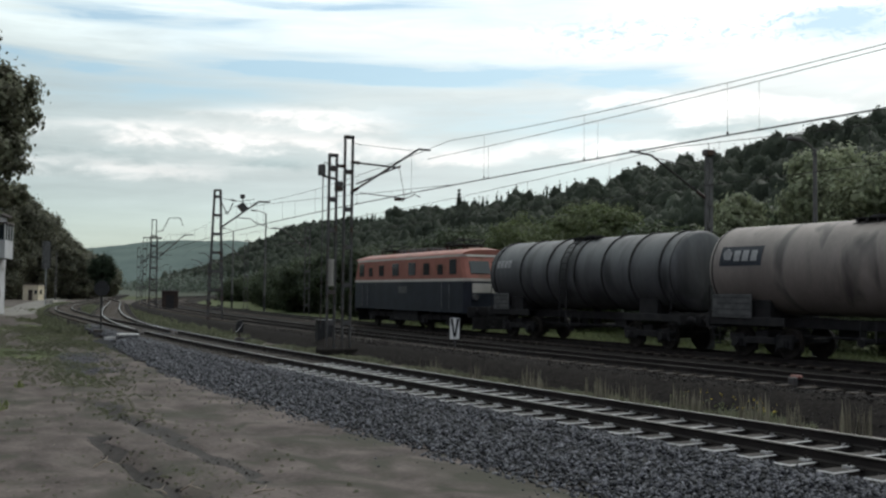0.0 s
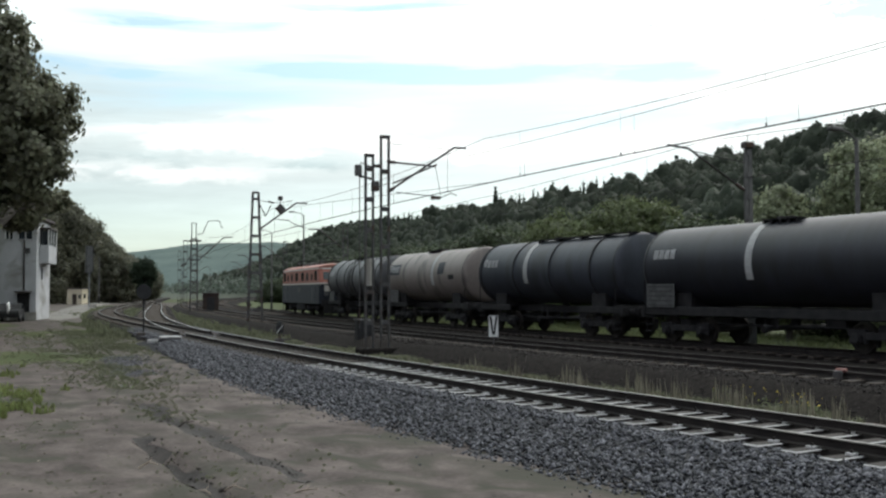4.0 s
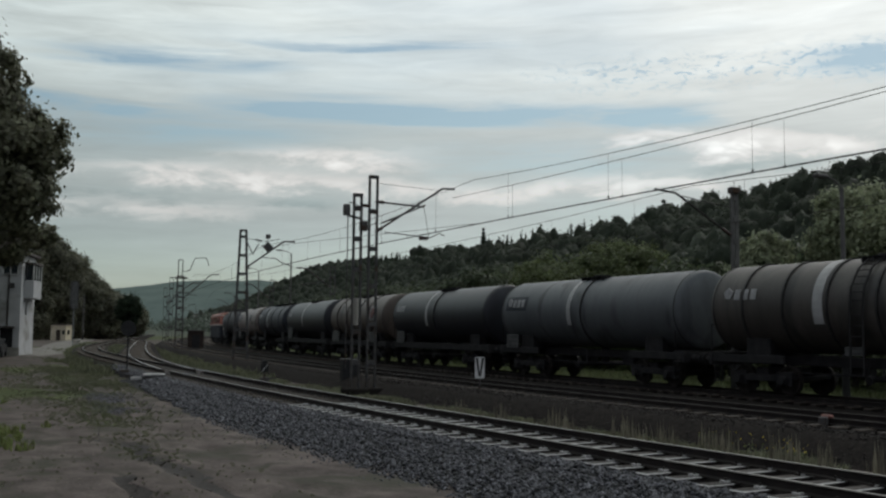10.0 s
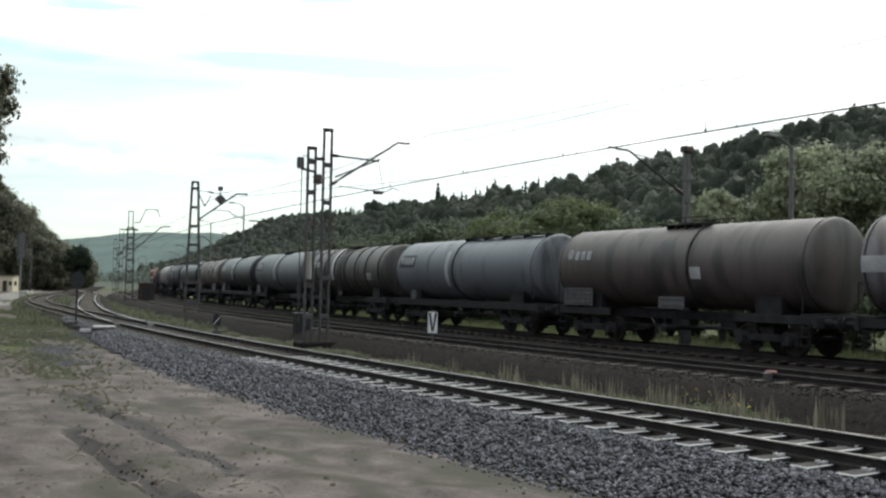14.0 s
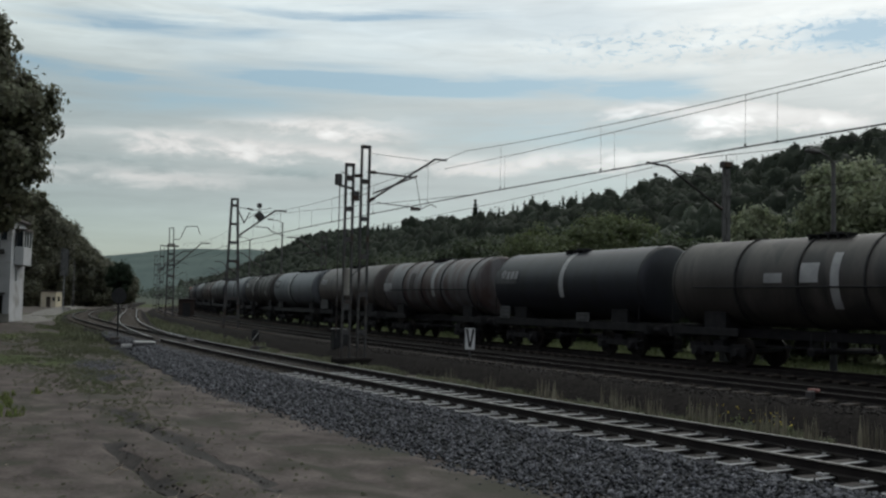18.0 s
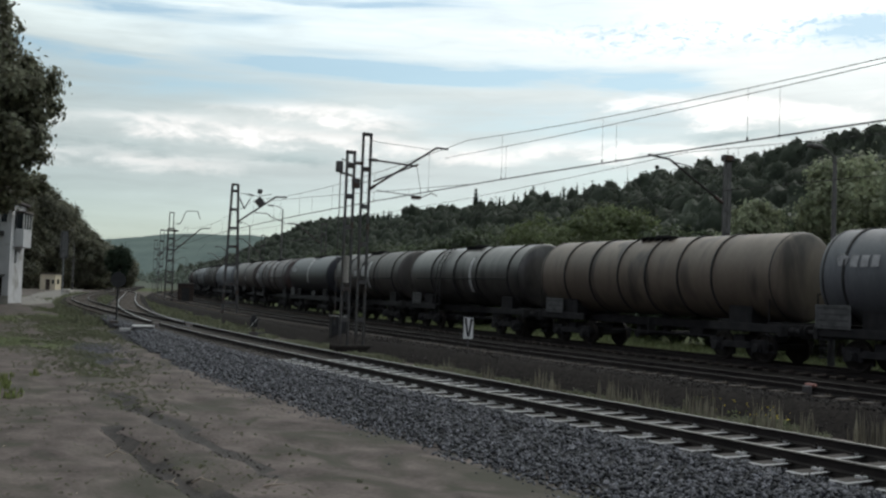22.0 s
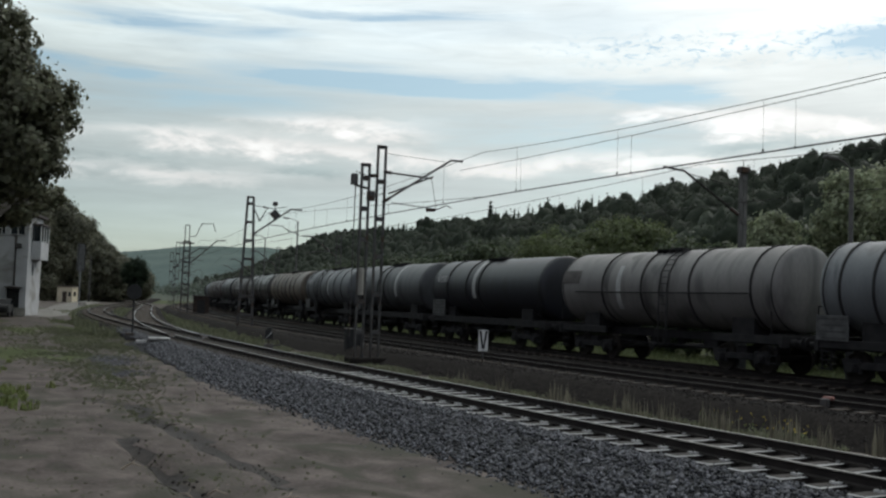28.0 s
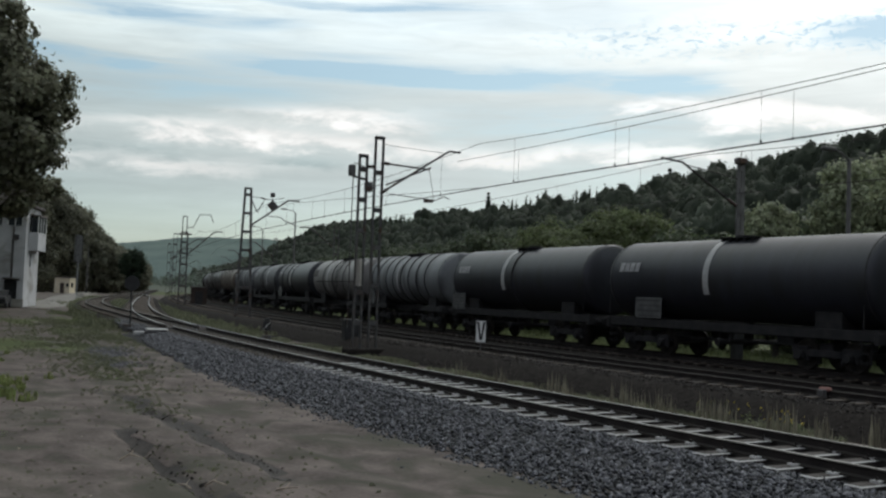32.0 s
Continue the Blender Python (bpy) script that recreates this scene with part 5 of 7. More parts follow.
def make_switch_lantern():
    s = thing("switch_lantern", "small black and white switch indicator on a short stand", "switch lantern", at=pose(17.07, 41.26, 0, 0, 0, -20))
    bm = bmesh.new()
    rod(bm, (0, 0, -0.5), (0, 0, 0.3), 0.05, seg=8)
    box(bm, -0.2, 0.2, -0.15, 0.15, -0.45, -0.2, 0.02)
    part("stand", bm, M["steel"], s)
    part("lantern", bx(-0.17, 0.17, -0.12, 0.12, 0.02, 0.42, bevel=0.03), M["black"], s)
    bm = bmesh.new()
    bar(bm, (-0.14, -0.13, 0.05), (0.12, -0.13, 0.36), 0.13, 0.02)
    part("arrow", bm, M["white"], s, "white slanting bar")
    part("cap", bx(-0.12, 0.12, -0.1, 0.1, 0.42, 0.55, bevel=0.03), M["black"], s)
    bm = bmesh.new()
    bar(bm, (0.0, 0, -0.3), (0.55, 0, -0.22), 0.06, 0.06)
    part("lever", bm, M["steel"], s)


make_switch_lantern()


def make_disc_signal():
    s = thing("disc_signal", "round black disc signal on a thin dark post", "railway signal", at=pose(13.06, 48.66, 0, 0, 0, -14))
    bm = bmesh.new()
    rod(bm, (0, 0, -0.6), (0, 0, 2.2), 0.045, seg=8)
    part("post", bm, M["black"], s)
    part("disc", lathe(bmesh.new(), [(-0.02, 0.05), (-0.02, 0.36), (0.02, 0.36), (0.02, 0.05)], 28, "Y"), M["black"], s, at=pose(0, -0.06, 1.88))
    part("lamp_box", bx(-0.12, 0.12, 0.0, 0.25, 1.9, 2.25, bevel=0.02), M["black"], s)
    part("base_box", bx(-0.35, 0.1, -0.2, 0.2, -0.5, -0.08, bevel=0.03), M["steel"], s)


make_disc_signal()


def make_point_machine():
    s = thing("point_machine", "low grey-lidded point machine beside the switch", "point machine", at=pose(12.55, 42.5, 0, 0, 0, -12))
    part("case", bx(-0.42, 0.42, -0.35, 0.35, -0.5, -0.12, bevel=0.03), M["steel"], s)
    part("lid", bx(-0.44, 0.44, -0.37, 0.37, -0.12, -0.03, bevel=0.03), M["concrete"], s, "pale grey lid")
    bm = bmesh.new()
    rod(bm, (-1.0, 0.1, -0.2), (-0.4, 0.1, -0.2), 0.03, seg=6)
    rod(bm, (0.4, 0.1, -0.22), (2.1, 0.1, -0.22), 0.03, seg=6)
    part("rod", bm, M["steel"], s)
    part("cover", bx(-0.95, -0.5, -0.12, 0.2, -0.3, -0.16, bevel=0.02), M["concrete"], s, "pale cover plate")


make_point_machine()


def make_derail_block():
    x, y, _ = line(15.5, MIDDLE - 0.7525)
    s = thing("derail_block", "faded dull red clamp block on the middle track's rail", "rail clamp", at=pose(x, y, 0, 0, 0, -3))
    part("block", bx(-0.08, 0.07, -0.14, 0.14, -0.02, 0.07, bevel=0.03), M["red"], s)
    part("foot", bx(-0.2, -0.06, -0.1, 0.1, -0.2, 0.02, bevel=0.02), M["steel"], s)


make_derail_block()


def make_relay_box():
    s = thing("relay_cabinet", "small dark relay cabinet beside the masts", "relay cabinet", at=pose(20.9, 40.6, 0, 0, 0, -10))
    part("case", bx(-0.35, 0.35, -0.25, 0.25, -0.4, 0.55, bevel=0.02), M["black"], s)
    part("roof", bx(-0.4, 0.4, -0.3, 0.3, 0.55, 0.6, bevel=0.01), M["steel"], s)
    part("door", bx(-0.3, 0.3, -0.27, -0.245, -0.3, 0.48, bevel=0.005), M["black"], s)


make_relay_box()


# ---- trees, shrubs and the wooded ridge ----
def leaf_cloud(name, centres, sizes, mat, rng, droop=0.0, aspect=0.62, outward=None, loose=0.45):
    """Many small folded leaves (or leaf clumps far away), each with its own lie."""
    n = len(centres)
    c = np.asarray(centres, float)
    s = np.asarray(sizes, float)[:, None]
    a = rng.normal(size=(n, 3))
    a[:, 2] = a[:, 2] * 0.6 - droop
    if outward is None:
        b = rng.normal(size=(n, 3))
    else:
        # leaves lie along the crown's surface, more or less
        u = np.asarray(outward) + rng.normal(size=(n, 3)) * loose
        a -= u * (a * u).sum(1)[:, None] / (u * u).sum(1)[:, None]
        b = np.cross(u, a)
    a /= np.linalg.norm(a, axis=1)[:, None]
    b -= a * (a * b).sum(1)[:, None]
    b /= np.linalg.norm(b, axis=1)[:, None]
    u = np.cross(a, b)
    v = np.empty((n, 4, 3))
    v[:, 0] = c - a * s * 0.5
    v[:, 1] = c + b * s * 0.5 * aspect + u * s * 0.12
    v[:, 2] = c + a * s * 0.5
    v[:, 3] = c - b * s * 0.5 * aspect + u * s * 0.12
    me = bpy.data.meshes.new(name)
    me.vertices.add(4 * n)
    me.vertices.foreach_set("co", v.ravel())
    me.loops.add(4 * n)
    me.loops.foreach_set("vertex_index", np.arange(4 * n, dtype=np.int32))
    me.polygons.add(n)
    me.polygons.foreach_set("loop_start", np.arange(0, 4 * n, 4, dtype=np.int32))
    me.polygons.foreach_set("loop_total", np.full(n, 4, dtype=np.int32))
    me.materials.append(mat)
    me.update(calc_edges=True)
    return me


def crown_points(blobs, density, rng):
    """Points in the outer shells of a handful of uneven clumps, and the way that each faces."""
    pts, ways = [], []
    for (x, y, z, r, stretch) in blobs:
        k = 34
        d = rng.normal(size=(k, 3))
        d /= np.linalg.norm(d, axis=1)[:, None]
        hubs = d * (r * (0.6 + 0.45 * rng.random(k)))[:, None]
        hubs = np.r_[hubs, [[0, 0, 0]]]
        for i, h in enumerate(hubs):
            q = r * (0.5 if i == k else 0.13 + 0.2 * rng.random() ** 1.5)
            n = max(8, int(density * q * q * (0.2 if i == k else 1.25)))
            g = rng.normal(size=(n, 3))
            p = h + g * (q * 0.6)
            way = p / (np.linalg.norm(p, axis=1)[:, None] + 1e-6) * 0.9 + g / (np.linalg.norm(g, axis=1)[:, None] + 1e-6) * 0.6
            p[:, 2] *= stretch
            pts.append(p + np.array([x, y, z]))
            ways.append(way)
    return np.concatenate(pts), np.concatenate(ways)


def limbs(bm, foot, tips, r0, rng):
    """A tapered trunk that splits towards the crown's clumps."""
    foot = Vector(foot)
    top = Vector(np.mean([t[:3] for t in tips], axis=0))
    fork = foot.lerp(Vector((top.x, top.y, top.z)), 0.42)
    mid = foot.lerp(fork, 0.5) + Vector((rng.normal() * 0.1, rng.normal() * 0.1, 0))
    rod(bm, foot - Vector((0, 0, 0.6)), mid, r0 * 1.25, r0 * 0.9, seg=10)
    rod(bm, mid, fork, r0 * 0.9, r0 * 0.7, seg=10)
    for t in tips:
        tip = Vector(t[:3])
        k = fork.lerp(tip, 0.5) + Vector((0, 0, 0.12 * (tip - fork).length))
        rod(bm, fork, k, r0 * 0.5, r0 * 0.3, seg=7)
        rod(bm, k, tip, r0 * 0.3, r0 * 0.08, seg=6)
    return bm


def tree(name, label, category, foot, blobs, mat, leaf, density, r0, seed, group="", droop=0.0, trunk=True):
    rng = np.random.default_rng(seed)
    t = thing(name, label, category, group, at=pose(*foot))
    rel = [(x - foot[0], y - foot[1], z - foot[2], r, s) for x, y, z, r, s in blobs]
    if trunk:
        part("trunk", limbs(bmesh.new(), (0, 0, 0), rel, r0, rng), M["bark"], t)
    pts, ways = crown_points(rel, density, rng)
    part("crown", leaf_cloud("crown", pts, leaf * (0.6 + 0.8 * rng.random(len(pts))), mat, rng, droop, outward=ways), None, t)
    return t


def round_blobs(foot, height, width, low, n, seed, top=0.55):
    """Clumps that fill a crown of this height and width over a point."""
    rng = np.random.default_rng(seed)
    out = []
    for i in range(n):
        u = (i + 0.5) / n
        z = low + (height - low) * u
        prof = math.sin(math.pi * min(0.95, 0.18 + 0.72 * u)) ** 0.8
        r = width * (0.26 + 0.12 * rng.random()) * (0.75 + 0.4 * prof)
        reach = max(0.0, width * 0.5 * prof - r * 0.75)
        a = rng.random() * 6.283 + i * 2.4
        out.append((foot[0] + reach * math.cos(a), foot[1] + reach * math.sin(a), min(z, height - r * top), r, 0.9))
    return out


# the big poplar in front of the signal box
POPLAR = [(7.8, 72, 12, 4.16, 1), (10.7, 71.2, 11, 3.37, 0.9), (11.6, 71, 14.3, 2.7, 1), (8.0, 72, 16.3, 3.42, 1), (6.4, 72.5, 15, 3.78, 1.1), (7.0, 72, 20, 2.88, 1.2),
          (6.3, 72, 23.4, 1.71, 1.3), (9.6, 71, 18.5, 2.07, 1), (4.2, 73, 18.5, 3.24, 1.2), (4.4, 72.5, 12, 3.42, 1), (2.2, 73.5, 15.5, 3.42, 1.2), (2.5, 73, 22, 2.88, 1.2), (11.6, 70.7, 9.6, 1.98, 0.8), (5.0, 72, 8.4, 2.34, 0.8),
          (1.4, 73, 10.5, 3.06, 0.9), (8.9, 71, 8.6, 2.18, 0.7),
          (12.2, 79, 8.1, 1.7, 0.7), (10.2, 79, 8.0, 2.0, 0.8), (13.9, 79.5, 8.6, 1.4, 0.7), (15.0, 79.8, 9.0, 0.9, 0.8), (6.6, 73.2, 5.6, 2.6, 0.9), (7.0, 74.2, 2.4, 2.3, 0.9), (5.0, 74.0, 6.0, 2.7, 0.9), (3.4, 74.0, 3.0, 2.6, 0.9), (1.0, 74.0, 5.0, 3.0, 0.9)]
tree("poplar_tree", "tall dark green poplar with thick leaning trunk", "tree", (8.7, 71.5, -0.46), POPLAR, M["poplar"], 0.42, 280, 0.62, 11, "trees by the signal box")
tree("poplar_tree", "dark poplar with thick shaded trunk", "tree", (5.6, 73.0, -0.46), [(4, 76, 10, 4.2, 1.0), (0, 77, 13, 4.8, 1.1), (-2, 77, 19, 4.6, 1.2), (1.5, 77, 24, 3.6, 1.2), (-5, 78, 14, 4.5, 1.1), (-3.5, 76, 8, 3.6, 0.9)],
     M["poplar"], 0.46, 260, 0.7, 12, "trees by the signal box")
tree("maple_tree", "leafy green tree that overhangs the yard", "tree", (-5.5, 50.0, -0.46), [(-1.7, 50, 12.5, 3, 1), (-0.1, 49.5, 15.5, 2.4, 1), (-2, 50, 18, 3.2, 1), (-0.3, 50, 10.8, 1.7, 0.9), (-5, 50, 15, 3.8, 1), (0.2, 49.5, 18.8, 1.8, 1), (-3.5, 50, 8.5, 2.6, 0.9), (-0.4, 50, 20.8, 1.9, 1)],
     M["bright_leaf"], 0.4, 290, 0.45, 13, "trees by the signal box")
tree("lilac_bush", "tall grey-green bush at the edge of the yard", "bush", (0.6, 57.5, -0.46), [(0.6, 57.5, 1.2, 1.8, 0.9), (0.3, 57.5, 3.4, 1.5, 1.1), (-0.6, 57.5, 2.2, 2.0, 1.2), (1.3, 57.2, 0.6, 1.1, 0.8), (0.5, 57.5, 5.2, 0.9, 1.1)],
     M["hedge"], 0.2, 600, 0.1, 14, "bushes of the yard")
for i, (x, y, h, w) in enumerate(((-9, 84, 11, 9), (-3, 86, 12, 9), (3, 88, 11, 9), (6.5, 92, 10, 7), (-16, 78, 13, 10), (-14, 60, 13, 10), (12.0, 102, 8, 5), (-6, 78, 7, 8), (0, 81, 7, 8))):
    tree("shade_tree", "dense dark broadleaf tree in the shade behind the yard", "tree", (x, y, -0.5), round_blobs((x, y), h, w, 0.2, 11, 40 + i), M["poplar"], 0.6, 140, 0.25, 60 + i, "trees behind the yard")

# trees along the left of the diverging track
for i, (x, y, h, w) in enumerate(((43, 224, 20, 13), (36, 214, 21, 13), (50, 240, 18.5, 13), (57, 257, 16, 12), (66, 280, 14, 12), (78, 310, 12, 12), (30, 226, 22, 14), (44, 262, 19, 14), (62, 300, 16, 14), (92, 345, 10, 11), (54, 228, 10, 9), (62, 246, 8, 8), (104, 380, 9, 12), (71, 262, 6, 7))):
    tree("roadside_tree", "broadleaf tree with dense dark green crown", "tree", (x, y, -0.5), round_blobs((x, y), h, w, 1.6, 11, 80 + i), M["roadside"], 0.6, 75, 0.3, 100 + i, "trees along the far road")
x, y = 45.2, 168.5
tree("evergreen_tree", "dark round-topped evergreen beside the far track", "tree", (x, y, -0.5), [(x, y, 5.6, 1.9, 1.0), (x - 0.9, y, 4.5, 1.4, 1.0), (x + 0.9, y, 5.0, 1.4, 1.0), (x + 0.2, y, 6.6, 1.1, 1.0), (x, y, 3.2, 1.3, 1.0)], M["conifer"], 0.35, 300, 0.16, 130, "evergreens by the far track")

# shrubs and trees past the train
BEYOND = [
    (45.8, 65.6, 8.3, 6.0, "hedge"), (46.5, 58.8, 9.3, 6.5, "bright_leaf"), (46.7, 52.1, 9.8, 7.5, "bright_leaf"), (47.2, 49.0, 9.5, 5.5, "bright_leaf"), (43.3, 41.5, 7.4, 5.0, "hedge"), (41.8, 37.2, 7.0, 4.6, "hedge"),
    (38.9, 31.4, 7.5, 4.0, "willow"), (40.8, 28.6, 9.6, 4.2, "willow"), (42.9, 29.2, 9.8, 4.4, "willow"), (50.3, 77.0, 7.9, 6.5, "hedge"), (51.8, 85.6, 7.6, 7.0, "hedge"), (55.2, 97.4, 8.0, 7.5, "hedge"), (57.9, 110.8, 8.0, 8.0, "hedge"),
    (57.5, 116.6, 6.8, 8.0, "hedge"), (39.8, 24.5, 8.8, 5.0, "willow"), (45.0, 32.2, 8.0, 5.0, "hedge"), (39.0, 19.5, 8.6, 5.5, "hedge"), (54, 55, 9.5, 7.0, "hedge"), (55, 66, 10, 7.0, "hedge"), (51, 40, 9, 6.5, "hedge"), (58, 80, 10, 8, "hedge"),
    (66, 128, 8, 9, "hedge"), (74, 146, 8.5, 9, "hedge"), (48, 34, 8.5, 6.0, "hedge"), (43, 14, 9, 6, "hedge"), (40, 9, 7, 5, "hedge"), (63, 96, 9, 8, "hedge"), (66, 110, 9, 8, "hedge"), (46, 24, 9.5, 6, "hedge"),
    (43, 62, 4.4, 4, "hedge"), (46, 71, 4.6, 4.0, "hedge"), (49, 80, 4.8, 4.2, "hedge"),
    (60.5, 122, 5.5, 8, "hedge"), (64, 134, 6, 8, "hedge"), (68, 148, 6.5, 9, "hedge"), (73, 162, 6, 9, "hedge"), (78, 178, 6.5, 9, "hedge"), (83, 194, 7, 10, "hedge"), (70, 140, 7, 9, "hedge"), (80, 168, 8, 10, "hedge"), (90, 205, 7, 11, "hedge"), (97, 228, 8, 12, "hedge"), (88, 240, 6, 9, "hedge"), (96, 262, 6.5, 10, "hedge"), (103, 286, 7, 10, "hedge"), (110, 312, 6.5, 11, "hedge"), (118, 340, 7, 11, "hedge"), (126, 372, 7, 12, "hedge"), (112, 262, 8, 12, "hedge"), (130, 330, 9, 13, "hedge")]
KINDS = {"hedge": ("broadleaf_tree", "dark green broadleaf tree past the train", "tree"), "bright_leaf": ("green_shrub", "tall bright green shrub past the train", "shrub"), "willow": ("willow_tree", "pale silvery-green willow past the train", "tree")}
for i, (x, y, h, w, kind) in enumerate(BEYOND):
    nm, lab, cat = KINDS[kind]
    x += line(y, 0.0)[0] - base_x(y)
    h *= 0.92 if kind == "willow" else 0.82
    tree(nm, lab, cat, (x, y, -0.8), round_blobs((x, y), h, w, 0.3, 11, 150 + i, 0.9), M[kind], 0.32 if kind == "hedge" else 0.22, 260 if kind == "hedge" else 430, 0.16, 200 + i, "trees past the train", droop=0.3 if kind == "willow" else 0.0)


def crown_shapes(level, n):
    """Bumpy crown bodies of unit size, as vertices and faces."""
    out = []
    for i in range(n):
        bm = bmesh.new()
        bmesh.ops.create_icosphere(bm, subdivisions=level, radius=1.0)
        v = []
        for q in bm.verts:
            p = q.co
            k = 1 + 0.34 * noise.noise(p * 1.7 + Vector((i * 7.1, 0, 0))) + 0.26 * noise.noise(p * 3.9 + Vector((0, i * 5.3, 0))) + (0.16 * noise.noise(p * 9.0 + Vector((0, 0, i * 3.7))) if level > 2 else 0)
            v.append(p * k)
        out.append((np.array(v), np.array([[q.index for q in f.verts] for f in bm.faces])))
        bm.free()
    return out


def spire_shapes(n, rng):
    """Conifer bodies of unit height and radius: tiers of drooping boughs."""
    out, seg, tiers = [], 9, 6
    for _ in range(n):
        v, f = [], []
        for t in range(tiers):
            for low, r in ((0.0, 1.05 - t / tiers), (0.55, 0.55 * (1.05 - t / tiers))):
                for j in range(seg):
                    a = 6.283 * (j + 0.5 * (t % 2)) / seg
                    rr = r * rng.uniform(0.7, 1.2)
                    v.append((rr * math.cos(a), rr * math.sin(a), (t + low) / tiers + rng.uniform(-0.02, 0.02)))
        v.append((0, 0, 1.06))
        for k in range(2 * tiers - 1):
            for j in range(seg):
                a, b = k * seg + j, k * seg + (j + 1) % seg
                f += [(a, b, b + seg), (a, b + seg, a + seg)]
        k = (2 * tiers - 1) * seg
        f += [(k + j, k + (j + 1) % seg, 2 * tiers * seg) for j in range(seg)]
        out.append((np.array(v), np.array(f)))
    return out


def triangles(name, verts, faces, mat):
    me = bpy.data.meshes.new(name)
    me.vertices.add(len(verts))
    me.vertices.foreach_set("co", verts.ravel())
    me.loops.add(3 * len(faces))
    me.loops.foreach_set("vertex_index", faces.ravel().astype(np.int32))
    me.polygons.add(len(faces))
    me.polygons.foreach_set("loop_start", np.arange(0, 3 * len(faces), 3, dtype=np.int32))
    me.polygons.foreach_set("loop_total", np.full(len(faces), 3, dtype=np.int32))
    me.materials.append(mat)
    me.update(calc_edges=True)
    me.shade_smooth()
    return me


def make_forest():
    """The wooded ridge: crowns of broadleaf trees and spires of conifers, packed over the slope, with loose leaf clumps on them."""
    rng = np.random.default_rng(5)
    fine, mid, rough, spires = crown_shapes(4, 4), crown_shapes(3, 6), crown_shapes(2, 6), spire_shapes(6, rng)
    for kind, mat, label in (("broadleaf_forest", M["forest"], "dense broadleaf forest on the ridge"), ("conifer_forest", M["conifer"], "dark conifers on the ridge")):
        V, F, count_v, pts, sizes, ways = [], [], 0, [], [], []
        count = 4200 if kind == "broadleaf_forest" else 2000
        for _ in range(count):
            d = 98 + 172 * rng.random() ** 0.8
            y = -90 + 1100 * rng.random() ** 1.5
            x = base_x(y) + d
            pine = 0.42 + 0.6 * noise.noise((x * 0.012, y * 0.012, 7.0)) + 0.42 * (265 < y < 700 and d > 195) - 0.3 * (y < 250) - 0.12
            if (kind == "conifer_forest") != (pine > 0.62):
                continue
            z = ground_z(x, y)
            r = math.hypot(x, y)
            h = rng.uniform(10, 17)
            turn = rng.random() * 6.283
            c, s = math.cos(turn), math.sin(turn)
            if kind == "conifer_forest":
                h *= 0.97
                v, f = spires[rng.integers(6)]
                wd = rng.uniform(1.5, 2.4)
                size = np.array([wd, wd, h - 0.5])
                base = np.array([x, y, z + 0.5])
            else:
                group = fine if r < 175 else mid if r < 330 else rough
                v, f = group[rng.integers(len(group))]
                wd = rng.uniform(2.7, 4.5)
                size = np.array([wd, wd * rng.uniform(0.85, 1.1), h * 0.42])
                base = np.array([x, y, z + h * 0.6])
            p = v * size
            p = np.c_[p[:, 0] * c - p[:, 1] * s, p[:, 0] * s + p[:, 1] * c, p[:, 2]] + base
            V.append(p)
            F.append(f + count_v)
            count_v += len(p)
            # leaf clumps that break the outline of the crown
            k = int(420 * min(1.0, (190 / r) ** 1.7))
            if k > 10:
                pick = rng.integers(len(v), size=k)
                way = (p[pick] - base) / size
                way /= np.linalg.norm(way, axis=1)[:, None] + 1e-6
                pts.append(p[pick] + way * rng.uniform(-0.1, 0.4, (k, 1)) + rng.normal(size=(k, 3)) * 0.3)
                sizes.append((0.32 + 0.42 * rng.random(k)) * min(1.7, r / 190))
                ways.append(way)
        tagged(new(kind, triangles(kind, np.concatenate(V), np.concatenate(F), mat)), label, "forest", kind="stuff")
        name = kind.replace("_forest", "_foliage")
        tagged(new(name, leaf_cloud(name, np.concatenate(pts), np.concatenate(sizes), mat, rng, aspect=0.8, outward=np.concatenate(ways), loose=0.5)), "loose leaf clumps on the crowns of the ridge", "forest", kind="stuff")


make_forest()
# a dark lone fir and a few taller trees that break the skyline
for i, (az, r, peak, w, kind) in enumerate(((45.2, 372, 52.0, 9, "conifer"), (44.7, 375, 49.5, 6, "conifer"), (34.9, 488, 54.0, 6, "conifer"))):
    x, y = r * math.sin(radians(az)), r * math.cos(radians(az))
    z = ground_z(x, y)
    h = max(9.0, peak - z)
    blobs = [(x, y, z + 3 + k * (h - 4) / 9, 0.4 + (w * 0.42) * (1 - k / 9), 1.0) for k in range(10)] if kind == "conifer" else [(a, b, c + z, q, s) for a, b, c, q, s in round_blobs((x, y), h, w, 3, 9, 300 + i)]
    tree("skyline_tree", "tall dark tree that breaks the forest skyline", "tree", (x, y, z), blobs, M[kind], 1.1, 40, 0.3, 310 + i, "skyline trees")


def make_far_woods():
    """Woods on the far hills down the valley and round the horizon."""
    rng = np.random.default_rng(8)
    pts, sizes = [], []
    for _ in range(14000):
        a = radians(rng.uniform(-6, 42))
        r = 450 + 620 * rng.random() ** 1.1
        x, y = r * math.sin(a), r * math.cos(a)
        if x - base_x(min(y, 900)) < 60 and r < 900:
            continue
        z = ground_z(x, y)
        h = rng.uniform(6, 12)
        for _k in range(5):
            pts.append((x + rng.normal() * 2.2, y + rng.normal() * 2.2, z + h * rng.uniform(0.3, 1.0)))
            sizes.append(rng.uniform(1.2, 2.2))
    tagged(new("far_woods", leaf_cloud("far_woods", pts, sizes, M["far_forest"], rng, aspect=0.9)), "green woods on the far hills, haze put into their leaf colour", "forest", kind="stuff")


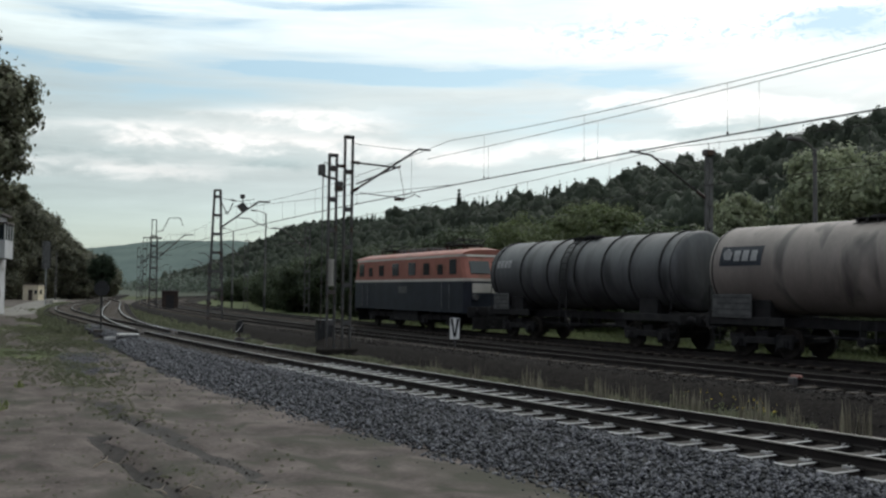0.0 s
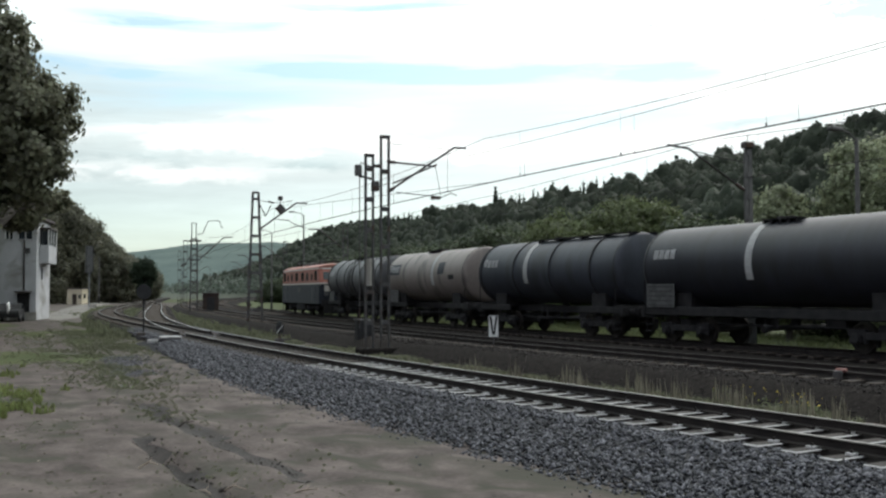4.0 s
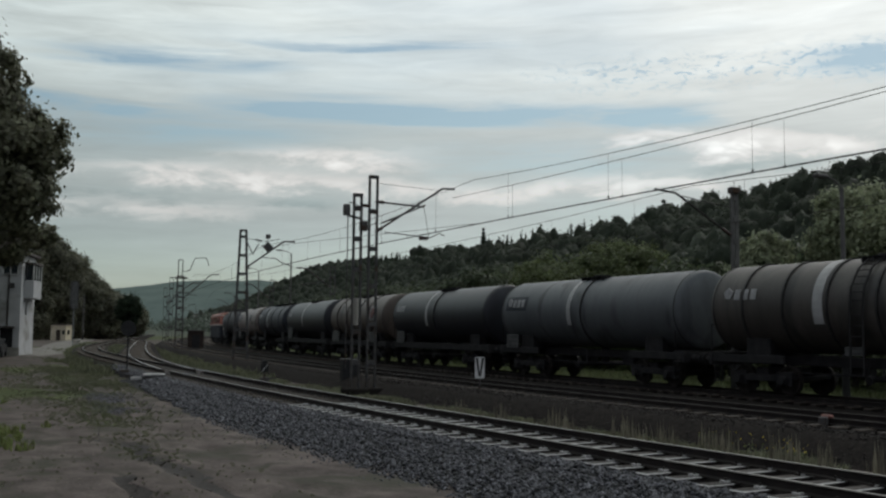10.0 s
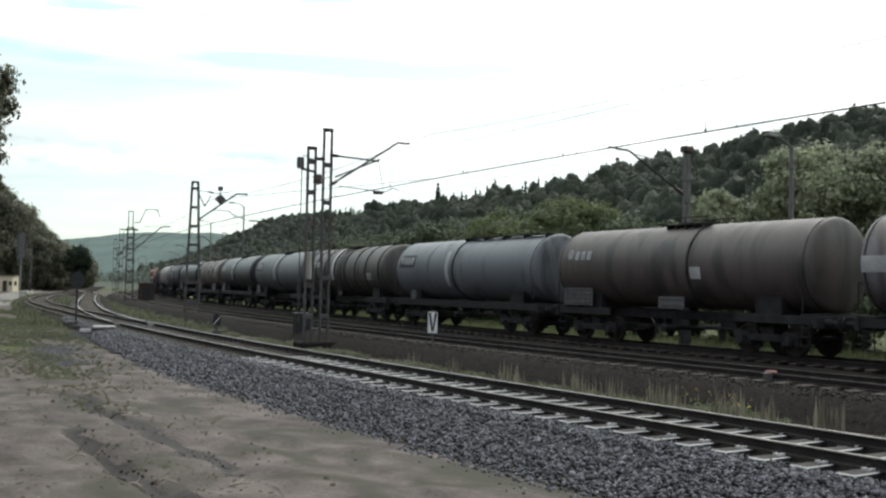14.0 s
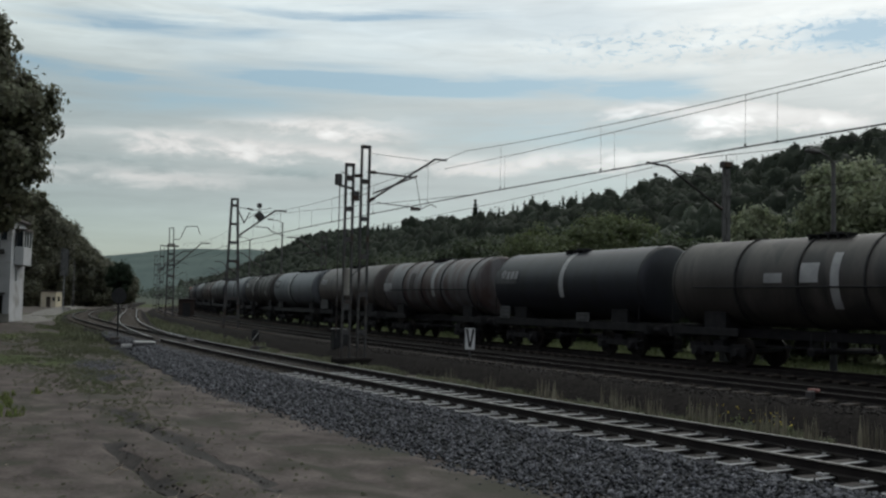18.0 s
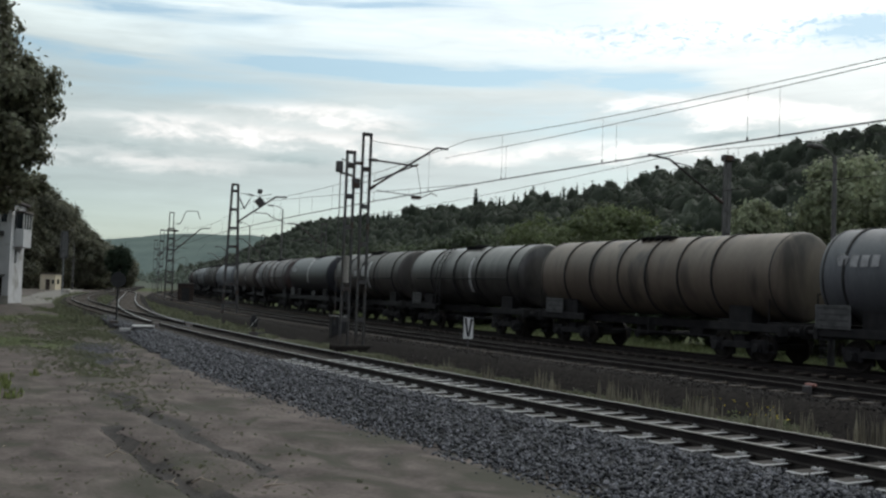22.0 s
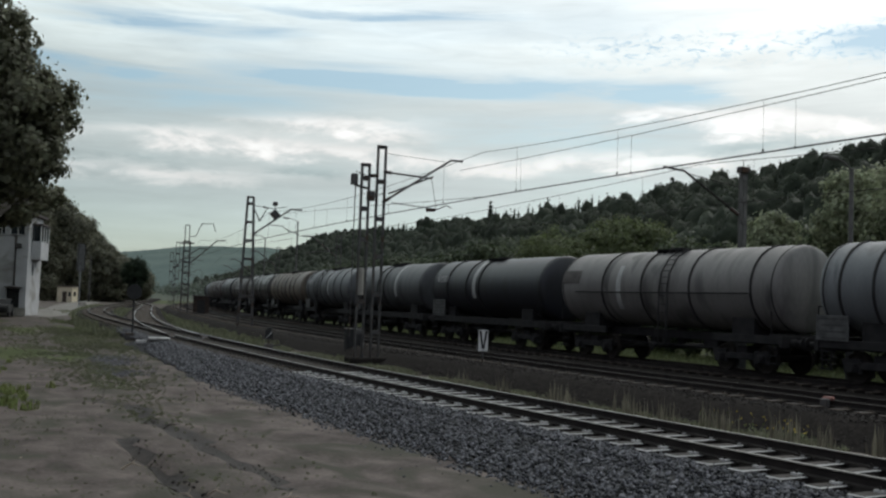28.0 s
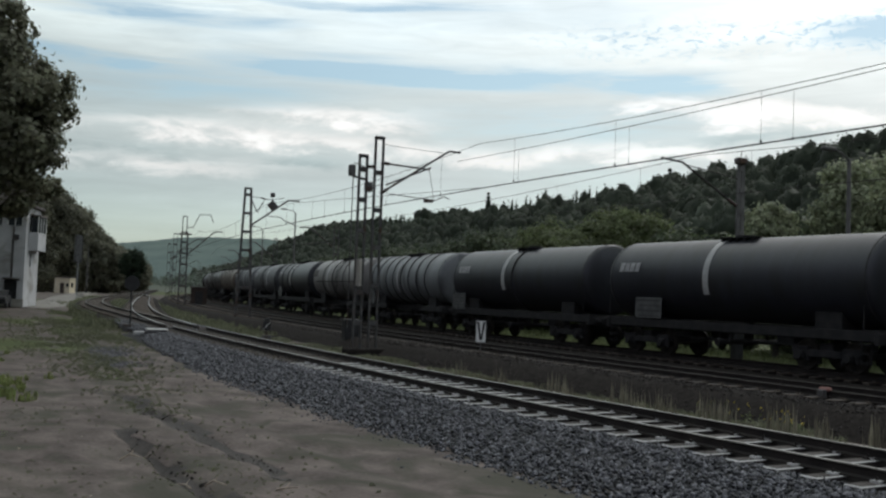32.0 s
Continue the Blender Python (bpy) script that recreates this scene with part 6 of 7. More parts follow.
# leaf colour lifted paler and greyer to stand in for the haze of distance
M["far_forest"] = leaf_material("hazed_forest_leaf", (0.085, 0.105, 0.085), (0.13, 0.155, 0.125), 0.25)
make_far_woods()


def make_far_hill():
    """The long wooded hill that closes the valley, kilometres away; its haze is a faint glow in its material."""
    bearings = np.linspace(-8, 40, 241)
    crest = np.interp(bearings, (-8, 5, 14.2, 15.6, 17.6, 20.7, 23.4, 30, 40), (2.3, 1.9, 2.16, 2.39, 2.68, 2.77, 2.70, 2.2, 1.6))
    rows, faces = [], []
    for j, u in enumerate((0.0, 0.3, 0.55, 0.75, 0.9, 1.0, 1.1)):
        r = 1900 + 900 * u
        for i, (az, el) in enumerate(zip(bearings, crest)):
            top = 1.84 + 2800 * math.tan(radians(el))
            z = (top * math.sin(min(u, 1.0) * 1.5708) if u <= 1 else top * 0.9) - 6 * (u == 0)
            z += 7 * noise.noise((az * 0.5, u * 3, 0.0)) * u + 2.2 * noise.noise((az * 6.0, u * 20, 4.0)) * (u > 0)
            rows.append((r * math.sin(radians(az)), r * math.cos(radians(az)), z))
            if i and j:
                a = j * len(bearings) + i
                faces.append((a - 1 - len(bearings), a - len(bearings), a, a - 1))
    tagged(new("backdrop_hill", from_arrays("backdrop_hill", rows, faces, M["far_hill"], True)), "blue-green wooded hill that closes the valley, with a faint glow for haze", "hill", kind="structure")


M["far_hill"] = material("far_hill_woods_glow", (0.05, 0.065, 0.055), (0.09, 0.11, 0.09), scale=0.012, fine=0.12, bump=0.0, spec=0.0)
# weak blue-grey emission on the woods, in place of haze in the air
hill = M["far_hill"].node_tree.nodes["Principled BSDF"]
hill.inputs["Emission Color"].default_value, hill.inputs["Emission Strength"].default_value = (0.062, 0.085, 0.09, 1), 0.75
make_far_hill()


# ---- the signal box and sheds ----
def make_signal_box():
    b = thing("signal_box", "grey rendered two-storey signal box with window band and bay", "building", at=pose(14.75, 88.3, 0, 0, 0, -21))
    # front face on y = 0, right face on x = 0; the house runs back and to the left
    t = 0.3
    W, D, H = 6.4, 5.6, 8.0

    def wall(name, x0, x1, y0, y1, z0, z1):
        return part(name, bx(x0, x1, y0, y1, z0, z1), M["plaster"], b)

    # front wall with openings: a door below, a narrow and a wide window above
    op = [(-1.5, -0.5, -0.5, 1.85), (-4.6, -3.9, 6.35, 7.45), (-2.5, -1.85, 6.35, 7.45), (-5.9, -5.1, 6.35, 7.45), (-1.5, -0.3, 6.35, 7.45)]
    xs = sorted({-W, 0.0, *[o[0] for o in op], *[o[1] for o in op]})
    for x0, x1 in zip(xs, xs[1:]):
        cut = [o for o in op if o[0] <= x0 + 0.01 and o[1] >= x1 - 0.01]
        z = -0.6
        for o in cut:
            if o[2] > z + 0.01:
                wall("front_wall", x0, x1, 0, t, z, o[2])
            z = o[3]
        wall("front_wall", x0, x1, 0, t, z, H)
    for o in op[1:]:
        win = part("window", bx(o[0], o[1], 0.12, 0.16, o[2], o[3]), M["glass"], b)
        for x in (o[0], (o[0] + o[1]) / 2 - 0.03, o[1] - 0.06):
            part("window_frame", bx(x, x + 0.06, 0.06, 0.11, o[2], o[3]), M["white"], win)
        part("sill", bx(o[0] - 0.05, o[1] + 0.05, -0.08, 0.1, o[2] - 0.07, o[2] - 0.003), M["plaster"], win)
    part("door", bx(op[0][0], op[0][1], 0.1, 0.16, -0.5, 1.75, bevel=0.01), M["black"], b, "dark double door")
    part("door_canopy", bx(-1.6, -0.3, -0.5, -0.003, 1.9, 2.0, bevel=0.02), M["roofing"], b)
    # right wall with a slit window and the bay above
    ro = [(1.9, 2.6, 3.0, 4.1)]
    wall("right_wall", -t, 0, t, 1.9, -0.6, H)
    wall("right_wall", -t, 0, 2.6, D, -0.6, H)
    wall("right_wall", -t, 0, 1.9, 2.6, -0.6, 3.0)
    wall("right_wall", -t, 0, 1.9, 2.6, 4.1, H)
    part("window", bx(-0.2, -0.15, 1.9, 2.6, 3.0, 4.1), M["glass"], b)
    bay = part("bay", bx(0.003, 0.75, 1.2, 4.6, 4.35, 5.9, bevel=0.03), M["plaster"], b, "projecting lookout bay")
    part("bay_window", bx(0.12, 0.7, 1.25, 4.5, 5.9, 7.2), M["glass"], bay)
    for yy in (1.2, 2.3, 3.4, 4.5):
        part("bay_mullion", bx(0.66, 0.75, yy, yy + 0.1, 5.9, 7.25), M["white"], bay)
    part("bay_roof", bx(0.003, 0.85, 1.1, 4.7, 7.25, 7.4, bevel=0.02), M["roofing"], bay)
    wall("back_wall", -W, -t, D - t, D, -0.6, H)
    wall("left_wall", -W, -W + t, t, D - t, -0.6, H)
    part("floor_slab", bx(-W + t, -t, t, D - t, 4.2, 4.4), M["old_concrete"], b)
    part("roof", bx(-W - 0.35, 0.35, -0.35, D + 0.35, H, H + 0.22, bevel=0.03), M["roofing"], b, "flat dark roof")
    bm = bmesh.new()
    rod(bm, (-0.95, -0.07, 2.05), (-0.95, -0.07, 6.3), 0.07, seg=8)
    part("downpipe", bm, M["steel"], b, "dark rainwater pipe")
    part("meter_box", bx(-0.9, -0.5, -0.15, -0.003, 5.2, 5.6, bevel=0.02), M["steel"], b)
    part("plinth", bx(-W - 0.05, 0.05, -0.05, -0.003, -0.6, 0.25), M["old_concrete"], b)


make_signal_box()


def make_shed(name, label, x, y, w, d, h, turn, mat):
    s = thing(name, label, "building", at=pose(x, y, -0.5, 0, 0, turn))
    bm = bmesh.new()
    vs = [bm.verts.new(p) for p in ((-w / 2, 0, 0), (w / 2, 0, 0), (w / 2, 0, h * 0.75), (0, 0, h), (-w / 2, 0, h * 0.75), (-w / 2, d, 0), (w / 2, d, 0), (w / 2, d, h * 0.75), (0, d, h), (-w / 2, d, h * 0.75))]
    for f in ((0, 1, 2, 3, 4), (9, 8, 7, 6, 5), (0, 4, 9, 5), (1, 6, 7, 2), (2, 7, 8, 3), (4, 3, 8, 9), (0, 5, 6, 1)):
        bm.faces.new([vs[i] for i in f])
    bmesh.ops.recalc_face_normals(bm, faces=bm.faces)
    part("wall", bm, mat, s)
    for k in (-1, 1):
        bm = bmesh.new()
        eave, ridge = (k * (w / 2 + 0.3), h * 0.75 - 0.15 * h * 0.5), (0.0, h)
        low = [bm.verts.new((x, yy, z + 0.01)) for yy in (-0.25, d + 0.25) for x, z in (eave, ridge)]
        up = [bm.verts.new((x, yy, z + 0.13)) for yy in (-0.25, d + 0.25) for x, z in (eave, ridge)]
        for f in ((0, 1, 3, 2), (4, 6, 7, 5)):
            bm.faces.new([(low + up)[q] for q in f])
        for q0, q1 in ((0, 1), (1, 3), (3, 2), (2, 0)):
            bm.faces.new((low[q0], low[q1], up[q1], up[q0]))
        bmesh.ops.recalc_face_normals(bm, faces=bm.faces)
        part("roof", bm, M["roofing"], s)
    part("door", bx(-0.45, 0.45, -0.04, -0.004, 0, h * 0.55), M["black"], s)
    part("window", bx(w * 0.22, w * 0.36, -0.04, -0.004, h * 0.35, h * 0.6), M["glass"], s)




def make_hut():
    """A small flat-roofed hut with a pale lit front."""
    h = thing("yard_hut", "small flat-roofed cream hut beside the yard road", "hut", at=pose(41.8, 207, -0.5, 0, 0, -32))
    part("wall", bx(-1.5, 1.5, 0, 3.2, 0, 3.1), M["plaster_cream"], h)
    part("roof", bx(-1.7, 1.7, -0.25, 3.4, 3.1, 3.28, bevel=0.02), M["roofing"], h)
    part("door", bx(-0.4, 0.45, -0.05, -0.004, 0, 2.1, bevel=0.01), M["old_wood"], h)
    part("window", bx(0.8, 1.3, -0.05, -0.004, 1.2, 2.0), M["glass"], h)
    part("window", bx(1.504, 1.55, 0.9, 1.9, 1.2, 2.1), M["glass"], h)


make_hut()


def make_switch_hut():
    """A brown equipment cabin at the foot of the gallows mast."""
    h = thing("equipment_cabin", "dull brown equipment cabin at the foot of a mast", "cabin", at=pose(35.6, 105.6, -0.7, 0, 0, -18))
    part("wall", bx(-0.85, 0.85, -0.7, 0.7, 0, 2.4, bevel=0.02), M["cabin"], h)
    part("roof", bx(-1.0, 1.0, -0.85, 0.85, 2.4, 2.52, bevel=0.02), M["roofing"], h)
    part("door", bx(-0.4, 0.4, -0.74, -0.704, 0.1, 2.0, bevel=0.01), M["black"], h)


M["cabin"] = material("cabin_boards", (0.03, 0.021, 0.018), (0.065, 0.046, 0.038), scale=3, fine=30, bump=0.3)
make_switch_hut()
make_shed("house", "cream house half hidden by trees down the line", 62, 262, 6, 8, 6.5, -20, M["plaster_cream"])
make_shed("house", "pale house past the far tracks", 92, 196, 7, 9, 5.5, -25, M["plaster"])
make_shed("house", "pale low house past the far tracks", 84, 150, 4, 6, 3.6, -25, M["plaster"])

s = tagged(new("platform_edge", mesh_of(bx(-4.0, 4.0, -0.5, 0.5, -0.5, 0.12, bevel=0.03), "platform_edge", M["old_concrete"])), "low concrete platform edge beside the far track", "platform", kind="structure")
s.matrix_basis = pose(35.5, 160, 0, 0, 0, 72)
pole = thing("sign_pole", "pale pole with tall narrow sign among the trees", "sign", at=pose(31.6, 146.6, 0))
bm = bmesh.new()
rod(bm, (0, 0, -0.6), (0, 0, 6.5), 0.08, seg=8)
part("pole", bm, M["galvanised"], pole)
part("sign_face", bx(-0.55, 0.55, -0.1, 0.1, 4.6, 8.6, bevel=0.2), M["panel"], pole)


def make_parked_car():
    """A dark car beside the signal box, mostly hidden by the trunk."""
    c = thing("parked_car", "dark parked car with white-edged bonnet by the signal box", "car", at=pose(12.6, 86.6, -0.46, 0, 0, 75))
    prof = [(-2.0, 0.35), (-2.05, 0.75), (-1.9, 0.92), (-1.2, 1.0), (-0.7, 1.42), (0.7, 1.45), (1.25, 1.02), (1.95, 0.85), (2.05, 0.55), (1.95, 0.35)]
    bm = bmesh.new()
    a = [bm.verts.new((x, -0.82, z)) for x, z in prof]
    b = [bm.verts.new((x, 0.82, z)) for x, z in prof]
    k = len(prof)
    for i in range(k):
        bm.faces.new((a[i], a[(i + 1) % k], b[(i + 1) % k], b[i]))
    bm.faces.new(a[::-1])
    bm.faces.new(b)
    bmesh.ops.recalc_face_normals(bm, faces=bm.faces)
    bmesh.ops.bevel(bm, geom=bm.edges[:], offset=0.05, segments=2, affect="EDGES")
    part("body", bm, M["black"], c)
    for x in (-1.25, 1.25):
        for yy in (-0.78, 0.78):
            w = part("wheel", lathe(bmesh.new(), [(-0.09, 0.2), (-0.09, 0.31), (0.09, 0.31), (0.09, 0.2)], 18, "Y"), M["black"], c, at=pose(x, yy, 0.31))
            part("rim", lathe(bmesh.new(), [(-0.07, 0.02), (-0.1, 0.19), (0.1, 0.19), (0.07, 0.02)], 14, "Y"), M["galvanised"], w)
    for s in (-1, 1):
        part("side_window", bx(-0.65, 0.75, s * 0.825 - 0.01, s * 0.825 + 0.01, 1.02, 1.36, bevel=0.005), M["glass"], c)
    bm = bmesh.new()
    bar(bm, (-2.02, 0, 0.72), (-1.3, 0, 1.02), 0.12, 1.3)
    part("bonnet_edge", bm, M["white"], c, "white-edged bonnet")


make_parked_car()


# ---- loose stones, weeds and clutter ----
def scatter_mesh(name, pts, sizes, mat, rng, flat=0.7, shape=8):
    """Loose angular stones: squashed eight-sided lumps."""
    base = np.array([(1, 0, 0), (0, 1, 0), (-1, 0, 0), (0, -1, 0), (0, 0, 1), (0, 0, -1)], float)
    tri = np.array([(0, 1, 4), (1, 2, 4), (2, 3, 4), (3, 0, 4), (1, 0, 5), (2, 1, 5), (3, 2, 5), (0, 3, 5)])
    n = len(pts)
    jit = base[None] * (0.65 + 0.7 * rng.random((n, 6, 1))) + rng.normal(size=(n, 6, 3)) * 0.16
    a = rng.random(n) * 6.283
    c, s = np.cos(a)[:, None], np.sin(a)[:, None]
    x, y = jit[:, :, 0] * c - jit[:, :, 1] * s, jit[:, :, 0] * s + jit[:, :, 1] * c
    tilt = rng.normal(size=(n, 1)) * 0.5
    z = jit[:, :, 2] * flat + x * tilt
    v = np.stack([x, y, z], 2) * np.asarray(sizes)[:, None, None] + np.asarray(pts)[:, None, :]
    f = (tri[None] + 6 * np.arange(n)[:, None, None]).reshape(-1, 3)
    me = bpy.data.meshes.new(name)
    me.vertices.add(6 * n)
    me.vertices.foreach_set("co", v.ravel())
    me.loops.add(3 * len(f))
    me.loops.foreach_set("vertex_index", f.ravel().astype(np.int32))
    me.polygons.add(len(f))
    me.polygons.foreach_set("loop_start", np.arange(0, 3 * len(f), 3, dtype=np.int32))
    me.polygons.foreach_set("loop_total", np.full(len(f), 3, dtype=np.int32))
    me.materials.append(mat)
    me.update(calc_edges=True)
    return me


def bed_height(off, left, right, top, toe):
    """Height of a ballast bed at an offset from its track's middle."""
    if off < -left:
        return top + (off + left) / 1.6
    if off > right:
        return top - (off - right) / 1.6
    return top


def make_stones():
    rng = np.random.default_rng(21)
    pts, sizes = [], []
    for _ in range(105000):
        y = 4 + 56 * rng.random() ** 1.5
        o = rng.uniform(-4.25, 2.3)
        toe = float(np.interp(y, (25, 31, 37, 46), (-3.85, -3.4, -3.15, -2.3))) + 0.22 * noise.noise((0.0, y * 0.8, 3.0))
        if o < toe or (o < toe + 0.3 and rng.random() < 0.5):
            continue
        x, yy, _t = line(y, NEAR + o)
        z = bed_height(o, 1.85, 1.75, -0.205, -0.62)
        if o < -1.85:
            z = float(np.interp(-o, (1.85, 2.52, 3.8, 5.1), (-0.205, -0.305, -0.47, -0.48)))
            z = max(z, ground_z(x, yy) if o < -3.4 else -1)
        if -1.08 < o < 1.35 and y < 46:
            z -= 0.075
        elif -1.38 < o <= -1.08 and y < 46:
            z += 0.01
        elif -1.9 < o <= -1.38:
            z += 0.02
        pts.append((x, yy, z + rng.uniform(-0.02, 0.014)))
        sizes.append(rng.uniform(0.02, 0.04) * (1 + 0.01 * y))
    # a thin spread of old stones left beside the switch
    for _ in range(2600):
        y = rng.uniform(28, 37)
        x = float(np.interp(y, (28, 37), (7.3, 9.1))) + rng.normal() * 0.42
        if noise.noise((x * 0.8, y * 0.4, 8.0)) > -0.25:
            pts.append((x, y, ground_z(x, y) + 0.004))
            sizes.append(rng.uniform(0.018, 0.036))
    # a few that rolled out on to the yard
    for _ in range(220):
        y = 5 + 34 * rng.random()
        o = -3.8 - abs(rng.normal()) * 0.35
        x, yy, _t = line(y, NEAR + o)
        pts.append((x, yy, ground_z(x, yy) + 0.005))
        sizes.append(rng.uniform(0.012, 0.028))
    tagged(new("ballast_stones", scatter_mesh("ballast_stones", pts, sizes, M["stone"], rng)), "loose grey crushed stones along the siding", "stones", kind="stuff")
    pts, sizes = [], []
    for _ in range(26000):
        y = 4 + 56 * rng.random() ** 1.3
        o = rng.uniform(-2.7, 2.6)
        x, yy, _t = line(y, MIDDLE + o)
        z = bed_height(o, 2.0, 2.9, -0.2, -0.75)
        pts.append((x, yy, z + rng.uniform(-0.015, 0.02)))
        sizes.append(rng.uniform(0.03, 0.055))
    tagged(new("old_ballast_stones", scatter_mesh("old_ballast_stones", pts, sizes, M["old_stone"], rng)), "dark weathered stones along the through track", "stones", kind="stuff")
    pts, sizes = [], []
    for _ in range(420):
        x, y = rng.uniform(-6, 8), 4.5 + 34 * rng.random() ** 1.5
        if x - base_x(y) > 7.3:
            continue
        pts.append((x, y, ground_z(x, y) + 0.002))
        sizes.append(0.006 + 0.02 * rng.random() ** 3)
    tagged(new("pebbles", scatter_mesh("pebbles", pts, sizes, M["pebble"], rng)), "small stones and clods on the bare earth", "stones", kind="stuff")


def make_clods():
    """Raw dark clods thrown up along the furrow and the trodden bank."""
    rng = np.random.default_rng(23)
    pts, sizes = [], []
    for i in range(1300):
        k = FURROWS[0] if rng.random() < 0.55 else FURROWS[1]
        y = rng.uniform(k[1][0], k[1][-1])
        if noise.noise((3.0, y * 1.6, k[2] * 50)) < -0.1:
            continue
        x = float(np.interp(y, k[1], k[0])) + 0.16 * noise.noise((0.0, y * 0.9, k[2] * 40)) + rng.normal() * 0.1
        pts.append((x, y, ground_z(x, y) + 0.004))
        sizes.append(0.006 + 0.03 * rng.random() ** 4)
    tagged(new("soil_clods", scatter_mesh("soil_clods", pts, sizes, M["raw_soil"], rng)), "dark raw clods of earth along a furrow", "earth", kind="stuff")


M["old_stone"] = material("old_stone", (0.014, 0.0125, 0.0115), (0.046, 0.04, 0.036), scale=9, fine=60, bump=0.4, rough=0.95, per_island=0.5)
M["pebble"] = material("pebble", (0.13, 0.1, 0.08), (0.36, 0.31, 0.26), scale=9, fine=60, bump=0.3, rough=0.9, per_island=0.5)
make_stones()
make_clods()


def make_sticks():
    rng = np.random.default_rng(77)
    for x, y, l, lab in ((4.03, 11.38, 0.34, "dry broken stick on the furrow"), (3.9, 11.46, 0.22, "pale splintered stick in the earth"), (4.6, 10.6, 0.3, "dry twig on the earth"), (5.3, 17.4, 0.4, "dark root across the trodden bank"), (4.9, 20.9, 0.7, "dark root across the trodden bank"), (3.5, 13.2, 0.25, "dry twig on the earth")):
        z = ground_z(x, y)
        a = rng.random() * 6.283
        p = [Vector((x, y, z + 0.015)), Vector((x + 0.5 * l * math.cos(a), y + 0.5 * l * math.sin(a), z + 0.05 + 0.2 * l * rng.random())), Vector((x + l * math.cos(a + 0.2), y + l * math.sin(a + 0.2), z + 0.02 + 0.5 * l * rng.random()))]
        bm = bmesh.new()
        rod(bm, p[0], p[1], 0.014, 0.011, seg=6)
        rod(bm, p[1], p[2], 0.011, 0.005, seg=6)
        rod(bm, p[1], p[1] + Vector((0.06, 0.03, 0.05)), 0.006, 0.003, seg=5)
        tagged(new("stick", mesh_of(bm, "stick", M["bark"] if "dark" in lab else M["straw_wood"])), lab, "stick", "sticks on the yard")


M["straw_wood"] = material("dry_wood", (0.2, 0.16, 0.12), (0.4, 0.34, 0.27), scale=12, fine=60, bump=0.3)
make_sticks()


def blades(name, spots, mat, rng, label, category, height=0.25, per=14, width=0.012, lean=0.5):
    """Grass: tapering bent blades in tufts."""
    V, F = [], []
    for (x, y, z, k) in spots:
        for _ in range(per):
            a = rng.random() * 6.283
            r = 0.09 * k * rng.random()
            bx0, by0 = x + r * math.cos(a), y + r * math.sin(a)
            h = height * k * rng.uniform(0.5, 1.2)
            b = rng.random() * 6.283
            l = lean * h * rng.random()
            dx, dy = math.cos(b), math.sin(b)
            w = width * k * rng.uniform(0.7, 1.3)
            i = len(V)
            V += [(bx0 - dy * w, by0 + dx * w, z), (bx0 + dy * w, by0 - dx * w, z), (bx0 + dx * l * 0.35 + dy * w * 0.7, by0 + dy * l * 0.35 - dx * w * 0.7, z + h * 0.6),
                  (bx0 + dx * l * 0.35 - dy * w * 0.7, by0 + dy * l * 0.35 + dx * w * 0.7, z + h * 0.6), (bx0 + dx * l, by0 + dy * l, z + h)]
            F += [(i, i + 1, i + 2, i + 3), (i + 3, i + 2, i + 4)]
    return tagged(new(name, from_arrays(name, V, F, mat)), label, category, kind="stuff")


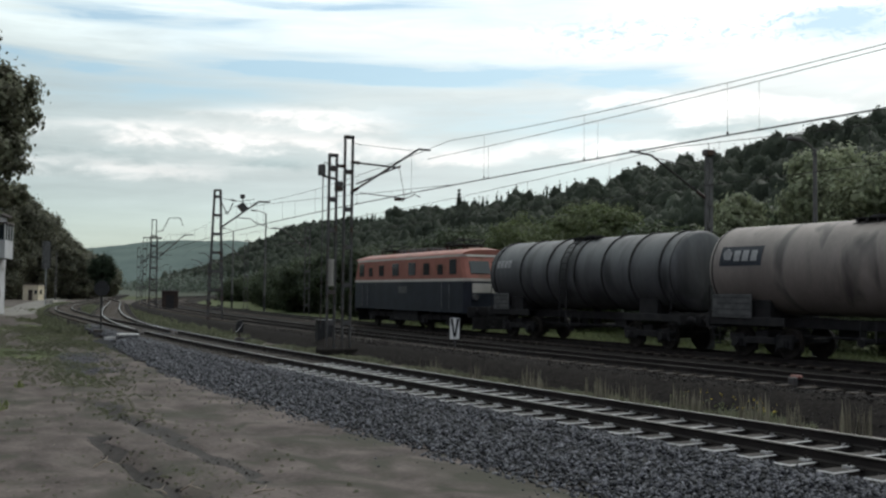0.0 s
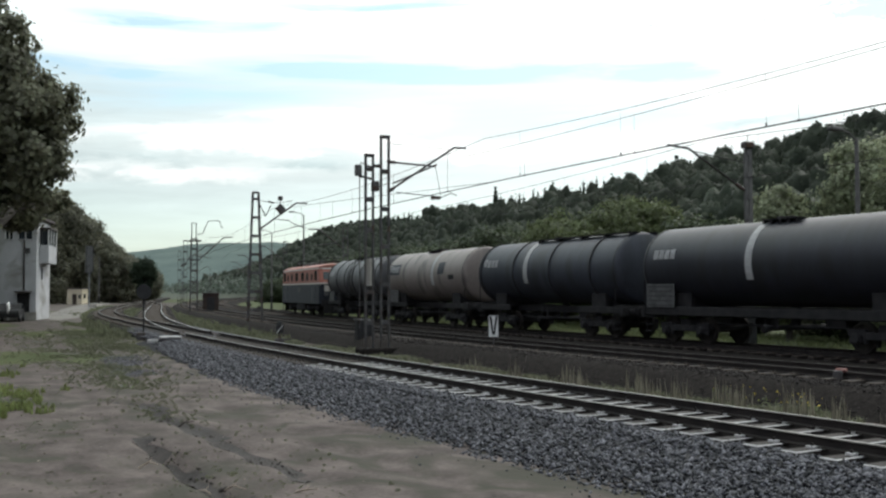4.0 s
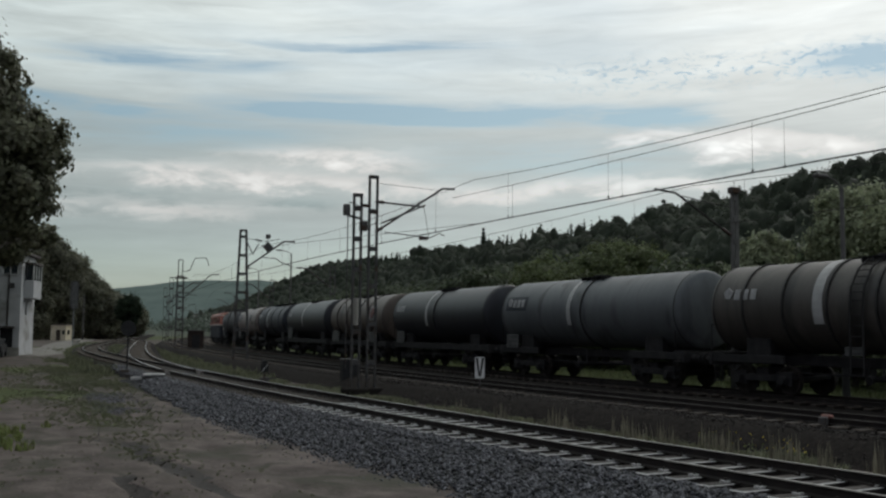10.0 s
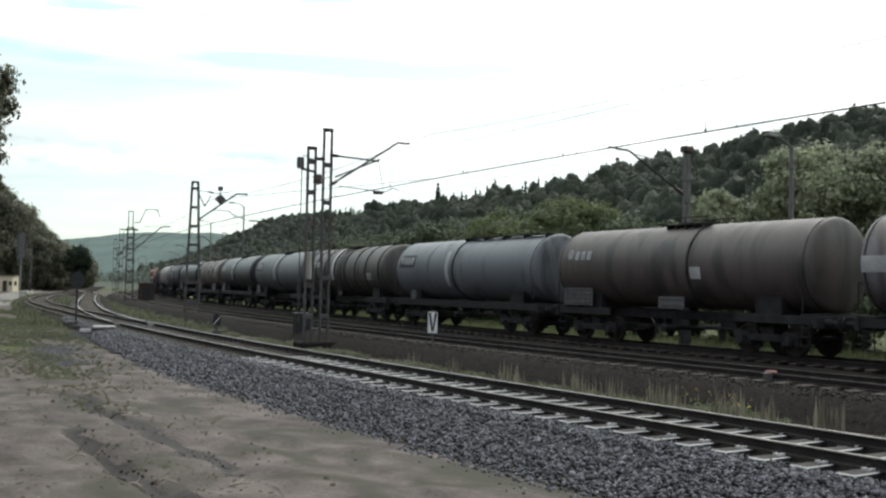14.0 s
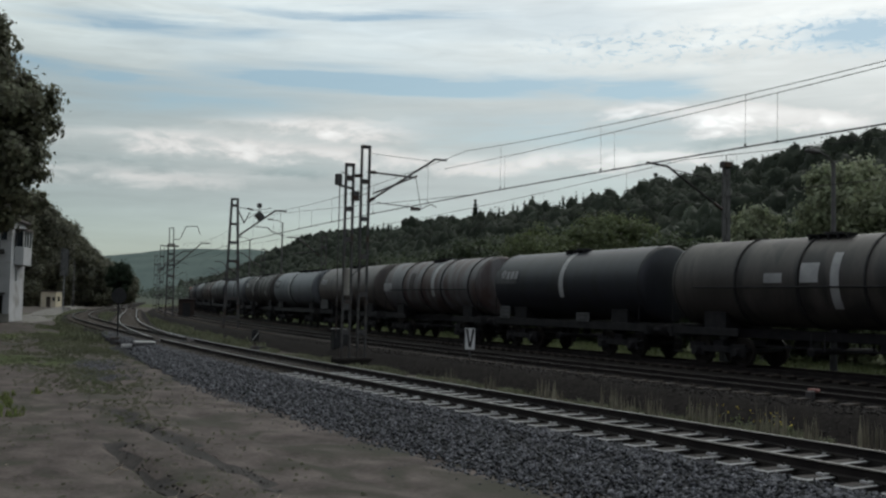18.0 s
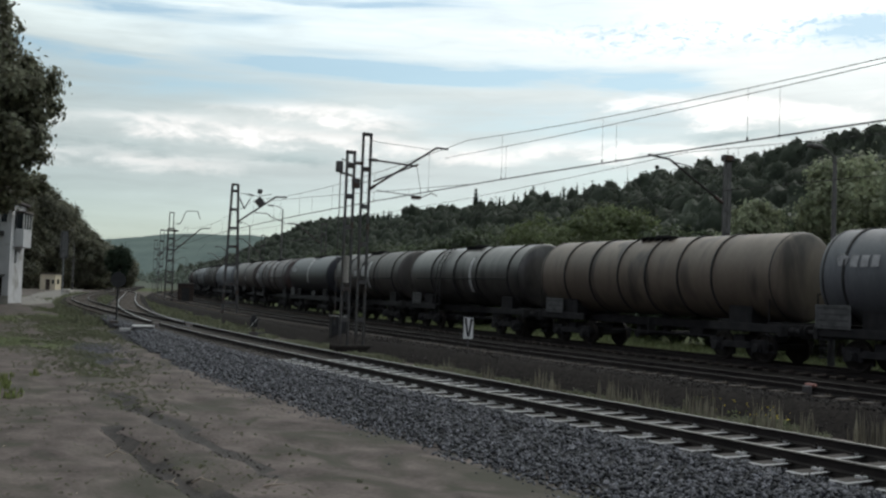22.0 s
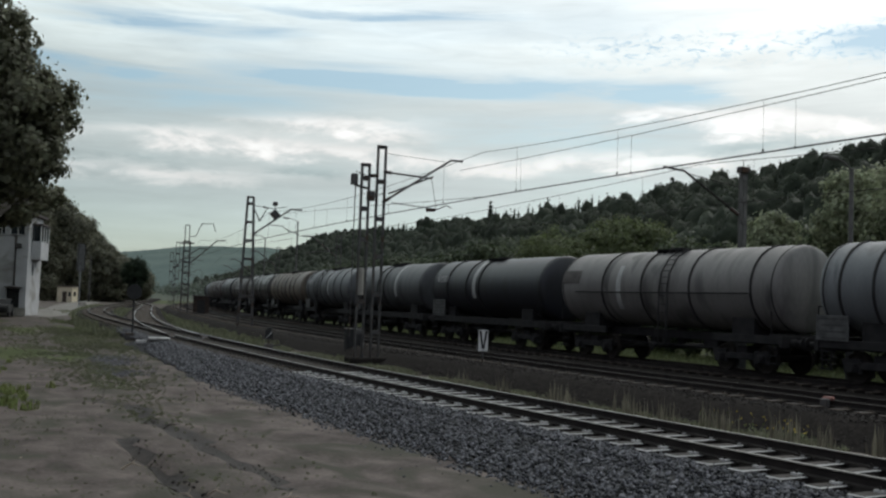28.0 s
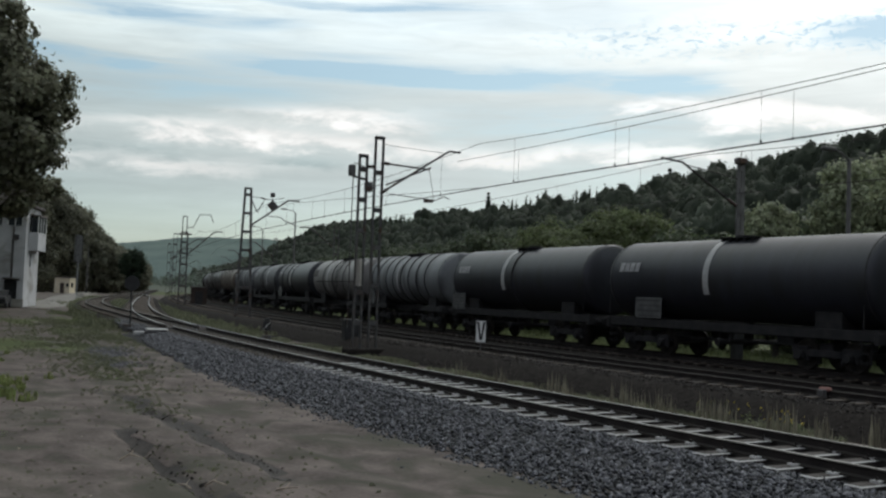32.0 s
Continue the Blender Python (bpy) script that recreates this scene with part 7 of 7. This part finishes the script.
def make_weeds():
    rng = np.random.default_rng(31)
    spots, lush = [], []
    # low grass in clusters along the trodden bank, by the switch and in the yard's green patch
    for cx, cy, rx, ry, n, k in ((6.3, 25.2, 0.7, 2.6, 160, 0.7), (5.5, 20.0, 0.4, 2.5, 70, 0.6), (5.8, 15.5, 0.3, 2.5, 16, 0.5), (4.2, 12.3, 0.3, 0.7, 6, 0.5), (5.5, 11.6, 0.25, 0.8, 6, 0.5), (2.6, 12.6, 0.9, 1.6, 34, 0.35),
                                (3.5, 19.0, 0.8, 3.0, 30, 0.4), (7.3, 29.8, 0.8, 2.8, 220, 0.8), (8.7, 41.5, 1.3, 4.5, 500, 0.8), (10.7, 45.5, 0.9, 5.0, 500, 0.9), (12.3, 56.0, 0.9, 5.0, 500, 1.0), (9.6, 56.0, 1.6, 6, 300, 0.9), (1.4, 9.5, 0.9, 1.4, 30, 0.35), (6.9, 36, 1.4, 4.5, 240, 0.7),
                                (15.5, 66.0, 0.5, 9.0, 500, 1.3), (22.0, 78.0, 1.4, 14.0, 900, 1.6), (24.0, 96.0, 1.6, 12.0, 700, 2.0)):
        for _ in range(int(n * 2.6)):
            x, y = cx + rng.normal() * rx * 0.8, cy + rng.normal() * ry * 0.8
            if noise.noise((x * 0.9, y * 0.5, 11.0)) > -0.25:
                spots.append((x, y, ground_z(x, y) - 0.01, k * rng.uniform(0.4, 1.1)))
    # thin moss and grass that creeps over the trodden earth
    for _ in range(9000):
        x, y = rng.uniform(-2, 8.2), 6 + 30 * rng.random() ** 1.3
        if x - base_x(y) < 7.3 and noise.noise((x * 0.55, y * 0.3, 17.0)) + 0.35 * noise.noise((x * 2.0, y * 1.3, 6.0)) > 0.16:
            spots.append((x, y, ground_z(x, y) - 0.008, rng.uniform(0.12, 0.34)))
    for _ in range(2600):
        y = 20 + 25 * rng.random()
        x = 2.75 + 0.75 * rng.normal() * (1 - abs(y - 31) / 24)
        if noise.noise((x * 1.1, y * 0.35, 2.0)) > -0.12:
            lush.append((x, y, ground_z(x, y) - 0.01, rng.uniform(0.6, 1.4)))
    blades("yard_grass", spots, M["grass"], rng, "low dull green grass in patches on the yard", "grass", 0.1, 18, 0.009)
    blades("green_patch", lush, M["lush"], rng, "lush green weeds on the yard's bare earth", "weeds", 0.14, 16, 0.014)
    # strip between siding and middle track
    spots, dry = [], []
    for _ in range(17000):
        y = 6 + 70 * rng.random() ** 1.2
        o = rng.uniform(13.6, 17.5)
        if noise.noise((o * 0.7, y * 0.3, 6.0)) < -0.2 + 0.4 * (o > 16.9):
            continue
        x, yy, _t = line(y, o)
        (dry if rng.random() < 0.26 else spots).append((x, yy, ground_z(x, yy) - 0.02, rng.uniform(0.7, 1.6)))
    blades("verge_grass", spots, M["grass"], rng, "rough green grass between the tracks", "grass", 0.13, 12, 0.012, 0.8)
    blades("verge_straw", dry, M["straw"], rng, "dry yellow grass between the tracks", "grass", 0.12, 9, 0.009, 0.7)
    # rough grass round the diverging tracks
    spots = []
    lx, rx = np.array(left_points), np.array(right_points)
    for _ in range(5200):
        y = 50 + 110 * rng.random()
        x = line(y, 0)[0] + rng.uniform(7.5, 18.2)
        if min(abs(x - np.interp(y, lx[:, 1], lx[:, 0])), abs(x - np.interp(y, rx[:, 1], rx[:, 0]))) > 1.5:
            spots.append((x, y, ground_z(x, y) - 0.02, rng.uniform(1.0, 2.4)))
    blades("junction_grass", spots, M["grass"], rng, "rough dull grass round the diverging tracks", "grass", 0.18, 9, 0.016)
    # tall pale stalks that stand by themselves
    spots = []
    for px, py in ((16.3, 17.2), (16.4, 16.3), (16.7, 14.9), (16.2, 19.4), (16.9, 21.0), (16.6, 13.2), (16.5, 25.0), (17.0, 15.6), (16.4, 12.2), (16.9, 18.3), (16.3, 22.4), (16.8, 11.2)):
        for _ in range(7):
            spots.append((px + rng.normal() * 0.12, py + rng.normal() * 0.15, -0.78, rng.uniform(1.6, 2.6)))
    blades("tall_stalks", spots, M["straw"], rng, "tall pale seed stalks between the tracks", "weeds", 0.27, 6, 0.007, 0.15)
    # meadow past the train
    spots = []
    for _ in range(14000):
        y = 6 + 80 * rng.random()
        o = 30.2 + 9 * rng.random()
        x, yy, _t = line(y, o)
        spots.append((x, yy, ground_z(x, yy) - 0.02, rng.uniform(0.8, 1.8)))
    blades("meadow_grass", spots, M["bright_grass"], rng, "lush green meadow grass past the train", "grass", 0.3, 8, 0.02)
    # yellow flowers and broad weeds on the shoulder
    pts, sizes, leaves, lsz = [], [], [], []
    for _ in range(60):
        y = 14.2 + 3.2 * rng.random()
        x, yy, _t = line(y, 17.0 + 0.8 * rng.random())
        h = rng.uniform(0.1, 0.4)
        pts.append((x, yy, -0.72 + h))
        sizes.append(rng.uniform(0.03, 0.06))
        for _k in range(3):
            leaves.append((x + rng.normal() * 0.06, yy + rng.normal() * 0.06, -0.72 + h * rng.random()))
            lsz.append(0.08)
    tagged(new("yellow_flowers", leaf_cloud("yellow_flowers", pts, sizes, M["flower"], rng, aspect=0.9)), "small yellow wild flowers by the middle track", "flowers", kind="stuff")
    tagged(new("flower_leaves", leaf_cloud("flower_leaves", leaves, lsz, M["bright_leaf"], rng)), "leaves of the wild flowers", "weeds", kind="stuff")
    # broad-leaved weeds on the yard
    leaves, lsz = [], []
    for cx, cy, n, r in ((2.9, 31, 1500, 0.8), (2.6, 26, 900, 0.6), (2.9, 22, 300, 0.4), (6.3, 25, 25, 0.5), (13.0, 59.5, 300, 0.7), (14.6, 73, 300, 0.7)):
        for _ in range(n):
            x, y = cx + rng.normal() * r * 0.5, cy + rng.normal() * r * 1.6
            leaves.append((x, y, ground_z(x, y) + abs(rng.normal()) * 0.09))
            lsz.append(rng.uniform(0.05, 0.1))
    tagged(new("broad_weeds", leaf_cloud("broad_weeds", leaves, lsz, M["bright_leaf"], rng)), "broad-leaved weeds on the yard", "weeds", kind="stuff")


M["lush"] = leaf_material("lush_weeds", (0.12, 0.145, 0.05), (0.235, 0.27, 0.1))
M["bright_grass"] = leaf_material("meadow_blade", (0.088, 0.105, 0.046), (0.165, 0.185, 0.085))
M["flower"] = material("flower", (0.5, 0.38, 0.04), (0.7, 0.55, 0.08), scale=20, bump=0, rough=0.7)
make_weeds()


# ---- motion ----
LINE_Y = np.linspace(-420, 460, 3521)
LINE_XY = np.array([line(y, TRAIN)[:2] for y in LINE_Y])
LINE_S = np.r_[0, np.cumsum(np.hypot(*np.diff(LINE_XY, axis=0).T))]
LINE_S -= np.interp(0.0, LINE_Y, LINE_S)


def on_line(s):
    return np.array([np.interp(s, LINE_S, LINE_XY[:, 0]), np.interp(s, LINE_S, LINE_XY[:, 1])])


def run(t):
    """Metres that the train has gone along the line at t seconds."""
    u = (t - 16) / 16
    return 8.6846 * t + 16 * (0.2973 * u ** 2 - 0.2287 * u ** 3 + 0.0169 * u ** 4 + 0.1055 * u ** 5)


def on_track(s, half):
    a, b = on_line(s - half), on_line(s + half)
    c = (a + b) / 2
    return pose(c[0], c[1], 0, 0, 0, math.degrees(math.atan2(b[1] - a[1], b[0] - a[0])))


def motions():
    for ob, s0, half in TRAIN_THINGS:
        walk(ob, [(t, on_track(s0 + run(t), half)) for t in range(33)])
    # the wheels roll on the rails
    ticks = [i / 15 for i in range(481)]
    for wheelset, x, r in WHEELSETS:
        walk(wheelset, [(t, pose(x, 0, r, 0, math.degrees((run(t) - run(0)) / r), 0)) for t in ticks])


motions()
